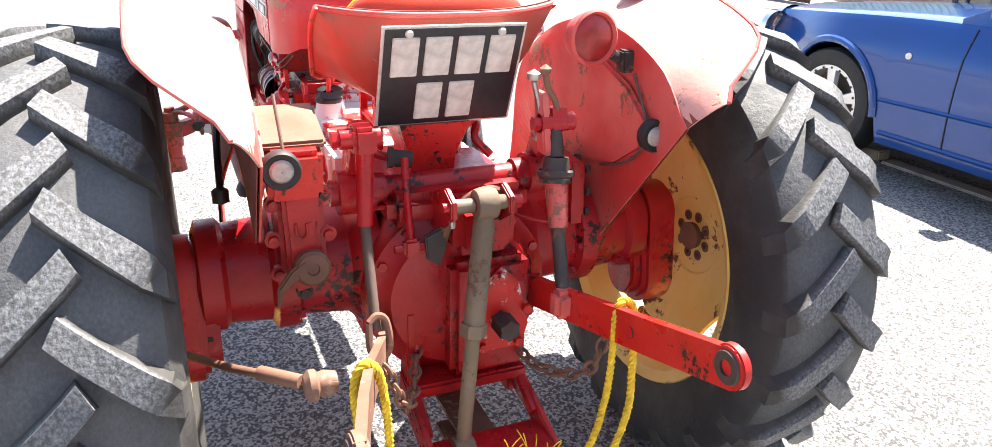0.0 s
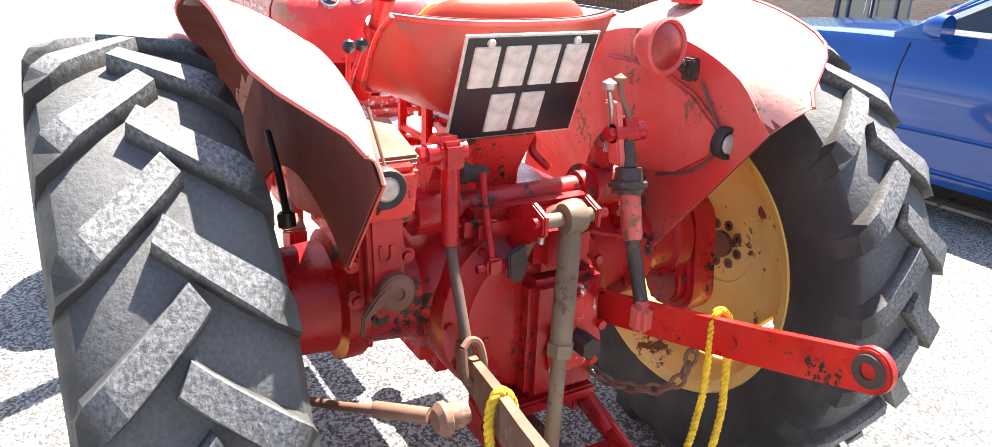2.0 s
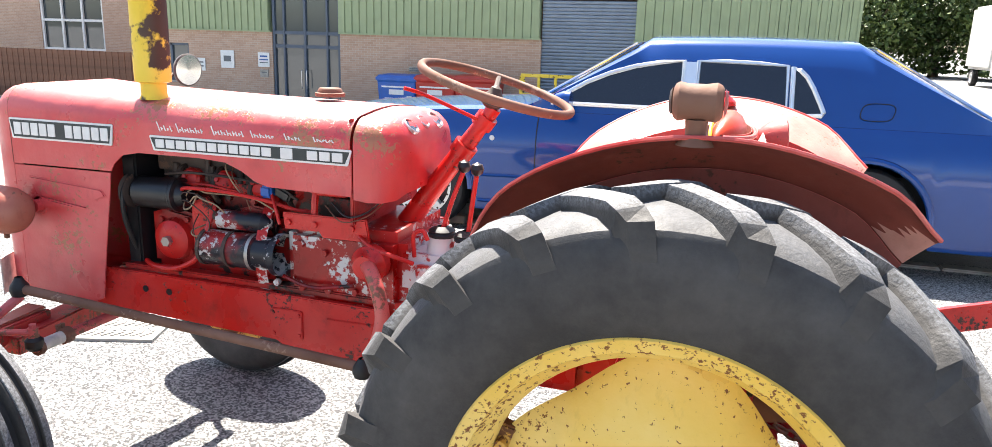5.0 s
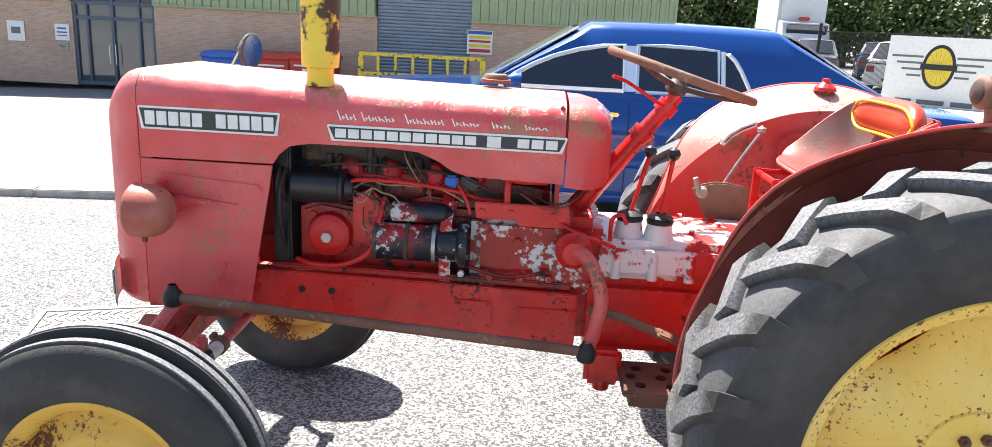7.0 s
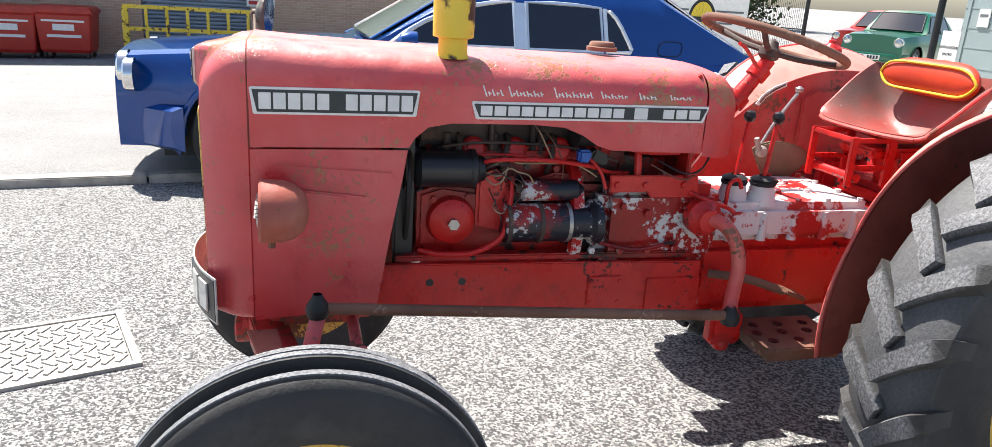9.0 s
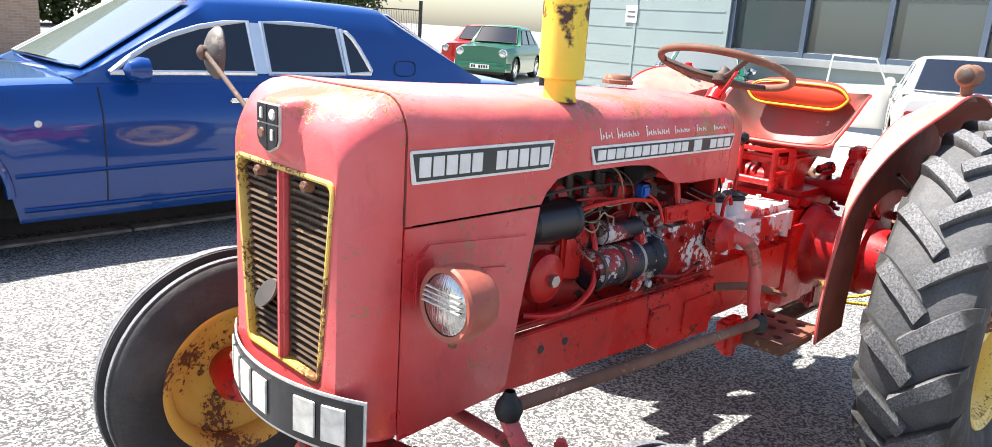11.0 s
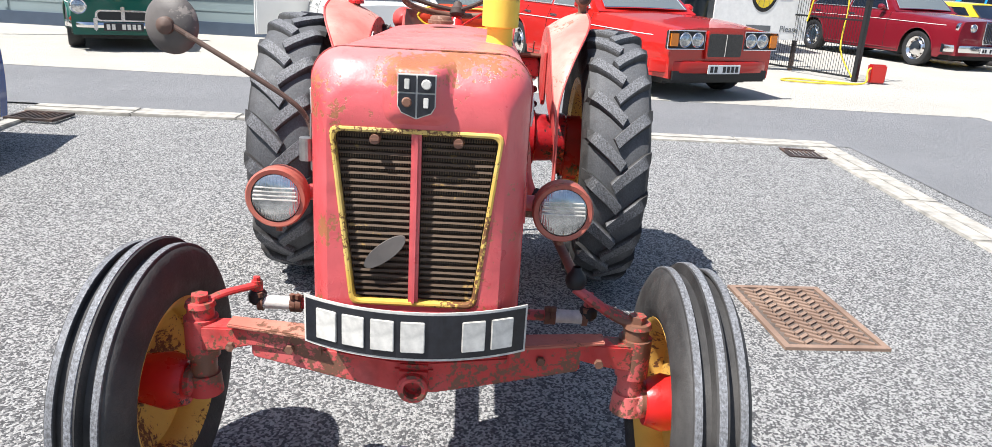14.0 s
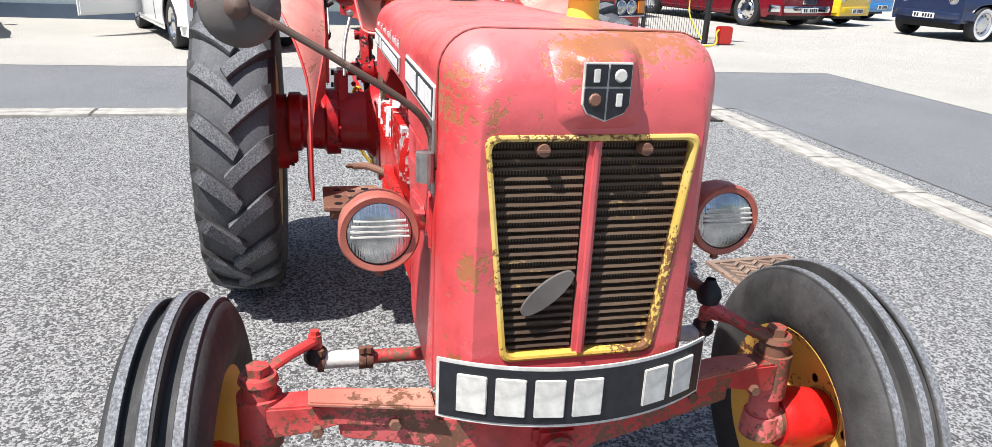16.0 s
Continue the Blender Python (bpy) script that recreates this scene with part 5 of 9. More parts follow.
def exhaust():
    e = group_part("exhaust", tractor, (0, 0, 0), 0, "upright yellow exhaust with burnt patches")
    x, y = -0.165, 1.492
    bm = BM()
    lathe(bm, (x, y, 1.225), (0, 0, 1), [(0.0, 0.039), (0.006, 0.037), (0.012, 0.035), (0.05, 0.034), (0.056, 0.034)], 28)
    part("collar", bm, PIPE_Y, e, "", True)
    bm = BM()
    lathe(bm, (x, y, 1.27), (0, 0, 1), [(0.0, 0.036), (0.004, 0.048), (0.03, 0.049), (0.55, 0.049), (0.57, 0.034), (0.80, 0.030), (0.80, 0.026), (0.6, 0.026)], 36)
    part("silencer", bm, PIPE_Y, e, "yellow painted silencer with rust patches", True)


exhaust()


def headlamps():
    for s in (-1, 1):
        bm = BM()
        d = Vector((0, 1, 0.02))
        lathe(bm, (s * 0.325, 1.885, 0.898), d, [(-0.055, 0.001), (-0.053, 0.022), (-0.045, 0.042), (-0.025, 0.060), (0.0, 0.068), (0.030, 0.069), (0.044, 0.070), (0.050, 0.066), (0.048, 0.056)], 36)
        hl = part("headlamp", bm, LAMPSHELL, tractor, "round headlamp with worn red shell", True)
        bm = BM()
        lathe(bm, (s * 0.325, 1.930, 0.899), d, [(0.0, 0.057), (0.006, 0.048), (0.011, 0.03), (0.013, 0.001)], 32)
        part("lens", bm, LENS, hl, "ribbed clear glass lens", True)
        for k in range(4):
            bm = BM()
            z = 0.925 - 0.009 * k
            hw = math.sqrt(max(0, 0.055 ** 2 - (z - 0.899) ** 2)) * 0.9
            box(bm, (s * 0.325, 1.938 + 0.001 * k, z), (2 * hw, 0.006, 0.0025))
            part("lens_rib", bm, CHARS, hl)
        bm = BM()
        tube(bm, [(s * 0.232, 1.87, 0.90), (s * 0.262, 1.87, 0.90)], 0.019, 14)
        cyl(bm, (s * 0.228, 1.87, 0.90), (s * 0.240, 1.87, 0.90), 0.034, 0.026, 20)
        part("stem", bm, HOOD, hl, "", True)
        bm = BM()
        nut(bm, (s * 0.325, 1.91, 0.83), (0, 0, -1), 0.008, 0.015)
        part("screw", bm, BROWN, hl)


headlamps()


def figure_bars(place, n, w, h, gap, parent, skip=()):
    """Plain bars that stand for plate figures; place(u) gives the pose at u metres along the row."""
    total = n * w + (n - 1) * gap
    for k in range(n):
        if k in skip:
            continue
        bm = BM()
        box(bm, (0, 0, 0), (w, 0.005, h), None, 0.0016)
        ob = part("figure_bar", bm, CHARS, parent)
        ob.matrix_local = place(-total / 2 + w / 2 + k * (w + gap))


def plates():
    # bowed front plate
    A, half = radians(64), 0.247
    Rb = half / math.sin(A / 2)
    yc = 2.110 - Rb

    def at(u, z, off=0.0):
        a = u / Rb
        return Vector((-0.006 + (Rb + off) * math.sin(a), yc + (Rb + off) * math.cos(a), z))

    L = Rb * A / 2

    def bowed(u0, u1, z0, z1, o0, o1):
        m = BM()
        ring = []
        for k in range(25):
            u = u0 + (u1 - u0) * k / 24
            ring.append([at(u, z0, o0), at(u, z1, o0), at(u, z1, o1), at(u, z0, o1)])
        loft(m, ring, True, (True, True))
        return m

    fp = part("front_plate", bowed(-L, L, 0.602, 0.716, -0.003, 0.0), CHARS, tractor, "bowed black number plate with pale border and figure bars")
    part("field", bowed(-L + 0.006, L - 0.006, 0.608, 0.710, 0.0, 0.0016), PLATE_BLACK, fp)
    figure_bars(lambda u: Matrix.Translation(at(u, 0.659, 0.003)) @ Matrix.Rotation(-u / Rb, 4, "Z"), 7, 0.052, 0.072, 0.0135, fp, (2,))
    # rear plate on the seat back
    top, bot = rear([(0, -0.128, 1.181), (0, -0.048, 0.974)])
    up = (top - bot).normalized()
    m = Matrix.Translation((top + bot) / 2) @ Matrix(((1, 0, 0, 0), (0, -up.z, up.y, 0), (0, up.y, up.z, 0), (0, 0, 0, 1)))
    bm = BM()
    box(bm, (0, 0, 0), (0.296, 0.004, 0.228), None, 0.001)
    rp = part("rear_plate", bm, CHARS, tractor, "square black number plate with pale border and figure bars")
    rp.matrix_local = m
    bm = BM()
    box(bm, (0, 0.0030, 0), (0.284, 0.003, 0.216))
    part("field", bm, PLATE_BLACK, rp)
    figure_bars(lambda u: pose(u, 0.0055, 0.049), 4, 0.054, 0.085, 0.0125, rp)
    figure_bars(lambda u: pose(u - 0.008, 0.0055, -0.053), 2, 0.054, 0.085, 0.0145, rp)
    for x in (-0.095, 0.095):
        bm = BM()
        cyl(bm, (x, 0.003, 0.099), (x, 0.010, 0.099), 0.009, 0.007, 12)
        part("bolt", bm, CHARS, rp)


plates()


# ---- front axle and steering ----
def front_axle():
    ax = group_part("front_axle", tractor, (0, 0, 0), 0, "red telescopic front axle with chipped paint")
    bm = BM()
    loft(bm, [[(x, 1.945 - 0.09 * abs(x) / 0.5 + sy * 0.045, z + sz * h) for sy, sz in ((-1, -1), (-1, 1), (1, 1), (1, -1))] for x, z, h in
              ((-0.40, 0.515, 0.026), (-0.2, 0.500, 0.036), (-0.05, 0.490, 0.042), (0.05, 0.490, 0.042), (0.2, 0.500, 0.036), (0.40, 0.515, 0.026))], True, (True, True))
    bmesh.ops.bevel(bm, geom=bm.edges[:], offset=0.005, segments=2, affect="EDGES")
    part("centre_beam", bm, AXLE, ax, "", True)
    for s in (-1, 1):
        bm = BM()
        loft(bm, [[(s * x, y + sy * 0.030, z + sz * h) for sy, sz in ((-1, -1), (-1, 1), (1, 1), (1, -1))] for x, y, z, h in ((0.22, 1.925, 0.540, 0.022), (0.40, 1.895, 0.545, 0.024), (0.47, 1.875, 0.525, 0.030), (0.535, 1.855, 0.510, 0.034))], True, (True, True))
        bmesh.ops.bevel(bm, geom=bm.edges[:], offset=0.004, segments=2, affect="EDGES")
        part("extension", bm, AXLE, ax, "", True)
        bm = BM()
        cyl(bm, (s * 0.545, 1.845, 0.39), (s * 0.545, 1.845, 0.585), 0.033, None, 24)
        cyl(bm, (s * 0.545, 1.845, 0.45), (s * 0.545, 1.845, 0.555), 0.042, None, 24)
        cyl(bm, (s * 0.545, 1.845, 0.585), (s * 0.545, 1.845, 0.597), 0.038, 0.034, 20)
        nut(bm, (s * 0.545, 1.845, 0.597), (0, 0, 1), 0.022, 0.018)
        part("kingpin", bm, AXLE, ax, "", True)
        bm = BM()
        lathe(bm, (s * 0.545, 1.845, 0.372), (s, 0, 0), [(0.0, 0.032), (0.03, 0.045), (0.05, 0.04), (0.12, 0.028)], 20)
        cyl(bm, (s * 0.545, 1.845, 0.345), (s * 0.545, 1.845, 0.40), 0.045, 0.04, 20)
        part("stub_axle", bm, AXLE, ax, "", True)
        bm = BM()
        tube(bm, [(s * 0.545, 1.84, 0.588), (s * 0.50, 1.80, 0.600), (s * 0.44, 1.72, 0.592)], 0.013, 10, 5, True, 0.7)
        cyl(bm, (s * 0.44, 1.72, 0.555), (s * 0.44, 1.72, 0.606), 0.016, 0.014, 14)
        nut(bm, (s * 0.44, 1.72, 0.606), (0, 0, 1), 0.010, 0.010)
        part("steering_arm", bm, AXLE, ax, "", True)
        bm = BM()
        lathe(bm, (s * 0.44, 1.72, 0.54), (0, 0, 1), [(0, 0.016), (0.01, 0.024), (0.03, 0.024), (0.04, 0.014)], 14)
        part("rubber_boot", bm, RUBBERP, ax, "", True)
        bm = BM()
        slab(bm, [(s * 0.23, 1.975), (s * 0.455, 1.925), (s * 0.455, 1.875), (s * 0.23, 1.905)], "z", 0.571, 0.010, 0.003)
        part("ledge_plate", bm, LEDGE, ax, "rust-stained pale ledge plate", True)
        for q in (0.30, 0.44):
            bm = BM()
            nut(bm, (s * q, 1.945, 0.53), (0, 1, 0), 0.011, 0.012)
            part("bolt", bm, BROWN, ax)
    bm = BM()
    tube(bm, [(-0.44, 1.72, 0.545), (-0.2, 1.72, 0.545), (0.44, 1.72, 0.545)], 0.015, 12, 3, False)
    tr = part("track_rod", bm, AXLE, ax, "", True)
    for s in (-1, 1):
        bm = BM()
        cyl(bm, (s * 0.43, 1.72, 0.545), (s * 0.345, 1.72, 0.545), 0.0185, None, 14)
        part("sleeve", bm, CHARS, tr, "pale bare steel sleeve", True)
        for x in (0.43, 0.345, 0.33):
            bm = BM()
            cyl(bm, (s * (x - 0.007), 1.72, 0.545), (s * (x + 0.007), 1.72, 0.545), 0.024, None, 14)
            nut(bm, (s * x, 1.735, 0.565), (0, 0, 1), 0.008, 0.012)
            part("clamp", bm, BROWN, tr, "", True)
    # pivot eye under the plate
    bm = BM()
    lathe(bm, (0, 1.93, 0.475), (0, 1, 0), [(0.0, 0.036), (0.085, 0.036), (0.090, 0.030), (0.090, 0.022), (0.06, 0.020), (0.06, 0.001)], 28)
    box(bm, (0, 1.95, 0.50), (0.09, 0.10, 0.05), None, 0.012)
    part("pivot_eye", bm, AXLE, ax, "", True)
    bm = BM()
    for s in (-1, 1):
        box(bm, (s * 0.12, 1.80, 0.585), (0.03, 0.26, 0.07), None, 0.006)
    box(bm, (0, 1.80, 0.555), (0.26, 0.20, 0.04), None, 0.008)
    part("front_bolster", bm, AXLE, ax, "", True)
    # drag link on the left, with its ball joints
    bm = BM()
    tube(bm, [(-0.385, 1.80, 0.690), (-0.368, 1.30, 0.648), (-0.352, 0.77, 0.605)], 0.0135, 12)
    part("drag_link", bm, BROWN, ax, "bare brown steering drag link", True)
    for p, q in (((-0.385, 1.815, 0.665), 0.06), ((-0.352, 0.757, 0.575), 0.055)):
        bm = BM()
        lathe(bm, p, (0, 0, 1), [(0, 0.010), (0.006, 0.022), (0.022, 0.027), (0.036, 0.024), (0.05, 0.014), (q, 0.010)], 18)
        part("ball_joint", bm, RUBBERP, ax, "black greasy ball joint", True)
    bm = BM()
    tube(bm, [(-0.385, 1.815, 0.668), (-0.44, 1.83, 0.635), (-0.50, 1.842, 0.602), (-0.545, 1.845, 0.592)], 0.018, 10, 5, True, 0.7)
    part("steering_arm", bm, AXLE, ax, "", True)
    bm = BM()
    tube(bm, [(-0.24, 0.80, 0.835), (-0.27, 0.775, 0.835), (-0.295, 0.745, 0.80), (-0.305, 0.725, 0.73), (-0.315, 0.735, 0.66), (-0.34, 0.755, 0.60)], 0.019, 12)
    part("drop_arm", bm, FENDER, ax, "curved red steering drop arm", True)
    bm = BM()
    lathe(bm, (-0.20, 0.80, 0.835), (-1, 0, 0), [(0.0, 0.05), (0.03, 0.05), (0.045, 0.036), (0.06, 0.03), (0.064, 0.001)], 22)
    part("steering_box", bm, RED, ax, "", True)


front_axle()


# ---- chassis, engine and gearbox ----
bm = BM()
box(bm, (0, 0.855, 1.07), (0.42, 0.012, 0.28), None, 0.003)
part("firewall", bm, GREASE, tractor, "grimy red bulkhead behind the engine")


def engine():
    for s in (-1, 1):
        bm = BM()
        o = [(1.80, 0.610), (1.66, 0.600), (1.10, 0.575), (1.05, 0.545), (0.78, 0.535), (0.78, 0.705), (1.20, 0.715), (1.66, 0.722), (1.80, 0.70)]
        slab(bm, o, "x", s * 0.200, 0.022, 0.003)
        fr = part("side_frame", bm, RED, tractor, "red chassis side member with bolt holes")
        for y, z in ((1.535, 0.672), (1.452, 0.672)):
            bm = BM()
            cyl(bm, (s * 0.2105, y, z), (s * 0.2125, y, z), 0.010, None, 14)
            part("hole", bm, BLACK, fr)
        bm = BM()
        slab(bm, rounded(0.10, 0.085, 0.008, 4, 1.06, 0.630), "x", s * 0.214, 0.008, 0.002)
        part("cover_plate", bm, RED, fr)
        bm = BM()
        slab(bm, rounded(0.16, 0.095, 0.006, 4, 0.86, 0.615), "x", s * 0.213, 0.006, 0.002)
        part("cover_plate", bm, RED, fr)
        for y in (1.02, 1.10):
            for z in (0.60, 0.66):
                bm = BM()
                nut(bm, (s * 0.217, y, z), (s, 0, 0), 0.006, 0.005)
                part("bolt", bm, RED, fr)
    bm = BM()
    box(bm, (0, 1.25, 0.79), (0.26, 0.62, 0.22), None, 0.02)
    box(bm, (0, 1.25, 0.945), (0.20, 0.60, 0.11), None, 0.015)
    part("engine_block", bm, GREASE, tractor, "red engine block with flaking grimy paint", True)
    bm = BM()
    box(bm, (0, 1.27, 1.035), (0.20, 0.60, 0.085), None, 0.02)
    part("rocker_cover", bm, IRON, tractor, "oily dark rocker cover", True)
    for k in range(4):
        bm = BM()
        y = 1.08 + 0.125 * k
        tube(bm, [(-0.09, y, 1.03), (-0.125, y, 1.02), (-0.135, y + 0.01, 0.97), (-0.11, y + 0.01, 0.93)], 0.008, 8)
        cyl(bm, (-0.105, y + 0.03, 0.985), (-0.105, y + 0.03, 1.035), 0.013, 0.010, 10)
        part("injector_pipe", bm, IRON, tractor, "", True)
    bm = BM()
    box(bm, (0, 1.60, 0.86), (0.34, 0.05, 0.46), None, 0.006)
    part("radiator", bm, BLACK, tractor, "black radiator behind the nose")
    bm = BM()
    box(bm, (0, 0.90, 0.80), (0.37, 0.36, 0.22), None, 0.03)
    lathe(bm, (0, 1.13, 0.80), (0, 1, 0), [(0, 0.20), (0.02, 0.205), (0.03, 0.205), (0.035, 0.19)], 36)
    part("bell_housing", bm, ENGINE, tractor, "red bell housing with paint worn to grey primer", True)
    # dynamo, starter, coil, filter
    bm = BM()
    lathe(bm, (-0.165, 1.575, 0.955), (0, -1, 0), [(0, 0.001), (0, 0.034), (0.012, 0.046), (0.135, 0.046), (0.140, 0.050), (0.150, 0.050), (0.155, 0.038), (0.175, 0.030), (0.178, 0.001)], 28)
    dy = part("dynamo", bm, BLACK, tractor, "black cylindrical dynamo", True)
    bm = BM()
    lathe(bm, (-0.165, 1.582, 0.955), (0, 1, 0), [(0, 0.03), (0.004, 0.05), (0.012, 0.038), (0.020, 0.05), (0.024, 0.02)], 24)
    part("pulley", bm, IRON, dy, "", True)
    bm = BM()
    tube(bm, [(-0.165, 1.594, 1.0), (-0.205, 1.594, 0.955), (-0.20, 1.594, 0.86), (-0.14, 1.594, 0.74), (-0.05, 1.594, 0.70)], 0.007, 8)
    part("fan_belt", bm, RUBBERP, tractor, "black fan belt")
    bm = BM()
    lathe(bm, (-0.11, 1.474, 0.815), (-1, 0, 0), [(0, 0.03), (0.0, 0.062), (0.03, 0.064), (0.05, 0.058), (0.058, 0.046), (0.062, 0.02), (0.062, 0.001)], 32)
    pc = part("pump_cover", bm, RED, tractor, "round red timing cover", True)
    bm = BM()
    nut(bm, (-0.172, 1.474, 0.815), (-1, 0, 0), 0.015, 0.016)
    part("bolt", bm, STEEL, pc)
    bm = BM()
    lathe(bm, (-0.175, 1.345, 0.815), (0, -1, 0), [(0, 0.001), (0, 0.040), (0.008, 0.050), (0.15, 0.050), (0.155, 0.053), (0.175, 0.053), (0.18, 0.046), (0.23, 0.046), (0.24, 0.060), (0.26, 0.060)], 30)
    part("starter_motor", bm, FLAKED, tractor, "black starter motor with flaked paint", True)
    bm = BM()
    lathe(bm, (-0.165, 1.30, 0.898), (0, -1, 0), [(0, 0.001), (0, 0.018), (0.006, 0.027), (0.15, 0.027), (0.158, 0.020), (0.17, 0.012), (0.172, 0.001)], 24)
    part("solenoid", bm, FLAKED, tractor, "black cylinder with grey worn patches", True)
    bm = BM()
    slab(bm, [(1.07, 0.945), (0.82, 0.945), (0.81, 0.885), (0.95, 0.885), (0.96, 0.90), (1.065, 0.90)], "x", -0.195, 0.012, 0.003)
    for y in (1.05, 0.97, 0.86):
        nut(bm, (-0.201, y, 0.92), (-1, 0, 0), 0.009, 0.008)
    part("mounting_bracket", bm, RED, tractor, "red bolted bracket")
    for pts, r, mat in (
        ([(-0.16, 1.42, 0.96), (-0.20, 1.38, 0.985), (-0.20, 1.25, 0.985), (-0.18, 1.12, 0.965), (-0.16, 1.06, 0.945), (-0.15, 1.0, 0.94)], 0.0055, RED),
        ([(-0.17, 1.56, 0.745), (-0.20, 1.50, 0.742), (-0.205, 1.42, 0.748), (-0.20, 1.35, 0.79), (-0.18, 1.33, 0.87), (-0.15, 1.32, 0.93)], 0.0075, RED),
        ([(-0.19, 1.41, 0.955), (-0.21, 1.375, 0.975), (-0.20, 1.33, 0.965), (-0.19, 1.30, 0.925), (-0.18, 1.30, 0.90)], 0.0016, IRON),
        ([(-0.19, 1.41, 0.945), (-0.215, 1.36, 0.95), (-0.20, 1.31, 0.90), (-0.18, 1.33, 0.85)], 0.0018, IRON),
        ([(-0.15, 1.25, 1.06), (-0.19, 1.23, 1.03), (-0.185, 1.20, 0.98), (-0.17, 1.19, 0.93)], 0.0015, BROWN),
        ([(-0.18, 0.93, 0.98), (-0.215, 0.87, 0.955), (-0.21, 0.82, 0.965), (-0.18, 0.78, 1.0)], 0.0025, BLACK),
        ([(-0.18, 0.95, 0.97), (-0.22, 0.88, 0.94), (-0.20, 0.82, 0.955), (-0.18, 0.78, 0.99)], 0.0018, BROWN),
        ([(-0.13, 1.06, 1.03), (-0.18, 0.98, 1.01), (-0.19, 0.88, 1.01)], 0.012, RED),
        ([(-0.15, 0.985, 1.04), (-0.17, 0.985, 0.99), (-0.18, 0.985, 0.93)], 0.010, RED),
    ):
        bm = BM()
        tube(bm, pts, r, 8)
        part("engine_pipe", bm, mat, tractor, "", True)
    bm = BM()
    tube(bm, [(-0.15, 1.16, 1.04), (-0.12, 1.05, 1.035), (-0.05, 0.95, 1.03)], 0.028, 14)
    part("air_hose", bm, RUBBERP, tractor, "black air hose", True)
    # gearbox and centre housing
    bm = BM()
    box(bm, (0, 0.50, 0.64), (0.35, 0.56, 0.22), None, 0.03)
    box(bm, (0, 0.10, 0.63), (0.36, 0.34, 0.36), None, 0.04)
    part("transmission_case", bm, RED, tractor, "red transmission housing", True)
    bm = BM()
    box(bm, (0, 0.48, 0.80), (0.35, 0.54, 0.11), None, 0.022)
    gt = part("gearbox_top", bm, GEARBOX, tractor, "gearbox cover with red paint flaked to silver", True)
    for s in (-1, 1):
        for k in range(5):
            bm = BM()
            cyl(bm, (s * 0.172, 0.28 + 0.1 * k, 0.75), (s * 0.172, 0.28 + 0.1 * k, 0.82), 0.014, 0.012, 12)
            nut(bm, (s * 0.172, 0.28 + 0.1 * k, 0.82), (0, 0, 1), 0.010, 0.010)
            part("boss", bm, GEARBOX, gt, "", True)
    for x, y, kx, ky, kz in ((-0.10, 0.645, -0.06, 0.60, 1.085), (-0.12, 0.565, -0.115, 0.545, 1.09)):
        bm = BM()
        lathe(bm, (x, y, 0.845), (0, 0, 1), [(0.0, 0.045), (0.01, 0.042), (0.05, 0.034), (0.055, 0.034)], 22)
        tw = part("lever_tower", bm, GEARBOX, tractor, "", True)
        bm = BM()
        lathe(bm, (x, y, 0.898), (0, 0, 1), [(0.0, 0.036), (0.008, 0.038), (0.013, 0.034), (0.017, 0.037), (0.022, 0.030), (0.028, 0.014)], 22)
        part("gaiter", bm, RUBBERP, tw, "black rubber gaiter", True)
        bm = BM()
        tube(bm, [(x, y, 0.91), ((x + kx) / 2, (y + ky) / 2, 1.0), (kx, ky, kz - 0.01)], 0.0065, 10)
        part("gear_lever", bm, RED, tw, "thin red gear lever", True)
        bm = BM()
        lathe(bm, (kx, ky, kz - 0.018), (0, 0, 1), [(0, 0.006), (0.006, 0.014), (0.018, 0.018), (0.030, 0.014), (0.036, 0.001)], 18)
        part("knob", bm, BLACK, tw, "black ball knob", True)
    bm = BM()
    tube(bm, [(-0.10, 0.60, 0.86), (-0.13, 0.55, 0.90), (-0.15, 0.54, 0.915), (-0.14, 0.57, 0.92)], 0.004, 8)
    part("lifting_eye", bm, IRON, tractor)
    # foot plates
    for s in (-1, 1):
        bm = BM()
        slab(bm, [(s * 0.20, 0.40), (s * 0.40, 0.40), (s * 0.40, 0.66), (s * 0.20, 0.66)], "z", 0.515, 0.012, 0.003)
        slab(bm, [(s * 0.22, 0.42), (s * 0.38, 0.42), (s * 0.38, 0.64), (s * 0.22, 0.64)], "z", 0.49, 0.03)
        fp = part("foot_plate", bm, BROWN, tractor, "perforated steel foot plate, muddy brown")
        for i in range(3):
            for j in range(3):
                bm = BM()
                cyl(bm, (s * (0.25 + 0.05 * i), 0.45 + 0.08 * j + 0.02 * (i % 2), 0.5205), (s * (0.25 + 0.05 * i), 0.45 + 0.08 * j + 0.02 * (i % 2), 0.523), 0.014, None, 14)
                part("hole", bm, BLACK, fp)
        bm = BM()
        tube(bm, [(s * 0.19, 0.74, 0.66), (s * 0.25, 0.66, 0.665), (s * 0.29, 0.56, 0.64)], 0.012, 10)
        box(bm, (s * 0.29, 0.54, 0.635), (0.06, 0.07, 0.012), Matrix.Rotation(radians(20), 4, "X"), 0.004)
        part("pedal", bm, BROWN, tractor, "worn steel foot pedal", True)
        bm = BM()
        box(bm, (s * 0.24, 0.70, 0.52), (0.05, 0.10, 0.10), None, 0.012)
        lathe(bm, (s * 0.24, 0.70, 0.45), (0, 0, 1), [(0, 0.001), (0.004, 0.022), (0.03, 0.026), (0.05, 0.02)], 16)
        part("plate_bracket", bm, RED, tractor, "", True)


engine()


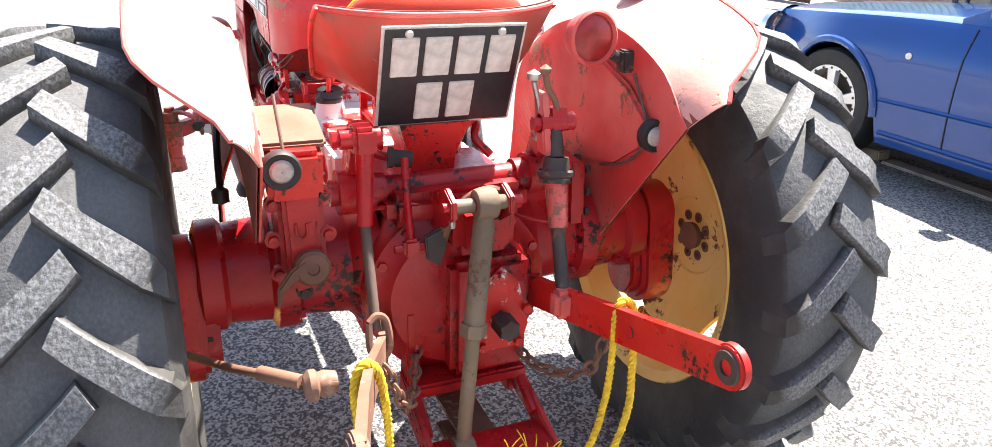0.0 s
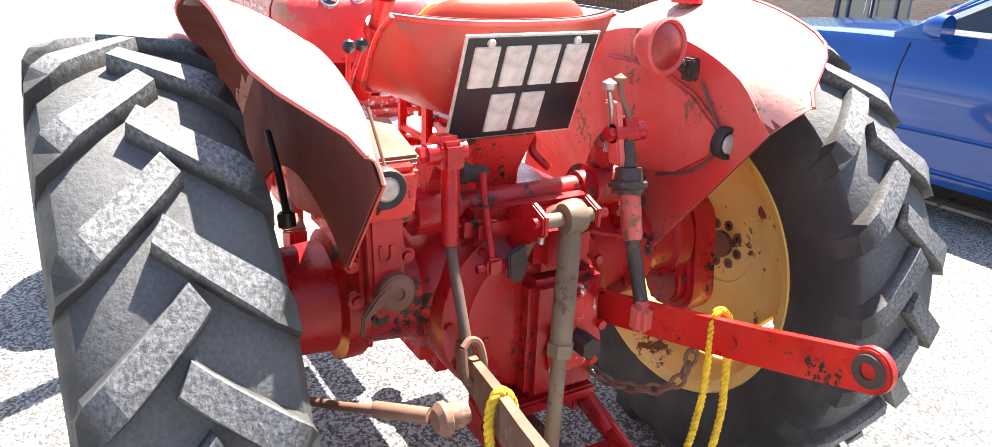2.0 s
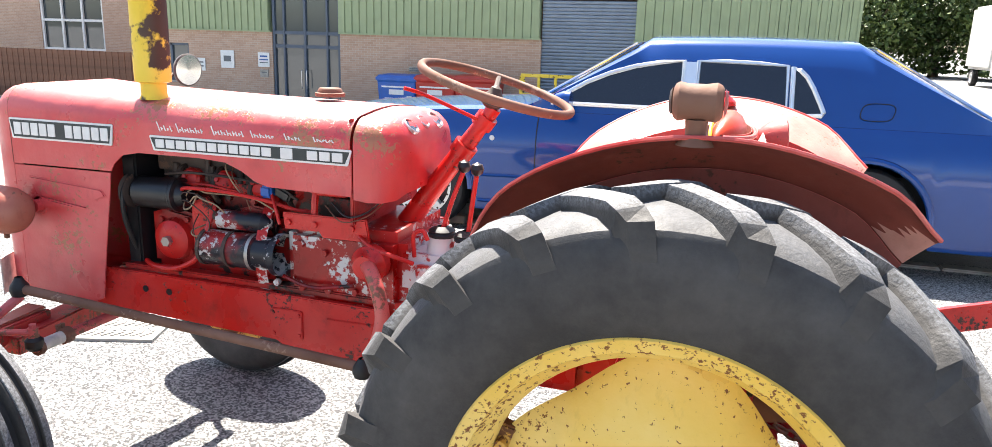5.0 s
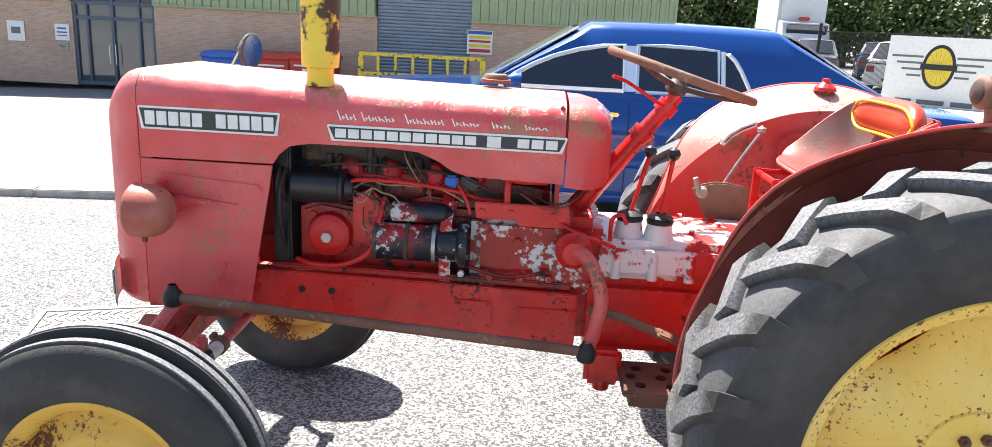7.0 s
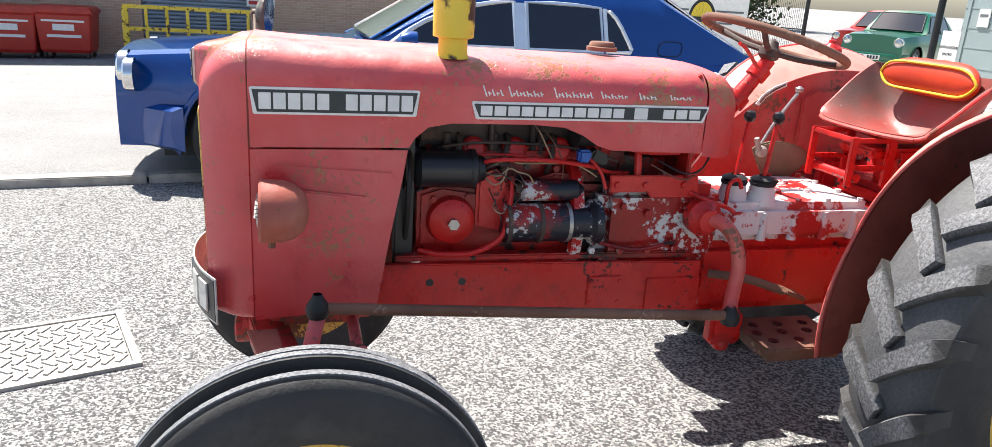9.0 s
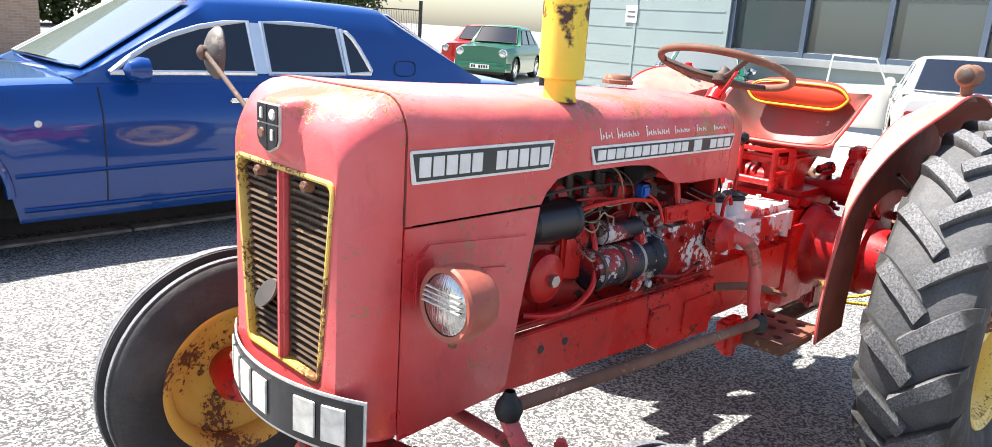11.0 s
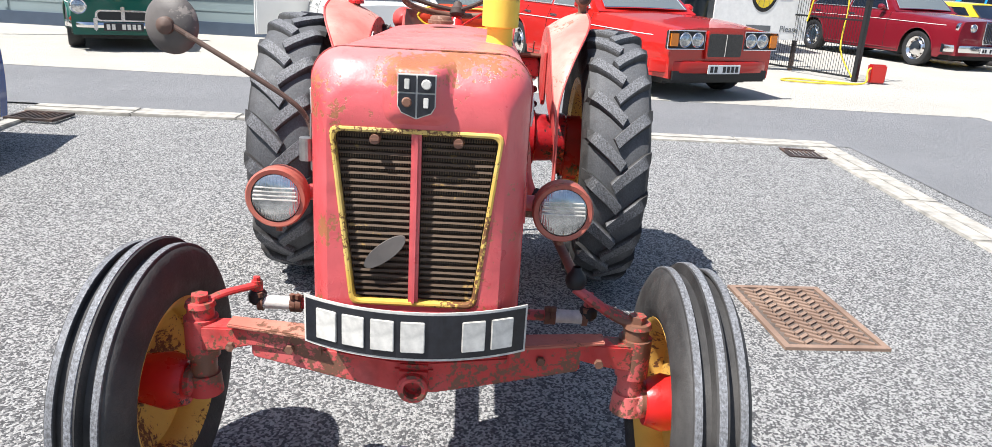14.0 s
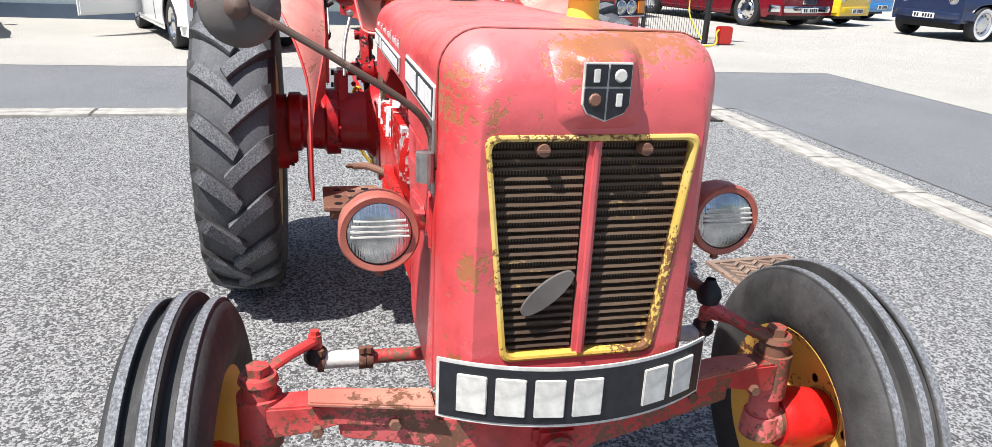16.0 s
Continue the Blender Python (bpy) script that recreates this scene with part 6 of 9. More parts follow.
def steering():
    bm = BM()
    a, b = Vector((0, 0.79, 0.90)), Vector((-0.010, 0.535, 1.240))
    tube(bm, [a, a.lerp(b, 0.6), b], [0.032, 0.026, 0.020], 16, 3, False)
    cyl(bm, a.lerp(b, 0.62), a.lerp(b, 0.70), 0.034, None, 18)
    cyl(bm, a.lerp(b, 0.85), a.lerp(b, 0.93), 0.030, None, 18)
    part("steering_column", bm, RED, tractor, "red steering column", True)
    sw = group_part("steering_wheel", tractor, (0, 0, 0), 0, "thin-rimmed steering wheel with worn grey rim")
    c, nrm = Vector((-0.012, 0.530, 1.292)), Vector((0, -0.30, 1.0)).normalized()
    u, v = frame_of(nrm)
    bm = BM()
    lathe(bm, c, nrm, [(0.012 * math.cos(t), 0.205 + 0.011 * math.sin(t)) for t in (2 * math.pi * k / 12 for k in range(12))], 60, True)
    part("rim", bm, BROWN, sw, "", "all")
    for k in range(3):
        t = radians(90 + 120 * k)
        d = u * math.cos(t) + v * math.sin(t)
        bm = BM()
        tube(bm, [c - nrm * 0.030 + d * 0.02, c - nrm * 0.022 + d * 0.1, c + d * 0.203], 0.0085, 8)
        part("spoke", bm, IRON, sw, "", True)
    bm = BM()
    lathe(bm, c - nrm * 0.055, nrm, [(0, 0.018), (0.01, 0.030), (0.03, 0.030), (0.04, 0.02), (0.055, 0.014), (0.062, 0.001)], 22)
    part("hub", bm, IRON, sw, "", True)
    bm = BM()
    tube(bm, [(-0.02, 0.56, 1.20), (-0.07, 0.62, 1.235), (-0.13, 0.69, 1.275), (-0.16, 0.73, 1.29)], 0.005, 8)
    part("throttle_lever", bm, RED, tractor, "thin red hand throttle lever", True)


def seat():
    # seat: pressed bucket pan
    st = group_part("seat", tractor, (0, 0, 0), 0, "pressed steel bucket seat with orange-red back pad")
    bm = BM()
    rings = []
    for k in range(19):
        q = k / 18
        row = []
        for j in range(21):
            p = -1 + 2 * j / 20
            wdt = 0.222 + 0.022 * smoothstep(0.0, 0.6, q) - 0.02 * (1 - smoothstep(0.0, 0.12, q))
            back = smoothstep(0.62, 1.0, q)
            y = 0.205 - 0.255 * min(1.0, q / 0.8) - 0.055 * back + 0.07 * back * abs(p) ** 2.4 - 0.03 * (1 - smoothstep(0, 0.2, q)) * abs(p) ** 4
            rim = 1.035 + 0.17 * smoothstep(0.0, 0.85, q) ** 0.9
            low = 1.030 - 0.035 * smoothstep(0.0, 0.35, q) + 0.20 * smoothstep(0.66, 1.0, q)
            row.append((p * wdt, y, low + (rim - low) * abs(p) ** 3.0))
        rings.append(row)
    loft(bm, rings, False)
    solid(bm, 0.005)
    part("pan", bm, PAN, st, "worn red seat pan", True)
    bm = BM()
    loft(bm, [[(x * 0.985, y + 0.008 * smoothstep(0.6, 0.9, k / 18), z + 0.007) for x, y, z in row] for k, row in enumerate(rings)], False)
    solid(bm, 0.002)
    part("pan_inside", bm, PAN_IN, st, "brown scuffed inside of the pan", True)
    bm = BM()
    tube(bm, [(p[0], p[1], p[2]) for p in [r[0] for r in rings[:-1]] + rings[-1] + [r[-1] for r in rings[-2::-1]]] + [rings[0][k] for k in range(20, -1, -1)], 0.006, 8, 1, False)
    part("rolled_edge", bm, FENDER, st, "", True)
    bm = BM()
    rows = []
    for k in range(17):
        p = -1 + 2 * k / 16
        e = (1 - abs(p) ** 5)
        cx, cyv = p * 0.190, -0.070 + 0.035 * abs(p) ** 2.6
        ring = []
        for i in range(14):
            t = 2 * math.pi * i / 14
            ring.append((cx, cyv + 0.020 + (0.034 * e + 0.004) * math.cos(t), 1.185 + (0.052 * e + 0.004) * math.sin(t)))
        rows.append(ring)
    loft(bm, rows, True, (True, True))
    part("back_pad", bm, SEATRED, st, "orange-red vinyl back pad", "all")
    bm = BM()
    line = []
    for k in range(41):
        t = 2 * math.pi * k / 40
        p = math.cos(t)
        e = (1 - abs(p) ** 5)
        line.append((p * 0.186, -0.070 + 0.035 * abs(p) ** 2.6 + 0.020 + 0.026 * e + 0.006, 1.185 + (0.040 * (1 - abs(p) ** 8) + 0.001) * (1 if math.sin(t) >= 0 else -1)))
    tube(bm, line, 0.0042, 8, 1, False)
    part("piping", bm, PIPING, st, "yellow piping", True)
    bm = BM()
    box(bm, (0, 0.08, 0.968), (0.16, 0.22, 0.03), None, 0.008)
    loft(bm, [[(-0.02 + sx * w, 0.02 + sy * d, z) for sx, sy in ((-1, -1), (1, -1), (1, 1), (-1, 1))] for z, w, d in ((0.84, 0.045, 0.06), (0.90, 0.05, 0.06), (0.975, 0.075, 0.08))], True, (True, True))
    part("seat_pillar", bm, RED, st, "red seat support", True)
    bars = []
    for x in (-0.09, 0.09):
        bars += [((x, 0.27, 0.945), (0.016, 0.02, 0.15)), ((x, 0.14, 0.945), (0.016, 0.03, 0.15))]
        bars += [((x, 0.205, z), (0.014, 0.13, 0.014)) for z in (1.01, 0.93)]
    bars += [((0, 0.272, 1.01), (0.19, 0.014, 0.014))]
    for c, size in bars:
        bm = BM()
        box(bm, c, size, None, 0.003)
        part("bracket_bar", bm, RED, st)
    bm = BM()
    cyl(bm, (-0.10, 0.25, 0.90), (0.10, 0.25, 0.90), 0.014, None, 12)
    part("cross_tube", bm, RED, st, "", True)
    # tool box on the left
    bm = BM()
    box(bm, (-0.328, -0.17, 0.958), (0.095, 0.13, 0.095), Matrix.Rotation(radians(12), 4, "X"), 0.01)
    part("tool_box", bm, RED, tractor, "small red tool box", True)
    bm = BM()
    box(bm, (-0.328, -0.15, 1.016), (0.115, 0.14, 0.016), Matrix.Rotation(radians(16), 4, "X"), 0.005)
    part("box_lid", bm, BROWN, tractor, "rusty open lid")


steering()
at_rear(seat)


def engine_details():
    # top of the clutch housing between engine and bulkhead
    bm = BM()
    loft(bm, [[(hw * u, y, 0.93 + (zt - 0.93) * v) for u, v in ((-1, -0.6), (-1, 0.5), (-0.7, 0.9), (0, 1.0), (0.7, 0.9), (1, 0.5), (1, -0.6))] for y, hw, zt in ((0.87, 0.10, 1.0), (0.93, 0.11, 1.02), (1.01, 0.11, 1.03))], True, (True, True))
    part("clutch_housing", bm, GREASE, tractor, "greasy red clutch housing", True)
    # bolts, unions and brackets on the left of the engine
    for y, z in ((1.10, 0.86), (1.02, 0.86), (0.95, 0.84), (1.10, 0.74), (1.02, 0.735), (0.94, 0.735), (0.86, 0.74), (0.80, 0.80), (0.80, 0.87)):
        bm = BM()
        nut(bm, (-0.186, y, z), (-1, 0, 0), 0.010, 0.012)
        part("bolt", bm, ENGINE, tractor)
    for y, z in ((1.50, 0.77), (1.42, 0.78), (1.52, 0.87), (1.43, 0.875), (1.36, 0.93), (1.28, 0.955), (1.20, 0.95)):
        bm = BM()
        nut(bm, (-0.132, y, z), (-1, 0, 0), 0.009, 0.014)
        part("bolt", bm, GREASE, tractor)
    bm = BM()
    slab(bm, [(1.56, 0.74), (1.56, 0.885), (1.50, 0.905), (1.40, 0.89), (1.37, 0.80), (1.40, 0.74)], "x", -0.122, 0.03, 0.01)
    part("timing_case", bm, GREASE, tractor, "greasy red timing case", True)
    for y in (1.335, 1.25, 1.175):
        bm = BM()
        lathe(bm, (-0.175, y, 0.815), (0, 1, 0), [(-0.006, 0.0505), (-0.005, 0.0535), (0.005, 0.0535), (0.006, 0.0505)], 28)
        part("starter_band", bm, STEEL if y < 1.2 else IRON, tractor, "", True)
    bm = BM()
    slab(bm, [(1.33, 0.86), (1.13, 0.86), (1.12, 0.93), (1.20, 0.94), (1.33, 0.90)], "x", -0.138, 0.02, 0.006)
    part("engine_bracket", bm, GREASE, tractor)
    for pts, r, mat in (
        ([(-0.135, 1.50, 1.005), (-0.155, 1.40, 1.02), (-0.150, 1.25, 1.015), (-0.15, 1.12, 1.00), (-0.17, 1.04, 0.975)], 0.004, IRON),
        ([(-0.14, 1.45, 0.985), (-0.16, 1.33, 0.99), (-0.15, 1.22, 0.975)], 0.0035, RED),
        ([(-0.15, 1.14, 1.00), (-0.19, 1.10, 0.96), (-0.20, 1.08, 0.91)], 0.0045, RED),
        ([(-0.15, 1.38, 0.90), (-0.19, 1.37, 0.87), (-0.20, 1.355, 0.83)], 0.0016, IRON),
        ([(-0.15, 1.36, 0.92), (-0.18, 1.33, 0.935), (-0.185, 1.305, 0.925), (-0.17, 1.29, 0.905)], 0.0018, IRON),
        ([(-0.19, 1.08, 0.76), (-0.21, 0.98, 0.745), (-0.20, 0.86, 0.76)], 0.006, GREASE),
        ([(-0.20, 0.84, 0.90), (-0.225, 0.79, 0.88), (-0.215, 0.73, 0.86), (-0.19, 0.69, 0.84)], 0.006, RED),
    ):
        bm = BM()
        tube(bm, pts, r, 8)
        part("engine_pipe", bm, mat, tractor, "", True)
    # red manifold ports under the rocker cover
    bm = BM()
    box(bm, (-0.108, 1.26, 0.985), (0.03, 0.52, 0.035), None, 0.01)
    mf = part("manifold", bm, GREASE, tractor, "greasy red manifold with four ports", True)
    for y in (1.08, 1.19, 1.31, 1.42):
        bm = BM()
        lathe(bm, (-0.105, y, 0.992), (-1, 0, 0.25), [(0.0, 0.034), (0.022, 0.032), (0.030, 0.024), (0.032, 0.001)], 18)
        nut(bm, (-0.132, y + 0.012, 1.002), (-1, 0, 0.25), 0.007, 0.010)
        part("port", bm, RED, mf, "", True)
        bm = BM()
        cyl(bm, (-0.112, y - 0.05, 0.985), (-0.108, y - 0.05, 1.062), 0.010, 0.008, 12)
        nut(bm, (-0.109, y - 0.05, 1.062), (0, 0, 1), 0.012, 0.012)
        part("stud", bm, IRON, mf, "", True)
    # looms of thin tan wire from the dynamo
    for pts in ([(-0.175, 1.40, 0.955), (-0.195, 1.375, 0.975), (-0.20, 1.345, 0.985), (-0.195, 1.315, 0.976), (-0.19, 1.25, 0.975), (-0.19, 1.174, 0.973), (-0.185, 1.13, 0.955), (-0.18, 1.10, 0.937)],
                [(-0.175, 1.40, 0.95), (-0.20, 1.37, 0.945), (-0.205, 1.345, 0.965), (-0.20, 1.32, 0.955), (-0.195, 1.29, 0.945), (-0.18, 1.27, 0.92)],
                [(-0.175, 1.405, 0.945), (-0.205, 1.385, 0.925), (-0.205, 1.36, 0.935), (-0.195, 1.345, 0.97)],
                [(-0.15, 1.36, 0.87), (-0.19, 1.375, 0.86), (-0.20, 1.36, 0.848), (-0.185, 1.335, 0.85)],
                [(-0.13, 1.27, 1.07), (-0.175, 1.262, 1.05), (-0.178, 1.24, 1.01), (-0.17, 1.221, 0.979)]):
        bm = BM()
        tube(bm, pts, 0.0022, 6)
        part("wire", bm, TANWIRE, tractor, "thin tan wire", True)
    bm = BM()
    box(bm, (-0.165, 1.136, 0.990), (0.03, 0.035, 0.034), None, 0.006)
    part("sender_cap", bm, BINBLUE, tractor, "small blue plastic cap", True)
    bm = BM()
    box(bm, (-0.15, 1.09, 0.985), (0.04, 0.05, 0.03), Matrix.Rotation(radians(25), 4, "X"), 0.006)
    part("terminal_block", bm, BLACK, tractor, "", True)
    # lower red casting behind the starter and the pump bracket
    bm = BM()
    slab(bm, [(1.41, 0.80), (1.41, 0.93), (1.36, 0.95), (1.31, 0.90), (1.33, 0.78)], "x", -0.135, 0.03, 0.008)
    part("pump_bracket", bm, RED, tractor, "", True)
    for y, z in ((1.292, 0.904), (1.29, 0.83), (1.30, 0.80)):
        bm = BM()
        cyl(bm, (-0.165, y + 0.022, z), (-0.165, y + 0.002, z), 0.012, 0.016, 12)
        part("terminal", bm, IRON, tractor, "", True)
    # splash edge along the top of the side frame
    bm = BM()
    slab(bm, [(1.62, 0.722), (0.80, 0.712), (0.80, 0.730), (1.62, 0.738)], "x", -0.175, 0.04, 0.004)
    part("sump_flange", bm, GREASE, tractor)
    # small studs on the gearbox cover and the floor beside it
    for x in (-0.15, -0.05, 0.06, 0.15):
        for y in (0.25, 0.36, 0.46, 0.72):
            bm = BM()
            nut(bm, (x, y, 0.855), (0, 0, 1), 0.009, 0.010)
            part("bolt", bm, GEARBOX, tractor)
    # breather loop by the gear levers
    bm = BM()
    tube(bm, [(-0.16, 0.70, 0.85), (-0.165, 0.70, 0.91), (-0.165, 0.675, 0.925), (-0.165, 0.66, 0.90)], 0.006, 8)
    part("breather", bm, RED, tractor, "", True)


engine_details()


# ---- rear axle, lift and linkage ----
def rear_end():
    for s in (-1, 1):
        bm = BM()
        lathe(bm, (s * 0.15, 0.02, 0.672), (s, 0, 0), [(0, 0.15), (0.03, 0.145), (0.06, 0.118), (0.16, 0.108), (0.17, 0.130), (0.21, 0.130), (0.22, 0.110), (0.30, 0.104), (0.31, 0.116), (0.35, 0.116), (0.36, 0.09)], 36)
        th = part("axle_trumpet", bm, REAR_RED, tractor, "red cast axle housing", True)
        for k in range(10):
            t = 2 * math.pi * k / 10
            bm = BM()
            nut(bm, (s * 0.32, 0.02 + 0.119 * math.cos(t), 0.672 + 0.119 * math.sin(t)), (-s, 0, 0), 0.010, 0.012)
            part("bolt", bm, REAR_RED, th)
        bm = BM()
        o = []
        for k in range(20):
            t = math.pi * k / 19
            o.append((0.075 * math.cos(t) - 0.01, 0.70 + 0.075 * math.sin(t)))
        for k in range(20):
            t = math.pi + math.pi * k / 19
            o.append((0.075 * math.cos(t) - 0.03, 0.545 + 0.075 * math.sin(t)))
        slab(bm, o, "x", s * 0.545, 0.09, 0.012)
        slab(bm, [(u * 0.8, 0.62 + (v - 0.62) * 0.85) for u, v in o], "x", s * 0.49, 0.03, 0.006)
        part("drop_casing", bm, REAR_RED, tractor, "red oval final-drive casing", True)
    bm = BM()
    lathe(bm, (0, -0.13, 0.64), (0, -1, 0), [(-0.1, 0.20), (0.0, 0.20), (0.02, 0.195), (0.03, 0.17), (0.05, 0.155), (0.055, 0.001)], 44)
    part("rear_cover", bm, REAR_RED, tractor, "round red rear transmission cover", True)
    for k in range(14):
        t = 2 * math.pi * k / 14
        bm = BM()
        nut(bm, (0.182 * math.cos(t), -0.15, 0.64 + 0.182 * math.sin(t)), (0, -1, 0), 0.010, 0.012)
        part("bolt", bm, REAR_RED, tractor)
    bm = BM()
    box(bm, (0.045, -0.18, 0.60), (0.17, 0.09, 0.26), None, 0.015)
    part("drive_housing", bm, REAR_RED, tractor, "", True)
    bm = BM()
    slab(bm, [(0.005, 0.53), (0.11, 0.53), (0.125, 0.58), (0.10, 0.68), (0.06, 0.72), (0.02, 0.68), (-0.005, 0.58)], "y", -0.232, 0.012, 0.004)
    for x, z in ((0.02, 0.545), (0.10, 0.545), (0.115, 0.62), (0.06, 0.70), (0.005, 0.62)):
        nut(bm, (x, -0.238, z), (0, -1, 0), 0.010, 0.012)
    part("shaft_guard", bm, ENGINE, tractor, "worn drive-shaft flange, red over bare metal", True)
    bm = BM()
    star = [(0.06 + (0.024 if k % 2 else 0.019) * math.cos(math.pi * k / 6), 0.60 + (0.024 if k % 2 else 0.019) * math.sin(math.pi * k / 6)) for k in range(12)]
    loft(bm, [[(x, y, z) for x, z in star] for y in (-0.22, -0.29)], True, (True, True))
    part("drive_shaft", bm, IRON, tractor, "short dark splined drive shaft", True)
    # lift cover and cross shaft
    bm = BM()
    box(bm, (0, -0.02, 0.83), (0.30, 0.30, 0.07), None, 0.02)
    box(bm, (0.03, -0.17, 0.80), (0.13, 0.12, 0.11), None, 0.02)
    part("lift_cover", bm, REAR_RED, tractor, "red hydraulic lift cover", True)
    bm = BM()
    cyl(bm, (-0.25, -0.095, 0.862), (0.27, -0.095, 0.862), 0.026, None, 20)
    for x in (-0.16, 0.155):
        lathe(bm, (x, -0.095, 0.862), (1, 0, 0), [(-0.02, 0.027), (-0.018, 0.034), (0.018, 0.034), (0.02, 0.027)], 20)
    part("cross_shaft", bm, REAR_RED, tractor, "", True)
    bm = BM()
    for x in (-0.045, 0.07):
        slab(bm, [(-0.28, 0.885), (-0.24, 0.90), (-0.14, 0.86), (-0.14, 0.79), (-0.20, 0.80), (-0.28, 0.85)], "x", x - 0.012, 0.012, 0.003)
    cyl(bm, (-0.075, -0.262, 0.870), (0.085, -0.262, 0.870), 0.010, None, 14)
    part("top_link_bracket", bm, REAR_RED, tractor, "", True)
    for s in (-1, 1):
        x = s * 0.20
        bm = BM()
        loft(bm, [[(x + sx * 0.016, y + sy * h * 0.3, z + sy * h) for sx, sy in ((-1, -1), (1, -1), (1, 1), (-1, 1))] for y, z, h in ((-0.07, 0.85, 0.040), (-0.095, 0.92, 0.033), (-0.15, 0.99, 0.026), (-0.185, 1.0, 0.020))], True, (True, True))
        cyl(bm, (x - 0.035, -0.095, 0.862), (x + 0.035, -0.095, 0.862), 0.045, None, 20)
        cyl(bm, (x - 0.040, -0.17, 0.99), (x + 0.035, -0.17, 0.99), 0.019, None, 16)
        nut(bm, (x - 0.040, -0.17, 0.99), (-1, 0, 0), 0.015, 0.014)
        part("lift_arm", bm, REAR_RED, tractor, "red hydraulic lift arm", True)
    # lift rods
    bm = BM()
    cyl(bm, (-0.196, -0.178, 0.965), (-0.205, -0.20, 0.83), 0.017, 0.015, 16)
    box(bm, (-0.196, -0.178, 0.985), (0.044, 0.036, 0.055), None, 0.008)
    lr = part("lift_rod", bm, REAR_RED, tractor, "lift rod, red above and bare steel below", True)
    bm = BM()
    cyl(bm, (-0.205, -0.20, 0.83), (-0.214, -0.295, 0.66), 0.010, None, 12)
    part("rod", bm, DARKRUST, lr, "dark rusty rod", True)
    bm = BM()
    tube(bm, [(-0.228, -0.30, 0.68), (-0.230, -0.315, 0.635), (-0.212, -0.32, 0.615), (-0.194, -0.315, 0.635), (-0.196, -0.30, 0.68), (-0.212, -0.295, 0.69), (-0.228, -0.30, 0.68)], 0.007, 8)
    part("shackle", bm, BROWN, lr, "", True)
    bm = BM()
    cyl(bm, (0.186, -0.203, 0.89), (0.180, -0.240, 0.79), 0.024, 0.019, 18)
    rr = part("lift_rod", bm, FENDER, tractor, "adjustable lift rod, worn red", True)
    bm = BM()
    box(bm, (0.167, -0.307, 0.655), (0.05, 0.04, 0.06), None, 0.01)
    part("rod_end", bm, FENDER, rr, "", True)
    bm = BM()
    cyl(bm, (0.185, -0.225, 0.80), (0.168, -0.305, 0.655), 0.015, 0.014, 14)
    part("rod", bm, IRON, rr, "dark bare rod", True)
    bm = BM()
    cyl(bm, (0.185, -0.205, 0.875), (0.189, -0.195, 0.925), 0.033, 0.026, 18)
    lathe(bm, (0.186, -0.203, 0.885), (0.05, 0.2, 1), [(0, 0.034), (0.004, 0.039), (0.012, 0.039), (0.016, 0.034)], 18)
    cyl(bm, (0.189, -0.195, 0.925), (0.193, -0.175, 0.985), 0.018, 0.013, 14)
    part("levelling_box", bm, IRON, rr, "greasy levelling box", True)
    bm = BM()
    tube(bm, [(0.193, -0.175, 0.98), (0.196, -0.175, 1.01), (0.192, -0.17, 1.035), (0.176, -0.17, 1.06), (0.168, -0.17, 1.09)], 0.0065, 10)
    lathe(bm, (0.168, -0.17, 1.085), (0, 0, 1), [(0, 0.004), (0.006, 0.011), (0.014, 0.012), (0.022, 0.001)], 14)
    part("crank_handle", bm, BROWN, rr, "bent crank handle", True)
    bm = BM()
    slab(bm, [(-0.20, 0.93), (-0.165, 0.93), (-0.135, 1.05), (-0.17, 1.05)], "x", 0.17, 0.02, 0.004)
    part("quadrant_lever", bm, FENDER, rr, "", True)
    # lower links
    def link(pts, mat, label):
        m = BM()
        rings = []
        for (x, y, z), h in pts:
            rings.append([(x + sx * 0.008, y, z + sz * h) for sx, sz in ((-1, -1), (1, -1), (1, 1), (-1, 1))])
        loft(m, rings, True, (True, True))
        x, y, z = pts[-1][0]
        n = 12
        slab(m, [(y + 0.012 + 0.036 * math.cos(t), z + 0.036 * math.sin(t)) for t in (2 * math.pi * k / 24 for k in range(24))], "x", x, 0.017, 0.003)
        ob = part("lower_link", m, mat, tractor, label, True)
        m = BM()
        lathe(m, (x - 0.013, y + 0.012, z), (1, 0, 0), [(0, 0.013), (0, 0.026), (0.005, 0.028), (0.021, 0.028), (0.026, 0.026), (0.026, 0.013)], 24, True)
        part("ball_end", m, IRON, ob, "worn steel ball end", True)
        return ob

    rl = link([((0.15, -0.02, 0.60), 0.034), ((0.158, -0.18, 0.626), 0.034), ((0.180, -0.33, 0.655), 0.034), ((0.207, -0.55, 0.702), 0.035), ((0.208, -0.765, 0.765), 0.034)], RED, "long flat red lower link arm")
    ll = link([((-0.12, -0.02, 0.545), 0.034), ((-0.172, -0.2, 0.585), 0.034), ((-0.214, -0.33, 0.628), 0.034), ((-0.272, -0.49, 0.688), 0.035), ((-0.312, -0.62, 0.722), 0.035), ((-0.350, -0.765, 0.757), 0.034)], BROWN, "long flat lower link arm, red paint worn to rust")
    for p in ((0.186, -0.305, 0.652), (0.222, -0.505, 0.690), (0.214, -0.40, 0.668)):
        bm = BM()
        lathe(bm, p, (1, 0, 0), [(-0.03, 0.012), (-0.006, 0.012), (-0.006, 0.019), (0.006, 0.019), (0.008, 0.001)], 16)
        part("link_bolt", bm, IRON, rl, "", True)
    # stabiliser bar reaching out to the left link
    bm = BM()
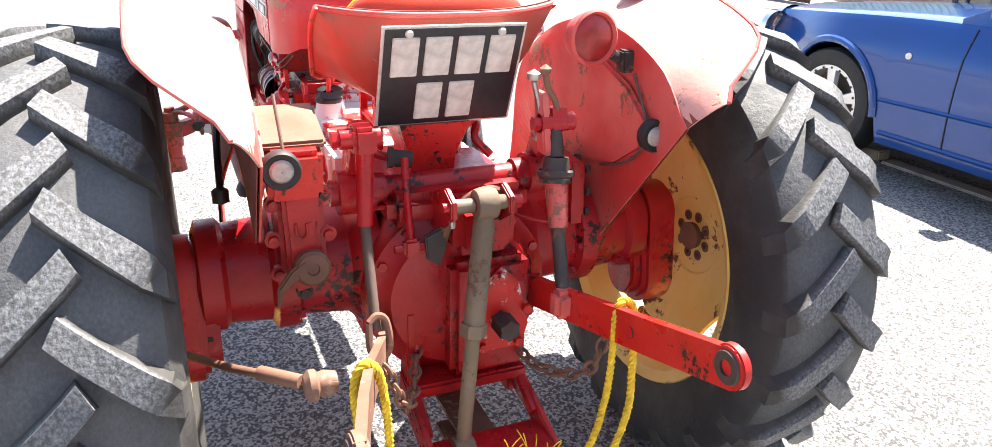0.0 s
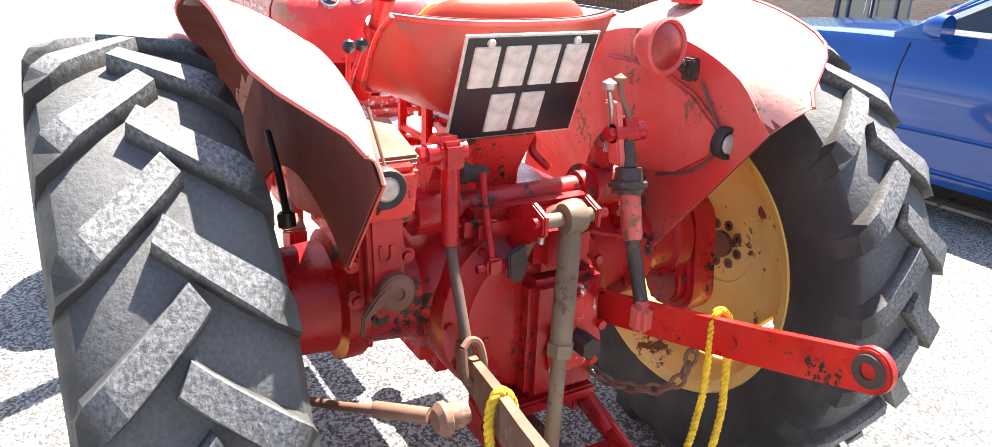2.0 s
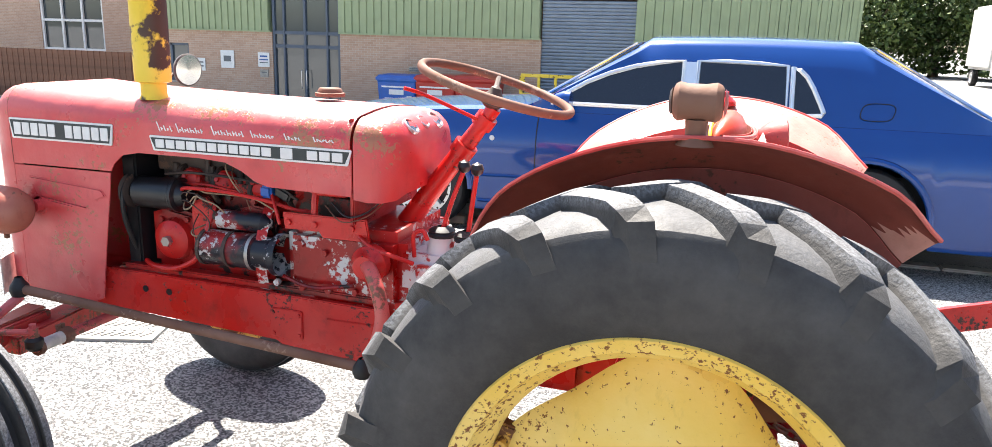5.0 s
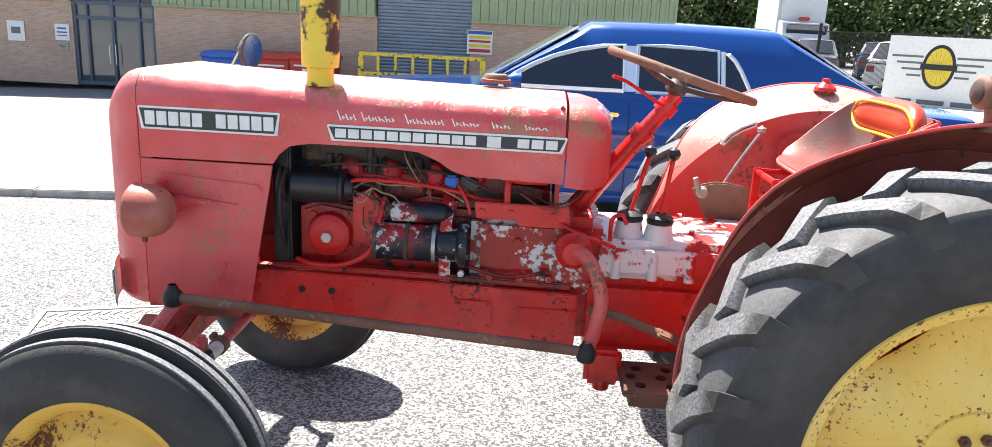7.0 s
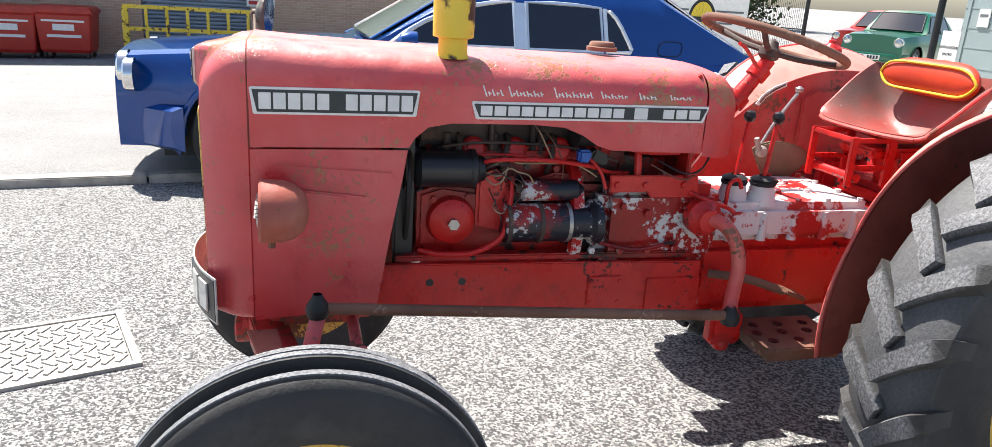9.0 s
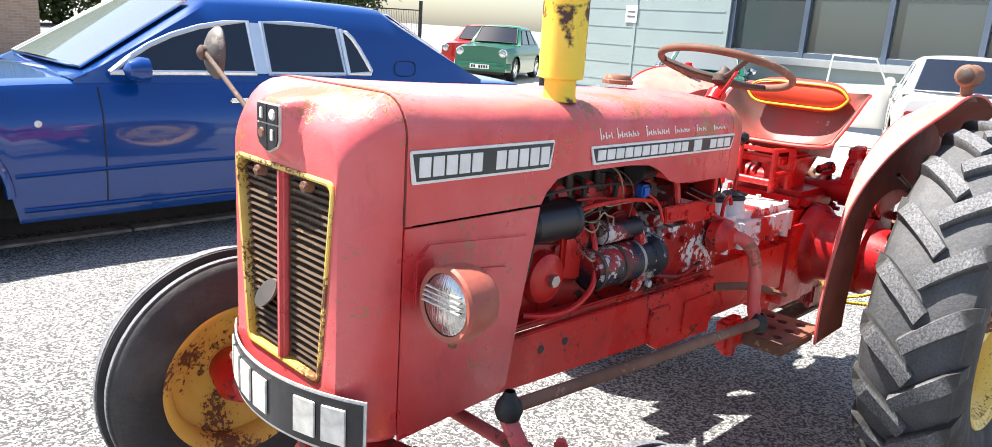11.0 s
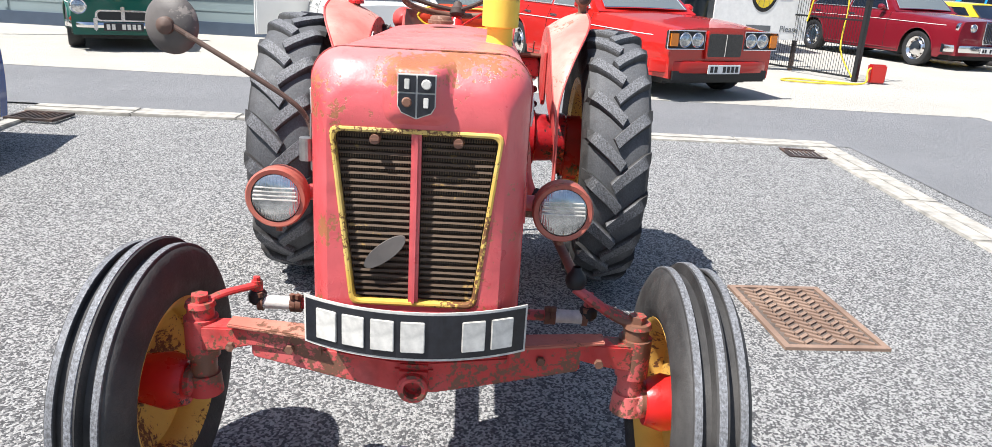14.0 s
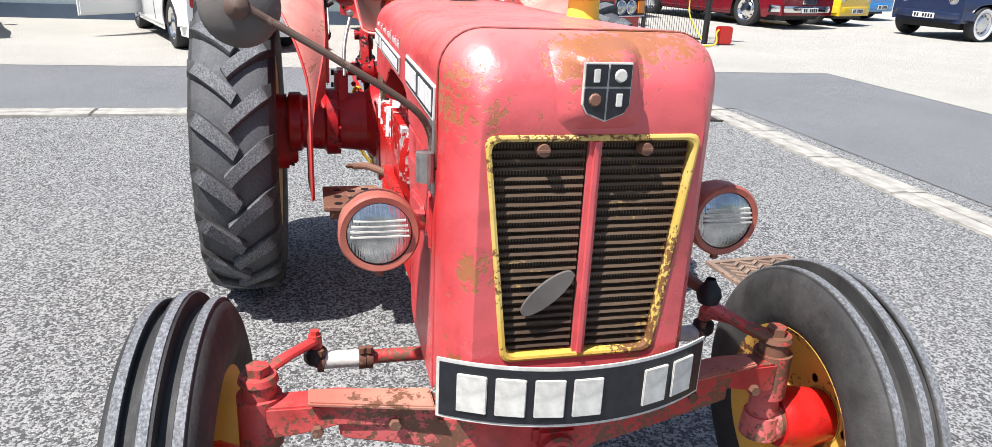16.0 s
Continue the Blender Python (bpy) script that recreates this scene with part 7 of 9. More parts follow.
    tube(bm, [(-0.56, -0.20, 0.635), (-0.47, -0.36, 0.675), (-0.355, -0.492, 0.700)], 0.0072, 12, 3, False)
    sb = part("stabiliser_bar", bm, BROWN, tractor, "brown stabiliser bar", True)
    bm = BM()
    lathe(bm, (-0.375, -0.492, 0.700), (1, 0, 0), [(0, 0.001), (0, 0.016), (0.008, 0.025), (0.018, 0.025), (0.022, 0.019), (0.032, 0.021), (0.05, 0.016)], 20)
    tube(bm, [(-0.43, -0.405, 0.685), (-0.375, -0.475, 0.698)], 0.012, 12)
    part("pin_end", bm, BROWN, sb, "", True)
    # top link hanging down
    tl = group_part("top_link", tractor, (0, 0, 0), 0, "brown top link hanging from its pin")
    bm = BM()
    lathe(bm, (0.03, -0.262, 0.870), (-1, 0, 0), [(0.0, 0.010), (0.0, 0.028), (0.01, 0.031), (0.03, 0.031), (0.04, 0.028), (0.04, 0.010)], 22, True)
    for x0, x1 in ((-0.062, -0.014), (0.035, 0.066)):
        cyl(bm, (x0, -0.262, 0.870), (x1, -0.262, 0.870), 0.015, 0.013, 14)
    cyl(bm, (0.008, -0.263, 0.85), (0.006, -0.266, 0.815), 0.018, 0.022, 16)
    part("upper_eye", bm, DUSTBROWN, tl, "", True)
    bm = BM()
    cyl(bm, (0.006, -0.266, 0.815), (-0.022, -0.298, 0.635), 0.021, None, 22)
    part("barrel", bm, DUSTBROWN, tl, "", True)
    bm = BM()
    cyl(bm, (-0.022, -0.298, 0.640), (-0.025, -0.301, 0.615), 0.026, None, 6)
    cyl(bm, (-0.025, -0.301, 0.615), (-0.055, -0.335, 0.40), 0.015, None, 14)
    lathe(bm, (-0.075, -0.338, 0.375), (1, 0, 0), [(0.0, 0.012), (0.0, 0.030), (0.01, 0.034), (0.03, 0.034), (0.04, 0.030), (0.04, 0.012)], 20, True)
    part("threaded_rod", bm, DUSTBROWN, tl, "", True)
    bm = BM()
    cyl(bm, (-0.055, -0.262, 0.870), (-0.055, -0.262, 0.83), 0.006, None, 8)
    part("linch_pin", bm, STEEL, tl)
    # hitch frame
    bm = BM()
    for s in (-1, 1):
        tube(bm, [(s * 0.10 + 0.0, -0.16, 0.56), (s * 0.115, -0.20, 0.46), (s * 0.12, -0.30, 0.40)], 0.014, 10)
        box(bm, (s * 0.115, -0.16, 0.50), (0.022, 0.05, 0.24), None, 0.005)
        slab(bm, [(-0.15, 0.47), (-0.15, 0.40), (-0.42, 0.34), (-0.42, 0.38)], "x", s * 0.125, 0.014, 0.003)
    box(bm, (0, -0.19, 0.455), (0.26, 0.08, 0.03), None, 0.006)
    box(bm, (0, -0.36, 0.375), (0.26, 0.12, 0.025), None, 0.005)
    box(bm, (0, -0.14, 0.425), (0.23, 0.05, 0.05), None, 0.006)
    part("hitch_frame", bm, REAR_RED, tractor, "red pick-up hitch frame", True)
    bm = BM()
    for z in (0.36, 0.285):
        slab(bm, [(-0.04, -0.12), (0.04, -0.12), (0.035, -0.66), (0.02, -0.70), (-0.02, -0.70), (-0.035, -0.66)], "z", z, 0.016, 0.003)
    box(bm, (0, -0.45, 0.322), (0.06, 0.05, 0.06), None, 0.004)
    db = part("drawbar", bm, BROWN, tractor, "brown two-plate drawbar with pin holes")
    for z in (0.369, 0.294):
        bm = BM()
        cyl(bm, (0, -0.655, z), (0, -0.655, z + 0.0015), 0.015, None, 16)
        part("hole", bm, BLACK, db)
    # latch and brake plate on the left
    bm = BM()
    slab(bm, [(-0.16, 0.90), (-0.06, 0.92), (0.0, 0.87), (-0.02, 0.74), (-0.10, 0.70), (-0.17, 0.72)], "x", -0.312, 0.085, 0.02)
    part("brake_casing", bm, REAR_RED, tractor, "red brake casing", True)
    bm = BM()
    lathe(bm, (-0.305, -0.175, 0.754), (0, -1, 0.1), [(0, 0.034), (0.025, 0.034), (0.031, 0.028), (0.031, 0.012), (0.027, 0.011), (0.027, 0.001)], 22)
    slab(bm, [(-0.315, 0.782), (-0.345, 0.760), (-0.372, 0.725), (-0.374, 0.69), (-0.367, 0.69), (-0.362, 0.718), (-0.335, 0.738), (-0.31, 0.724)], "y", -0.200, 0.012, 0.004)
    part("latch_lever", bm, BROWN, tractor, "worn latch lever", True)
    bm = BM()
    tube(bm, [(-0.110, -0.14, 0.935), (-0.113, -0.16, 0.88), (-0.117, -0.20, 0.785)], 0.0075, 10)
    box(bm, (-0.118, -0.203, 0.775), (0.030, 0.022, 0.034), None, 0.005)
    cyl(bm, (-0.150, -0.20, 0.772), (-0.085, -0.20, 0.772), 0.008, None, 10)
    part("control_rod", bm, REAR_RED, tractor, "", True)
    bm = BM()
    tube(bm, [(-0.43, 0.12, 0.98), (-0.44, 0.02, 0.93), (-0.445, -0.04, 0.865)], 0.007, 8)
    lathe(bm, (-0.445, -0.03, 0.875), (0, -0.3, -1), [(0, 0.008), (0.006, 0.016), (0.03, 0.016), (0.034, 0.001)], 14)
    part("side_lever", bm, BLACK, tractor, "", True)
    bm = BM()
    slab(bm, [(0.432, 0.932), (0.41, 0.946), (0.37, 0.956), (0.33, 0.956), (0.28, 0.946), (0.24, 0.930), (0.205, 0.905), (0.27, 0.85), (0.32, 0.795), (0.355, 0.80), (0.41, 0.89)], "x", 0.165, 0.014, 0.005)
    qp = part("quadrant_plate", bm, DUSTBROWN, tractor, "bare brown quadrant plate")
    bm = BM()
    lathe(bm, (0.150, 0.405, 0.925), (1, 0, 0), [(-0.012, 0.001), (-0.012, 0.012), (-0.004, 0.018), (0.010, 0.018)], 16)
    cyl(bm, (0.152, 0.415, 0.93), (0.150, 0.43, 0.968), 0.009, 0.008, 12)
    part("pivot", bm, DUSTY_STEEL, qp, "", True)
    for x, y, z, kx, ky, kz in ((0.165, -0.15, 0.95, 0.143, -0.17, 1.079), (0.30, 0.32, 0.9, 0.27, 0.22, 1.10)):
        bm = BM()
        tube(bm, [(x, y, z), ((x + kx) / 2 + 0.01, (y + ky) / 2, (z + kz) / 2), (kx, ky, kz)], 0.006, 8)
        lathe(bm, (kx, ky, kz - 0.006), (0, 0, 1), [(0, 0.004), (0.006, 0.013), (0.018, 0.014), (0.026, 0.001)], 14)
        part("control_lever", bm, STEEL, tractor, "steel control lever", True)


at_rear(rear_end)


def rear_details():
    # raised casting mark and bolts of the brake casing
    bm = BM()
    slab(bm, [(-0.350, 0.90), (-0.325, 0.92), (-0.298, 0.915), (-0.283, 0.89), (-0.288, 0.71), (-0.33, 0.70), (-0.345, 0.73)], "y", -0.165, 0.030, 0.008)
    bc = part("casing_boss", bm, REAR_RED, tractor, "", True)
    bm = BM()
    tube(bm, [(-0.328, -0.182, 0.842), (-0.327, -0.182, 0.820), (-0.318, -0.182, 0.812), (-0.309, -0.182, 0.819), (-0.309, -0.182, 0.840)], 0.003, 6)
    part("casting_mark", bm, REAR_RED, bc)
    for x, z in ((-0.362, 0.87), (-0.366, 0.80), (-0.360, 0.73), (-0.268, 0.88), (-0.264, 0.80), (-0.270, 0.72), (-0.315, 0.685)):
        bm = BM()
        lathe(bm, (x, -0.135, z), (0, -1, 0), [(0, 0.016), (0.012, 0.016), (0.012, 0.010), (0.020, 0.009), (0.021, 0.001)], 12)
        part("bolt", bm, REAR_RED if z > 0.70 else IRON, tractor)
    # flanged pipe ends and hydraulic pipes under the seat
    for pts, r in (([(-0.13, 0.0, 0.94), (-0.150, -0.05, 0.955), (-0.155, -0.06, 0.93), (-0.12, -0.07, 0.915)], 0.009), ([(0.115, 0.08, 0.93), (0.10, 0.02, 0.945), (0.09, 0.0, 0.92), (0.12, -0.02, 0.885)], 0.009), ([(0.09, -0.10, 0.80), (0.17, -0.13, 0.77), (0.27, -0.12, 0.74)], 0.005), ([(-0.17, -0.12, 0.83), (-0.11, -0.155, 0.845), (-0.04, -0.16, 0.825)], 0.005)):
        bm = BM()
        tube(bm, pts, r, 10)
        part("pipe", bm, REAR_RED, tractor, "", True)
    bm = BM()
    cyl(bm, (-0.125, -0.10, 0.925), (-0.085, -0.11, 0.920), 0.017, None, 16)
    cyl(bm, (-0.132, -0.098, 0.926), (-0.122, -0.10, 0.925), 0.021, None, 16)
    part("hose_coupling", bm, IRON, tractor, "dark greasy hose coupling", True)
    # cover over the top link and its clevis
    bm = BM()
    tube(bm, [(-0.055, -0.20, 0.775), (-0.045, -0.225, 0.83), (-0.01, -0.235, 0.875), (0.035, -0.235, 0.885), (0.07, -0.225, 0.86), (0.08, -0.20, 0.79)], 0.010, 10)
    part("top_link_hoop", bm, BROWN, tractor, "", True)
    bm = BM()
    slab(bm, [(-0.095, 0.80), (-0.06, 0.815), (-0.05, 0.77), (-0.065, 0.735), (-0.09, 0.75)], "y", -0.215, 0.012, 0.003)
    part("clevis_plate", bm, IRON, tractor)
    # right-hand side casing with its bolts
    bm = BM()
    slab(bm, [(-0.09, 0.87), (0.06, 0.88), (0.08, 0.72), (-0.02, 0.70), (-0.10, 0.73)], "x", 0.30, 0.05, 0.012)
    part("side_casing", bm, REAR_RED, tractor, "", True)
    for y, z in ((-0.075, 0.85), (-0.085, 0.80), (-0.085, 0.75), (-0.04, 0.72), (-0.03, 0.86)):
        bm = BM()
        nut(bm, (0.326, y, z), (1, 0, 0), 0.011, 0.010)
        part("bolt", bm, IRON, tractor)
    for x, z in ((0.255, 0.855), (0.245, 0.80), (0.25, 0.745)):
        bm = BM()
        nut(bm, (x, -0.105, z), (0, -1, 0), 0.011, 0.012)
        part("bolt", bm, REAR_RED, tractor)
    # wear plates and drain plugs on the rear cover
    for x, z, r in ((-0.155, 0.60, 0.014), (-0.16, 0.55, 0.012), (-0.02, 0.52, 0.013), (-0.13, 0.70, 0.010)):
        bm = BM()
        nut(bm, (x, -0.155, z), (0, -1, 0), r, 0.016)
        part("plug", bm, IRON, tractor)
    # bolts and a wear groove along the right link, holes in the left one
    for s in (-1, 1):
        for k in range(8):
            t = math.pi * (0.15 + 1.7 * k / 7)
            bm = BM()
            nut(bm, (s * 0.500, -0.01 + 0.088 * math.cos(t) * 0.8, 0.63 + 0.14 * math.sin(t)), (-s, 0, 0), 0.009, 0.010)
            part("bolt", bm, IRON, tractor)
    # crease lines pressed into the right fender's inner plate
    for s in (-1, 1):
        bm = BM()
        tube(bm, [(s * 0.352, -0.20, 1.085), (s * 0.350, -0.262, 1.0), (s * 0.350, -0.262, 0.955), (s * 0.350, -0.20, 0.90), (s * 0.350, -0.10, 0.865)], 0.003, 8)
        part("fender_crease", bm, DARKRUST, tractor, "dirt-filled crease of the fender", True)


def fender_label():
    bm = BM()
    slab(bm, [(0.322, 1.046), (0.300, 1.078), (0.262, 1.104), (0.216, 1.124), (0.213, 1.108), (0.254, 1.090), (0.288, 1.066), (0.309, 1.040)], "x", 0.350, 0.003)
    fl = part("label_plate", bm, LETTER, tractor, "small arched pale label with a dark line")
    bm = BM()
    slab(bm, [(0.309, 1.054), (0.292, 1.076), (0.258, 1.099), (0.220, 1.116), (0.219, 1.112), (0.256, 1.094), (0.289, 1.071), (0.305, 1.050)], "x", 0.3475, 0.002)
    part("label_line", bm, BROWN, fl)


at_rear(rear_details)
at_rear(fender_label)


def chain(points, name, label, n):
    """A hanging chain of oval links along a line."""
    line = smooth_path(rear(points), 12)
    d = [0.0]
    for p, q in zip(line, line[1:]):
        d.append(d[-1] + (q - p).length)
    owner = group_part(name, tractor, (0, 0, 0), 0, label)
    bm = BM()
    L = d[-1] / n
    h, w = L * 0.62, 0.0105
    pts = [(h * math.cos(t) * (1 if abs(math.cos(t)) > 0.3 else 1), w * math.sin(t), 0) for t in (2 * math.pi * k / 12 for k in range(12))]
    tube(bm, pts + [pts[0]], 0.0042, 6, 1, False)
    first = None
    for k in range(n):
        s = L * (k + 0.5)
        i = max(j for j in range(len(d)) if d[j] <= s)
        i = min(i, len(line) - 2)
        p = line[i].lerp(line[i + 1], (s - d[i]) / max(1e-6, d[i + 1] - d[i]))
        t = (line[i + 1] - line[i]).normalized()
        a, b = frame_of(t)
        if k % 2:
            a, b = b, -a
        m = Matrix((t, a, b)).transposed().to_4x4()
        m.translation = p
        ob = part("link", bm, BROWN, owner, "", True) if first is None else new("link", first.data)
        first = first or ob
        ob.parent = owner
        ob.matrix_local = m
    return owner


chain([(0.10, -0.17, 0.53), (0.13, -0.28, 0.50), (0.175, -0.40, 0.55), (0.208, -0.42, 0.655)], "check_chain", "rusty check chain to the lower link", 13)
chain([(-0.10, -0.17, 0.53), (-0.14, -0.28, 0.50), (-0.18, -0.36, 0.53), (-0.225, -0.39, 0.645)], "check_chain", "rusty check chain to the lower link", 13)


def mirror():
    m = group_part("mirror", tractor, (0, 0, 0), 0, "round rear-view mirror on a long rusty arm")
    bm = BM()
    tube(bm, [(0.236, 1.935, 1.02), (0.245, 1.945, 1.08), (0.28, 1.955, 1.125), (0.39, 1.962, 1.195), (0.515, 1.968, 1.268)], 0.0058, 10)
    part("arm", bm, DARKRUST, m, "", True)
    bm = BM()
    box(bm, (0.238, 1.93, 1.035), (0.006, 0.045, 0.13), None, 0.003)
    cyl(bm, (0.250, 1.945, 0.995), (0.250, 1.945, 1.045), 0.016, 0.016, 16)
    part("clamp", bm, STEEL, m)
    bm = BM()
    lathe(bm, (0.528, 1.930, 1.268), (0.25, 1, 0.05), [(-0.004, 0.001), (-0.004, 0.058), (0.0, 0.062), (0.010, 0.060), (0.022, 0.048), (0.030, 0.030), (0.033, 0.001)], 32)
    part("shell", bm, MIRRORBACK, m, "grey weathered mirror back", True)
    bm = BM()
    lathe(bm, (0.527, 1.926, 1.268), (-0.25, -1, -0.05), [(0.0, 0.056), (0.001, 0.001)], 32)
    part("glass", bm, CHROME, m)
    bm = BM()
    lathe(bm, (0.528, 1.962, 1.268), (0.1, 1, 0.0), [(0, 0.018), (0.012, 0.018), (0.018, 0.010), (0.02, 0.001)], 14)
    part("ball_clamp", bm, DARKRUST, m, "", True)


mirror()


def rope(points, name, label, r=0.0075):
    """A laid rope of three twisted strands."""
    line = smooth_path(rear(points), 14)
    top = thing(name, (0, 0, 0), label, "rope", "yellow ropes on the linkage")
    for s in range(3):
        pts, a = [], None
        run = 0.0
        for i, p in enumerate(line):
            d = (line[min(i + 1, len(line) - 1)] - line[max(i - 1, 0)]).normalized()
            if a is None:
                a = frame_of(d)[0]
            a = (a - d * a.dot(d)).normalized()
            b = d.cross(a)
            if i:
                run += (p - line[i - 1]).length
            t = run / 0.035 * 2 * math.pi + 2 * math.pi * s / 3
            pts.append(p + (a * math.cos(t) + b * math.sin(t)) * r * 0.55)
        bm = BM()
        tube(bm, pts, r * 0.62, 6, 1, False)
        part("strand", bm, ROPE, top, "", True)
    return top


rope([(0.228, -0.475, 0.60), (0.226, -0.468, 0.70), (0.212, -0.455, 0.725), (0.192, -0.46, 0.70), (0.185, -0.465, 0.55), (0.16, -0.46, 0.42), (0.10, -0.45, 0.33)], "rope", "frayed yellow rope looped over the red lower link")
rope([(0.228, -0.475, 0.60), (0.225, -0.48, 0.50), (0.18, -0.49, 0.40), (0.11, -0.47, 0.34), (0.04, -0.45, 0.33)], "rope", "yellow rope hanging from the lower link")
rope([(-0.300, -0.53, 0.60), (-0.305, -0.522, 0.70), (-0.284, -0.515, 0.735), (-0.262, -0.52, 0.70), (-0.25, -0.51, 0.56), (-0.25, -0.49, 0.42), (-0.10, -0.46, 0.345)], "rope", "yellow rope looped over the worn lower link")
rope([(-0.300, -0.53, 0.60), (-0.31, -0.54, 0.48), (-0.28, -0.52, 0.37), (-0.13, -0.48, 0.335), (-0.03, -0.46, 0.33)], "rope", "yellow rope trailing to the drawbar")


def frayed_knot():
    rng = random.Random(4)
    bm = BM()
    for k in range(150):
        a, e = rng.uniform(0, 6.28), rng.uniform(-0.3, 1.3)
        L = rng.uniform(0.03, 0.11)
        p = Vector((0.02 + rng.uniform(-0.05, 0.05), -0.46 + rng.uniform(-0.03, 0.03), 0.345 + rng.uniform(-0.01, 0.04)))
        d = Vector((math.cos(a) * math.cos(e), math.sin(a) * math.cos(e), math.sin(e)))
        q = p + d * L * 0.6 + Vector((0, 0, rng.uniform(-0.01, 0.01)))
        tube(bm, [p, q, p + d * L + Vector((rng.uniform(-0.01, 0.01), rng.uniform(-0.01, 0.01), -0.012))], 0.0014, 4, 2)
    return single("rope_knot", bm, ROPE, "frayed knot of yellow rope on the drawbar", "rope", False, "", "yellow ropes on the linkage")


at_rear(frayed_knot)


# ---- parked cars ----
def car_wheel(parent, x, y, r, w, side, style, label):
    wh = group_part("wheel", parent, (x, y, r), 0, label)
    bm = BM()
    half = [(w * 0.42, r * 0.66), (w * 0.5, r * 0.74), (w * 0.52, r * 0.85), (w * 0.48, r * 0.95), (w * 0.38, r * 0.99), (0, r)]
    lathe(bm, (0, 0, 0), (1, 0, 0), half + [(-a, b) for a, b in half[-2::-1]], 48)
    part("tyre", bm, CARTYRE, wh, "", True)
    o = side
    bm = BM()
    if style == "spoke":
        lathe(bm, (0, 0, 0), (o, 0, 0), [(w * 0.44, r * 0.66), (w * 0.46, r * 0.68), (w * 0.46, r * 0.62), (w * 0.36, r * 0.60), (-w * 0.3, r * 0.60)], 48)
        part("rim", bm, ALLOY, wh, "", True)
        bm = BM()
        lathe(bm, (0, 0, 0), (o, 0, 0), [(w * 0.05, r * 0.61), (w * 0.02, 0.001)], 32)
        part("brake_disc", bm, IRON, wh, "", True)
        for k in range(5):
            t = 2 * math.pi * k / 5 + math.pi / 2
            d, n = Vector((0, math.cos(t), math.sin(t))), Vector((0, -math.sin(t), math.cos(t)))
            bm = BM()
            loft(bm, [[d * a + n * (s1 * b) + Vector((o * (c + dx), 0, 0)) for s1, dx in ((-1, -0.02), (1, -0.02), (0.75, 0.008), (-0.75, 0.008))] for a, b, c in ((r * 0.12, r * 0.12, w * 0.36), (r * 0.35, r * 0.10, w * 0.38), (r * 0.62, r * 0.13, w * 0.42))], True, (True, True))
            part("spoke", bm, ALLOY, wh, "", True)
        bm = BM()
        lathe(bm, (o * w * 0.3, 0, 0), (o, 0, 0), [(0, r * 0.2), (0.02, r * 0.19), (0.026, r * 0.10), (0.03, r * 0.09), (0.03, 0.001)], 24)
        part("hub", bm, ALLOY, wh, "", True)
        for k in range(5):
            t = 2 * math.pi * (k + 0.5) / 5 + math.pi / 2
            bm = BM()
            nut(bm, (o * (w * 0.3 + 0.02), r * 0.15 * math.cos(t), r * 0.15 * math.sin(t)), (o, 0, 0), 0.010, 0.012)
            part("wheel_nut", bm, IRON, wh)
        for k in range(20):
            t = 2 * math.pi * k / 20
            bm = BM()
            cyl(bm, (o * w * 0.44, r * 0.635 * math.cos(t), r * 0.635 * math.sin(t)), (o * (w * 0.46 + 0.004), r * 0.635 * math.cos(t), r * 0.635 * math.sin(t)), 0.008, None, 8)
            part("rim_bolt", bm, IRON, wh)
    else:
        lathe(bm, (0, 0, 0), (o, 0, 0), [(w * 0.44, r * 0.67), (w * 0.47, r * 0.65), (w * 0.40, r * 0.60), (w * 0.25, r * 0.52), (w * 0.30, r * 0.46), (w * 0.42, r * 0.40), (w * 0.46, r * 0.2), (w * 0.48, 0.001)], 40)
        part("rim", bm, CHROME if style == "chrome" else ALLOY, wh, "", True)
        for k in range(10):
            t = 2 * math.pi * k / 10
            bm = BM()
            box(bm, (o * w * 0.29, r * 0.53 * math.cos(t), r * 0.53 * math.sin(t)), (0.01, 0.05, 0.03), Matrix.Rotation(t, 4, "X"))
            part("rim_slot", bm, IRON, wh)
        if style == "whitewall":
            bm = BM()
            lathe(bm, (0, 0, 0), (o, 0, 0), [(w * 0.475, r * 0.68), (w * 0.535, r * 0.80), (w * 0.53, r * 0.88)], 40)
            part("white_band", bm, WHITE, wh, "", True)
    return wh


ORANGE = plain("orange_lens", (0.75, 0.22, 0.02), 0.25, 0.0, 0.1, 20, 0.0)


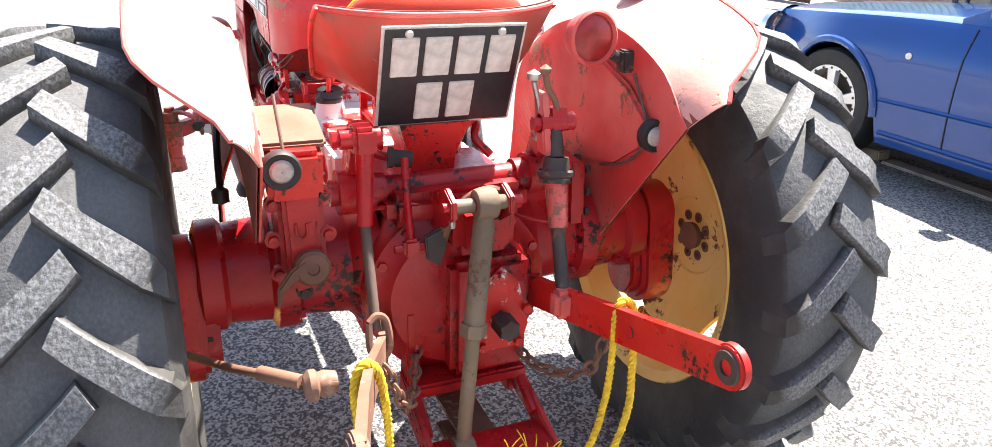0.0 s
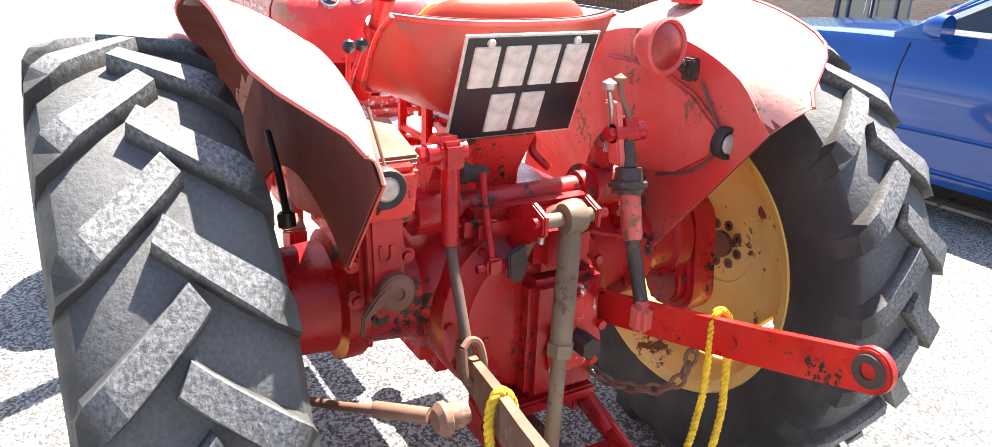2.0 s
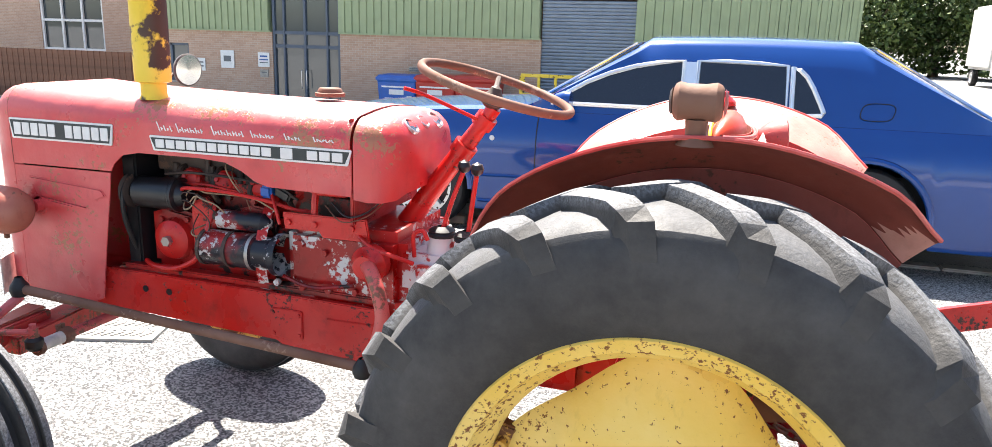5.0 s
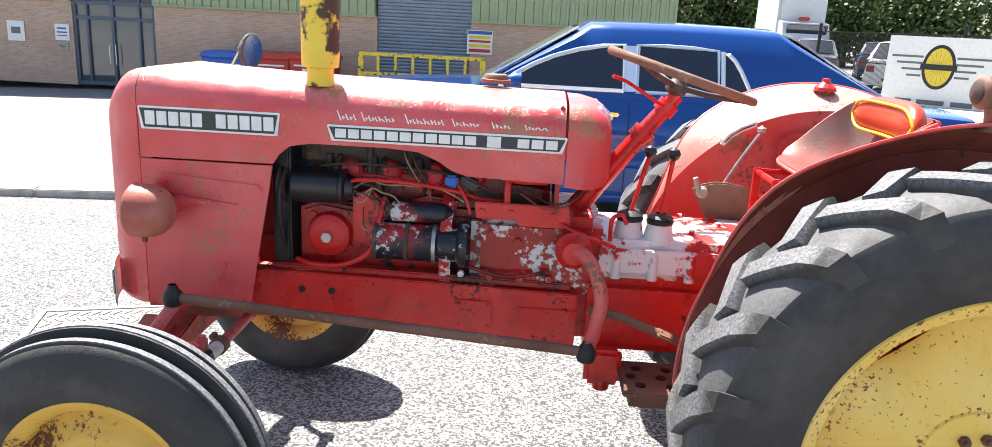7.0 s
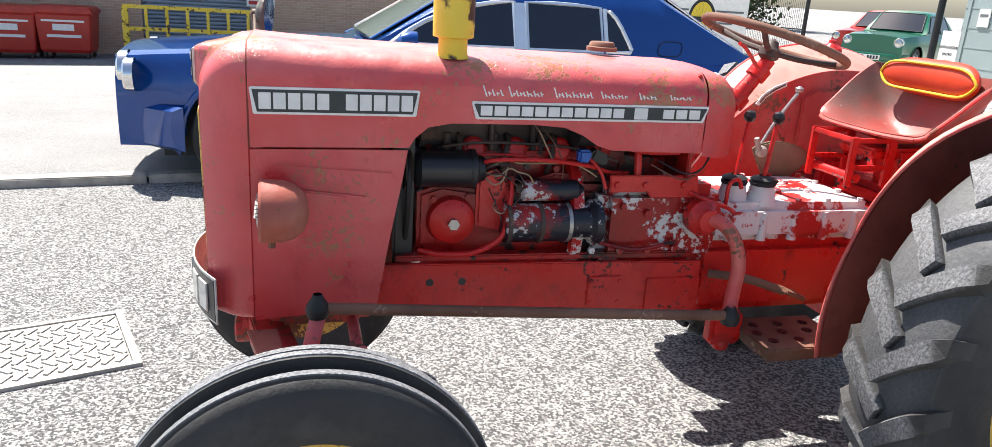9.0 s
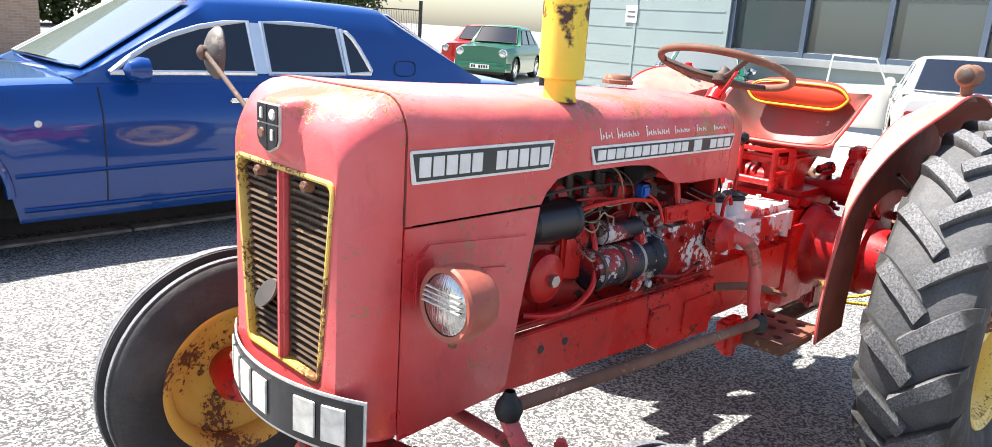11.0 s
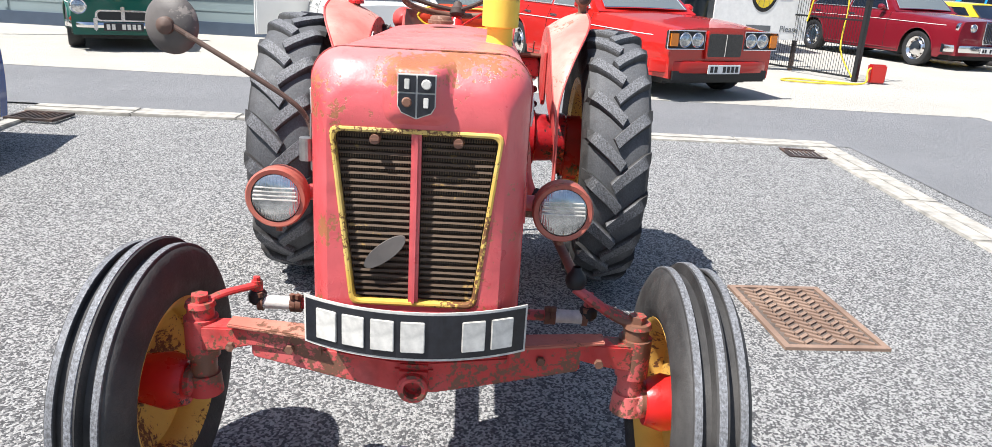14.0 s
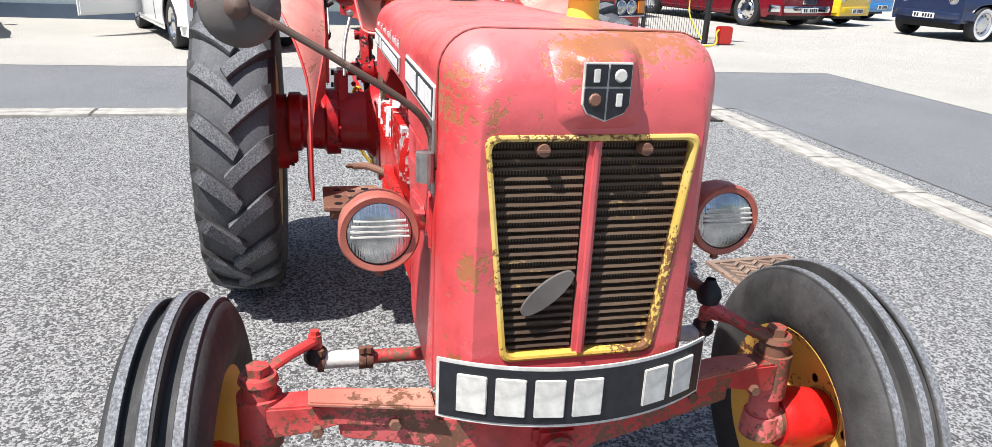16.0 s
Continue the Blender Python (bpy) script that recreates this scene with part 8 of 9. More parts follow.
def make_car(at, yaw, paint, label, L, W, fo, wb, r, zs, zsill, hood_z, boot_z, roof_z, cab, wheel="alloy", front="lamps", plate_light=True, detail=1, roof_paint=None, category="car", group="classic cars parked in the yard", open_door=False):
    """A car with its nose towards its own +y. cab: y of windscreen base, roof front, roof back, rear window base, from the nose backwards."""
    car = thing("car", (*at, gz(*at) + 0.012), label, category, group, yaw)
    yf, yr = L / 2, -L / 2
    ya, yb = yf - fo, yf - fo - wb
    n = 96
    ra = r + 0.055

    def zlow(y):
        z = zsill
        for c in (ya, yb):
            if abs(y - c) < ra:
                z = max(z, r + math.sqrt(ra * ra - (y - c) ** 2))
        if y > yf - 0.35:
            z = max(z, zsill + 0.06)
        return z

    def halfw(y):
        e = max(smoothstep(yf - 0.85, yf, y) * (0.20 if front == "blue" else 0.13), smoothstep(yr + 0.7, yr, y) * 0.10)
        return W / 2 * (1 - e)

    def top(y):
        base, bk = yf - cab[0], yf - cab[3]
        if y > base:
            u = (y - base) / max(0.01, yf - base)
            return zs + (hood_z - zs) * u ** 1.5
        if y < bk:
            u = (bk - y) / max(0.01, bk - yr)
            return zs + (boot_z - zs) * u ** 1.3
        return zs

    def side_x(y, z):
        u = max(0.0, min(1.0, (z - zsill) / (top(y) - zsill)))
        return halfw(y) * (0.945 + 0.055 * math.sin(math.pi * min(1.0, 0.18 + 0.72 * u)) - 0.05 * smoothstep(0.72, 1.0, u))

    bm = BM()
    rings = []
    for k in range(n + 1):
        y = yr + (yf - yr) * k / n
        zl, zt = zlow(y), top(y)
        side = []
        for j in range(11):
            z = zl + (zt - 0.04 - zl) * j / 10
            side.append((side_x(y, z), y, z))
        hx = side[-1][0]
        side.append((hx - 0.018, y, zt - 0.012))
        side.append((hx - 0.055, y, zt))
        for j in range(1, 6):
            u = j / 5
            side.append(((hx - 0.055) * (1 - u), y, zt + 0.035 * math.sin(math.pi / 2 * u)))
        rings.append(side + [(-p[0], p[1], p[2]) for p in side[-2::-1]])
    V = loft(bm, rings, False)
    for ring in (V[0], V[-1]):
        bm.faces.new(ring)
    body = part("body", bm, paint, car, "", True)
    # dark underside and wheel wells
    bm = BM()
    box(bm, (0, 0, (zsill + 0.5) / 2 + 0.05), (W * 0.72, L * 0.90, 0.45))
    part("underbody", bm, RUBBERP, car)
    for y in (ya, yb):
        for s in (-1, 1):
            car_wheel(car, s * (W / 2 - 0.135), y, r, 0.215, s, wheel, "")
            bm = BM()
            pts = []
            for k in range(19):
                t = math.pi * k / 18
                yy, zz = y + (ra + 0.002) * math.cos(t), max(zsill, r + (ra + 0.002) * math.sin(t))
                pts.append((s * (side_x(yy, zz) + 0.003), yy, zz))
            tube(bm, pts, 0.024 if detail > 1 else 0.012, 8, 1, False)
            part("arch_lip", bm, paint, car, "", True)
    # cabin
    y0, y1, y2, y3 = (yf - c for c in cab)
    hb, hr = W / 2 * 0.90, W / 2 * 0.70
    rp = roof_paint or paint
    bm = BM()

    def cab_ring(y, zt, zb):
        u = (zt - zs) / (roof_z - zs)
        xb, xt = hb, hb + (hr - hb) * u
        side = [(xb, y, zb - 0.02), (xb + (xt - xb) * 0.5, y, zb + (zt - zb) * 0.5), (xt + 0.01, y, zt - 0.05 * u), (xt - 0.05 * u, y, zt - 0.008)]
        for j in range(1, 5):
            q = j / 4
            side.append(((xt - 0.05 * u) * (1 - q), y, zt + 0.03 * u * math.sin(math.pi / 2 * q)))
        return side + [(-p[0], p[1], p[2]) for p in side[-2::-1]]

    rings = []
    for k in range(7):
        u = k / 6
        rings.append(cab_ring(y0 + (y1 - y0) * u, zs + (roof_z - zs) * max(0.03, math.sin(math.pi / 2 * u) ** 0.9 if u > 0.85 else u * 0.99), zs))
    for k in range(1, 9):
        u = k / 8
        rings.append(cab_ring(y1 + (y2 - y1) * u, roof_z + 0.012 * math.sin(math.pi * u), zs))
    for k in range(1, 7):
        u = k / 6
        rings.append(cab_ring(y2 + (y3 - y2) * u, zs + (roof_z - zs) * max(0.03, 1 - u * 0.99), zs))
    loft(bm, rings, False, (False, False))
    cabin = part("cabin", bm, rp, car, "", True)

    def on_side(y, z, s, off):
        u = (z - zs) / (roof_z - zs)
        return (s * (hb + (hr - hb) * u + off), y, z)

    # side windows: quads in the (y, z) of the cabin side
    g0, g1 = zs + (0.035 if detail < 2 else 0.025), roof_z - (0.085 if detail < 2 else 0.115)
    b_y = -0.12 if detail > 1 else (y1 + y2) / 2
    fa, fb = (y0 - 0.24, y1 - 0.05), (b_y + 0.03, b_y + 0.03)
    if detail > 1:
        # arched cant rail: outlines in y and height, from the front pane to the quarter light
        outlines = [[(0.95, 0.05), (0.83, 0.135), (0.70, 0.21), (0.55, 0.275), (0.37, 0.33), (0.20, 0.362), (0.04, 0.375), (0.04, 0.05)],
                    [(-0.06, 0.05), (-0.06, 0.377), (-0.25, 0.38), (-0.45, 0.376), (-0.64, 0.364), (-0.65, 0.05)],
                    [(-0.685, 0.05), (-0.675, 0.360), (-0.72, 0.342), (-0.765, 0.30), (-0.81, 0.23), (-0.86, 0.13), (-0.885, 0.075), (-0.872, 0.054)]]
        outlines = [[(y - 0.11, zs + h) for y, h in o] for o in outlines]
    else:
        outlines = []
        for (ab, at_), (bb, bt) in [(fa, fb), ((b_y - 0.05, b_y - 0.05), (y3 + 0.32, y2 + 0.06))]:
            outlines.append([(yb_ + (yt_ - yb_) * (z - g0) / (g1 - g0), z) for yb_, yt_, z in ((ab, at_, g0), (ab, at_, g1), (bb, bt, g1), (bb, bt, g0))])
    for s in (-1, 1):
        for o in outlines:
            pts = [Vector(on_side(y, z, s, 0.004)) for y, z in o]
            bm = BM()
            vs = [bm.verts.new(q) for q in pts]
            bm.faces.new(vs if s > 0 else vs[::-1])
            solid(bm, 0.006)
            win = part("window", bm, SCREEN if front == "red" else CARGLASS, car)
            bm = BM()
            tube(bm, pts + pts[:2], 0.017 if detail > 1 else 0.010, 6, 1, False)
            part("window_trim", bm, BRIGHTWORK if detail > 0 else RUBBERP, win, "", True)
        if detail > 1:
            bm = BM()
            loft(bm, [[Vector(on_side(y, zs + h, s, 0.006)) for h in (0.05, 0.372)] for y in (-0.08, -0.16)], False)
            solid(bm, 0.006)
            part("door_pillar", bm, BRIGHTWORK, car, "bright metal door pillar")
            bm = BM()
            pts = []
            for k in range(29):
                t = 2 * math.pi * k / 28
                y, z = -1.32 + 0.10 * math.copysign(abs(math.cos(t)) ** 0.6, math.cos(t)), zs + 0.095 + 0.055 * math.copysign(abs(math.sin(t)) ** 0.6, math.sin(t))
                pts.append(on_side(y + 0.25 * (zs + 0.095 - z), z, s, 0.003))
            tube(bm, pts, 0.003, 5, 1, False)
            part("flap_gap", bm, RUBBERP, car)
    for ya_, yb_, sg in ((y0, y1, 1), (y3, y2, -1)):
        c4 = []
        for u, w in ((0.10, 0.86), (0.90, 0.88)):
            z = zs + (roof_z - zs) * u
            y = ya_ + (yb_ - ya_) * u
            hwid = (hb + (hr - hb) * u) * w
            nx = Vector((0, (roof_z - zs) * sg, abs(ya_ - yb_))).normalized() * 0.022
            c4 += [Vector((hwid, y, z)) + nx, Vector((-hwid, y, z)) + nx]
        bm = BM()
        rows = []
        for q in (0.0, 1.0):
            a, b = c4[0].lerp(c4[2], q), c4[1].lerp(c4[3], q)
            rows.append([a.lerp(b, i / 8) + Vector((0, sg * 0.035 * math.sin(math.pi * i / 8), 0.012 * math.sin(math.pi * i / 8))) for i in range(9)])
        loft(bm, rows, False)
        solid(bm, 0.006)
        scr = part("windscreen" if sg > 0 else "rear_window", bm, SCREEN if sg > 0 and detail else CARGLASS, car, "", True)
        bm = BM()
        tube(bm, rows[0] + rows[1][::-1] + [rows[0][0]], 0.010, 6, 1, False)
        part("window_trim", bm, CHROME if detail > 0 else RUBBERP, scr, "", True)
    # door gaps, handles, mirrors
    if detail:
        gaps = [y0 - 0.12, b_y, b_y - 1.0] if detail > 1 else [y0 - 0.10, b_y, y3 + 0.45]
        for s in (-1, 1):
            for k, gy in enumerate(gaps):
                bm = BM()
                zz0 = max(zsill + 0.08, zlow(gy) + 0.01)
                pts = [(s * (side_x(gy, zz0 + (zs - 0.03 - zz0) * i / 8) + 0.0015), gy + (0.0 if k < 2 else 0.09 + 0.15 * (1 - i / 8) ** 2 if detail > 1 else -0.10 * math.cos(i / 8 * 3.0)), zz0 + (zs - 0.03 - zz0) * i / 8) for i in range(9)]
                tube(bm, pts, 0.0045, 4, 1, False)
                part("door_gap", bm, RUBBERP, car)
            for gy in gaps[1:]:
                bm = BM()
                z = zs - 0.115
                x = s * (side_x(gy + 0.2, z) + 0.012)
                box(bm, (x, gy + 0.17, z), (0.026, 0.20, 0.030), None, 0.008)
                hd = part("door_handle", bm, CHROME, car, "", True)
            bm = BM()
            x = s * (hb + 0.11)
            lathe(bm, (x, y0 - 0.32, zs + 0.075), (0, 1, 0), [(-0.05, 0.001), (-0.05, 0.07), (0.0, 0.075), (0.06, 0.05), (0.09, 0.001)], 20)
            tube(bm, [(s * (hb - 0.01), y0 - 0.30, zs + 0.04), (x, y0 - 0.30, zs + 0.06)], 0.02, 8)
            part("door_mirror", bm, paint if detail > 1 or front != "mg" else CHROME, car, "", True)
            bm = BM()
            z = zs - 0.50 if detail > 1 else zs - 0.19
            ca, cb = (yb + ra + 0.03, ya - ra - 0.03) if detail > 1 else (yr + 0.35, yf - 0.35)
            pts = [(s * (side_x(ca + (cb - ca) * i / 24, z) + 0.002), ca + (cb - ca) * i / 24, z + 0.02 * math.sin(i / 24 * math.pi)) for i in range(25)]
            tube(bm, pts, 0.013 if detail > 1 else 0.006, 6, 1, False)
            part("side_crease", bm, paint if detail > 1 else WHITE, car, "", True)
            bm = BM()
            pts = [(s * (side_x(yb + ra + 0.06 + (wb - 2 * ra - 0.12) * i / 10, zsill + 0.07) + 0.004), yb + ra + 0.06 + (wb - 2 * ra - 0.12) * i / 10, zsill + 0.07) for i in range(11)]
            tube(bm, pts, 0.014, 6, 1, False)
            part("sill_strip", bm, paint, car, "", True)
            if detail > 1:
                bm = BM()
                z = zs - 0.22
                lathe(bm, (s * side_x(ya - ra - 0.16, z), ya - ra - 0.16, z), (s, 0, 0), [(0, 0.020), (0.008, 0.018), (0.012, 0.001)], 14)
                part("side_marker", bm, LETTER, car, "", True)
    # bumpers and plates
    for sg, ye in ((1, yf), (-1, yr)):
        zb = zsill + 0.20
        bm = BM()
        rows = []
        for i in range(21):
            p = -1 + 2 * i / 20
            x = p * W / 2 * 0.985
            back = 0.26 * abs(p) ** 7 if front != "blue" else 0.42 * abs(p) ** 3.5
            y = ye + sg * (0.055 - back)
            hgt = {"mg": 0.045, "blue": 0.15}.get(front, 0.085)
            rows.append([(x, y - sg * 0.07, zb - hgt), (x, y, zb - hgt * 0.8), (x, y + sg * 0.012, zb), (x, y, zb + hgt * 0.8), (x, y - sg * 0.07, zb + hgt)])
        loft(bm, rows, True, (True, True))
        bmesh.ops.recalc_face_normals(bm, faces=bm.faces[:])
        part("bumper", bm, CHROME if front in ("mg", "limo") else (RUBBERP if front == "red" and sg < 0 else paint), car, "", True)
        bm = BM()
        box(bm, (0, ye + sg * 0.078, zb - 0.02), (0.52, 0.012, 0.112), None, 0.003)
        light = plate_light and front != "mg"
        pl = part("number_plate", bm, (WHITE if sg > 0 else YELP) if light else PLATE_BLACK, car)
        for k in range(7):
            if k == 4:
                continue
            bm = BM()
            box(bm, (-0.20 + 0.067 * k, ye + sg * 0.085, zb - 0.02), (0.045, 0.006, 0.075))
            part("figure_bar", bm, PLATE_BLACK if light else CHARS, pl)
    # front
    zg = hood_z - 0.12
    if front in ("blue", "red", "limo"):
        gw = {"blue": 0.62, "red": 0.60, "limo": 0.46}[front]
        g0z, g1z = zsill + 0.30, hood_z - (0.01 if front != "limo" else -0.02)
        bm = BM()
        slab(bm, rounded(gw, g1z - g0z, 0.04, 4, 0, (g0z + g1z) / 2), "y", yf + 0.012, 0.06, 0.01)
        gr = part("grille", bm, CHROME if front == "limo" else paint, car, "", True)
        bm = BM()
        slab(bm, rounded(gw - 0.06, g1z - g0z - 0.06, 0.03, 4, 0, (g0z + g1z) / 2), "y", yf + 0.040, 0.01)
        part("mesh", bm, RUBBERP if front != "red" else GRILLEGREY, gr)
        for k in (4,) if front == "red" else range(9):
            bm = BM()
            box(bm, (-gw / 2 + 0.05 + (gw - 0.1) * k / 8, yf + 0.047, (g0z + g1z) / 2), (0.010, 0.012, g1z - g0z - 0.07))
            part("bar", bm, BLACK if front == "blue" else CHROME, gr)
    lamps = {"blue": [(0.62, 0.13), (0.80, 0.10)], "red": [(0.43, 0.085), (0.62, 0.085)], "limo": [(0.50, 0.08), (0.74, 0.10)], "mg": [(0.56, 0.10)], "lamps": [(0.58, 0.10)]}[front]
    for s in (-1, 1):
        if front == "red":
            bm = BM()
            box(bm, (s * 0.60, yf - 0.005, zg), (0.56, 0.05, 0.22), None, 0.01)
            ls = part("lamp_surround", bm, RUBBERP, car)
            bm = BM()
            tube(bm, [(s * 0.60 + u, yf + 0.022, zg + v) for u, v in ((-0.28, -0.11), (0.28, -0.11), (0.28, 0.11), (-0.28, 0.11), (-0.28, -0.11), (0.28, -0.11))], 0.007, 6, 1, False)
            part("bright_rim", bm, BRIGHTWORK, ls, "thin bright metal rim")
            bm = BM()
            box(bm, (s * 0.795, yf + 0.010, zg), (0.15, 0.06, 0.19), None, 0.02)
            part("indicator", bm, ORANGE, car, "orange indicator lens")
        for x, lr in lamps:
            bm = BM()
            yy = yf - (0.10 * smoothstep(0.5, 0.9, x) if front != "red" else -0.02)
            lathe(bm, (s * x, yy - 0.05, zg), (0, 1, 0), [(0, lr * 1.12), (0.055, lr * 1.10), (0.066, lr * 1.0), (0.060, lr * 0.9)], 28)
            hl = part("headlamp", bm, CHROME, car, "", True)
            bm = BM()
            lathe(bm, (s * x, yy + 0.008, zg), (0, 1, 0), [(0, lr * 0.92), (0.012, lr * 0.7), (0.02, 0.001)], 24)
            part("lens", bm, LENS, hl, "", True)
    if front == "red":
        bm = BM()
        box(bm, (0, yf - 0.10, zsill + 0.10), (W * 0.84, 0.26, 0.17), None, 0.03)
        part("valance", bm, RUBBERP, car)
    if front == "mg":
        bm = BM()
        slab(bm, rounded(0.72, 0.16, 0.07, 5, 0, zg - 0.12), "y", yf + 0.0, 0.05, 0.012)
        gr = part("grille", bm, CHROME, car, "", True)
        bm = BM()
        slab(bm, rounded(0.66, 0.115, 0.05, 5, 0, zg - 0.12), "y", yf + 0.024, 0.012)
        part("mesh", bm, RUBBERP, gr)
        bm = BM()
        box(bm, (0, yf + 0.033, zg - 0.09), (0.05, 0.02, 0.20), None, 0.008)
        part("badge_bar", bm, CHROME, gr)
        for s in (-1, 1):
            bm = BM()
            box(bm, (s * 0.36, yf + 0.09, zsill + 0.22), (0.05, 0.06, 0.20), None, 0.02)
            part("overrider", bm, CHROME, car, "", True)
            bm = BM()
            box(bm, (s * 0.62, yf - 0.03, zg - 0.17), (0.14, 0.05, 0.06), None, 0.015)
            part("indicator", bm, SEATRED, car)
    for s in (-1, 1):
        bm = BM()
        box(bm, (s * W / 2 * 0.72, yr - 0.002, (zsill + boot_z) / 2 + 0.12), (0.22, 0.05, 0.18), None, 0.015)
        part("tail_lamp", bm, REDLENS, car)
    return car


make_car((4.36, 0.36), 0, BLUE_PAINT, "large royal blue saloon with five-spoke silver wheels", 5.28, 1.92, 0.82, 3.11, 0.352, 0.965, 0.20, 0.86, 0.94, 1.485, (1.60, 2.46, 3.84, 4.74), "spoke", "blue", True, 2)
make_car((-1.98, -8.6), 25, RED_PAINT, "bright red four-door saloon with twin headlamps", 5.26, 1.87, 0.86, 3.06, 0.345, 0.965, 0.22, 0.87, 0.92, 1.46, (1.62, 2.30, 3.55, 4.20), "chrome", "red", True, 1)
make_car((6.02, -9.6), 27, GREEN_PAINT, "dark green open-nosed sports coupe with chrome bumper", 3.9, 1.52, 0.66, 2.31, 0.30, 0.84, 0.17, 0.74, 0.78, 1.23, (1.45, 1.95, 2.75, 3.35), "chrome", "mg", True, 1)
white_car = make_car((1.83, -9.05), 200, WHITE_PAINT, "white saloon with an open door, tail to the yard", 4.0, 1.62, 0.75, 2.55, 0.31, 0.90, 0.19, 0.84, 0.86, 1.36, (1.25, 1.8, 3.0, 3.6), "chrome", "lamps", True, 1)
make_car((-9.75, -15.2), 17, MAROON_PAINT, "maroon vintage limousine with upright chrome grille", 5.4, 1.95, 0.95, 3.3, 0.37, 1.08, 0.24, 0.98, 0.95, 1.62, (1.75, 2.35, 4.0, 4.8), "chrome", "limo", True, 1)
make_car((-11.9, -15.6), 24, YELLOW_PAINT, "small yellow car behind the limousine", 3.9, 1.6, 0.7, 2.4, 0.30, 0.88, 0.19, 0.80, 0.85, 1.32, (1.2, 1.75, 2.9, 3.5), "chrome", "lamps", True, 0)
make_car((-14.3, -17.9), 24, SKY_PAINT, "tall bright blue car at the edge of the yard", 4.2, 1.65, 0.75, 2.5, 0.31, 1.0, 0.19, 0.92, 0.95, 1.7, (1.2, 1.8, 3.0, 3.7), "chrome", "lamps", True, 0)
make_car((-14.55, -11.8), -79, NAVY_PAINT, "dark navy hot rod with whitewall tyres", 3.9, 1.95, 0.6, 2.6, 0.36, 1.0, 0.30, 0.95, 0.9, 1.45, (1.3, 1.6, 2.6, 3.0), "whitewall", "lamps", True, 0)
make_car((14.6, -13.0), 30, LGREEN_PAINT, "green classic saloon in the far yard", 4.1, 1.6, 0.75, 2.5, 0.31, 0.92, 0.19, 0.85, 0.86, 1.42, (1.3, 1.8, 2.9, 3.5), "chrome", "lamps", True, 0)
make_car((16.6, -14.2), 30, RED_PAINT, "red hatchback in the far yard", 4.0, 1.6, 0.75, 2.5, 0.30, 0.92, 0.19, 0.85, 0.88, 1.40, (1.2, 1.8, 3.1, 3.6), "alloy", "lamps", True, 0)
make_car((26.5, -9.0), 250, GREY_PAINT, "grey classic saloon in the far yard", 4.3, 1.65, 0.75, 2.55, 0.31, 0.92, 0.19, 0.85, 0.86, 1.42, (1.3, 1.8, 2.9, 3.6), "chrome", "lamps", True, 0)
make_car((23.0, -10.5), 240, WHITE_PAINT, "white estate car in the far yard", 4.3, 1.65, 0.75, 2.55, 0.31, 0.92, 0.19, 0.88, 0.9, 1.45, (1.3, 1.9, 3.5, 4.1), "alloy", "lamps", True, 0)
make_car((29.5, -12.5), 250, NAVY_PAINT, "dark blue car in the far yard", 4.2, 1.65, 0.75, 2.55, 0.31, 0.92, 0.19, 0.88, 0.9, 1.42, (1.3, 1.9, 3.0, 3.7), "alloy", "lamps", True, 0)


def open_door(car):
    """The white saloon's open front door with its brown lining."""
    bm = BM()
    o = [(-1.0, 0.28), (0.0, 0.28), (0.0, 0.90), (-0.06, 0.92), (-1.0, 0.90)]
    slab(bm, o, "y", 0.0, 0.06, 0.02)
    d = part("open_door", bm, WHITE_PAINT, car, "open white door with brown lining")
    d.matrix_local = pose(-0.80, 0.62, 0, 0, 0, 28)
    bm = BM()
    slab(bm, rounded(0.84, 0.42, 0.05, 4, -0.52, 0.60), "y", 0.036, 0.02, 0.006)
    part("lining", bm, TRIMBROWN, d, "brown door lining")
    bm = BM()
    tube(bm, [(-0.06, 0, 0.9), (-0.30, 0, 1.28), (-0.95, 0, 1.30), (-0.98, 0, 0.9)], 0.016, 8, 1, False)
    part("window_frame", bm, WHITE_PAINT, d, "", True)


TRIMBROWN = plain("brown_door_lining", (0.24, 0.12, 0.04), 0.6, 0.0, 0.2, 10)
open_door(white_car)


# ---- boards, fence and posts ----
def lettering(word, size, ink, parent, at):
    """Readable words as a thin mesh facing +y."""
    cu = bpy.data.curves.new("lettering", "FONT")
    cu.body, cu.size, cu.extrude = word, size, 0.002
    cu.align_x, cu.align_y = "CENTER", "CENTER"
    cu.materials.append(ink)
    tmp = bpy.data.objects.new("lettering", cu)
    me = bpy.data.meshes.new_from_object(tmp)
    bpy.data.objects.remove(tmp)
    ob = new("lettering", me)
    ob.parent = parent
    ob.matrix_local = pose(*at, 90, 0, 180)
    return ob


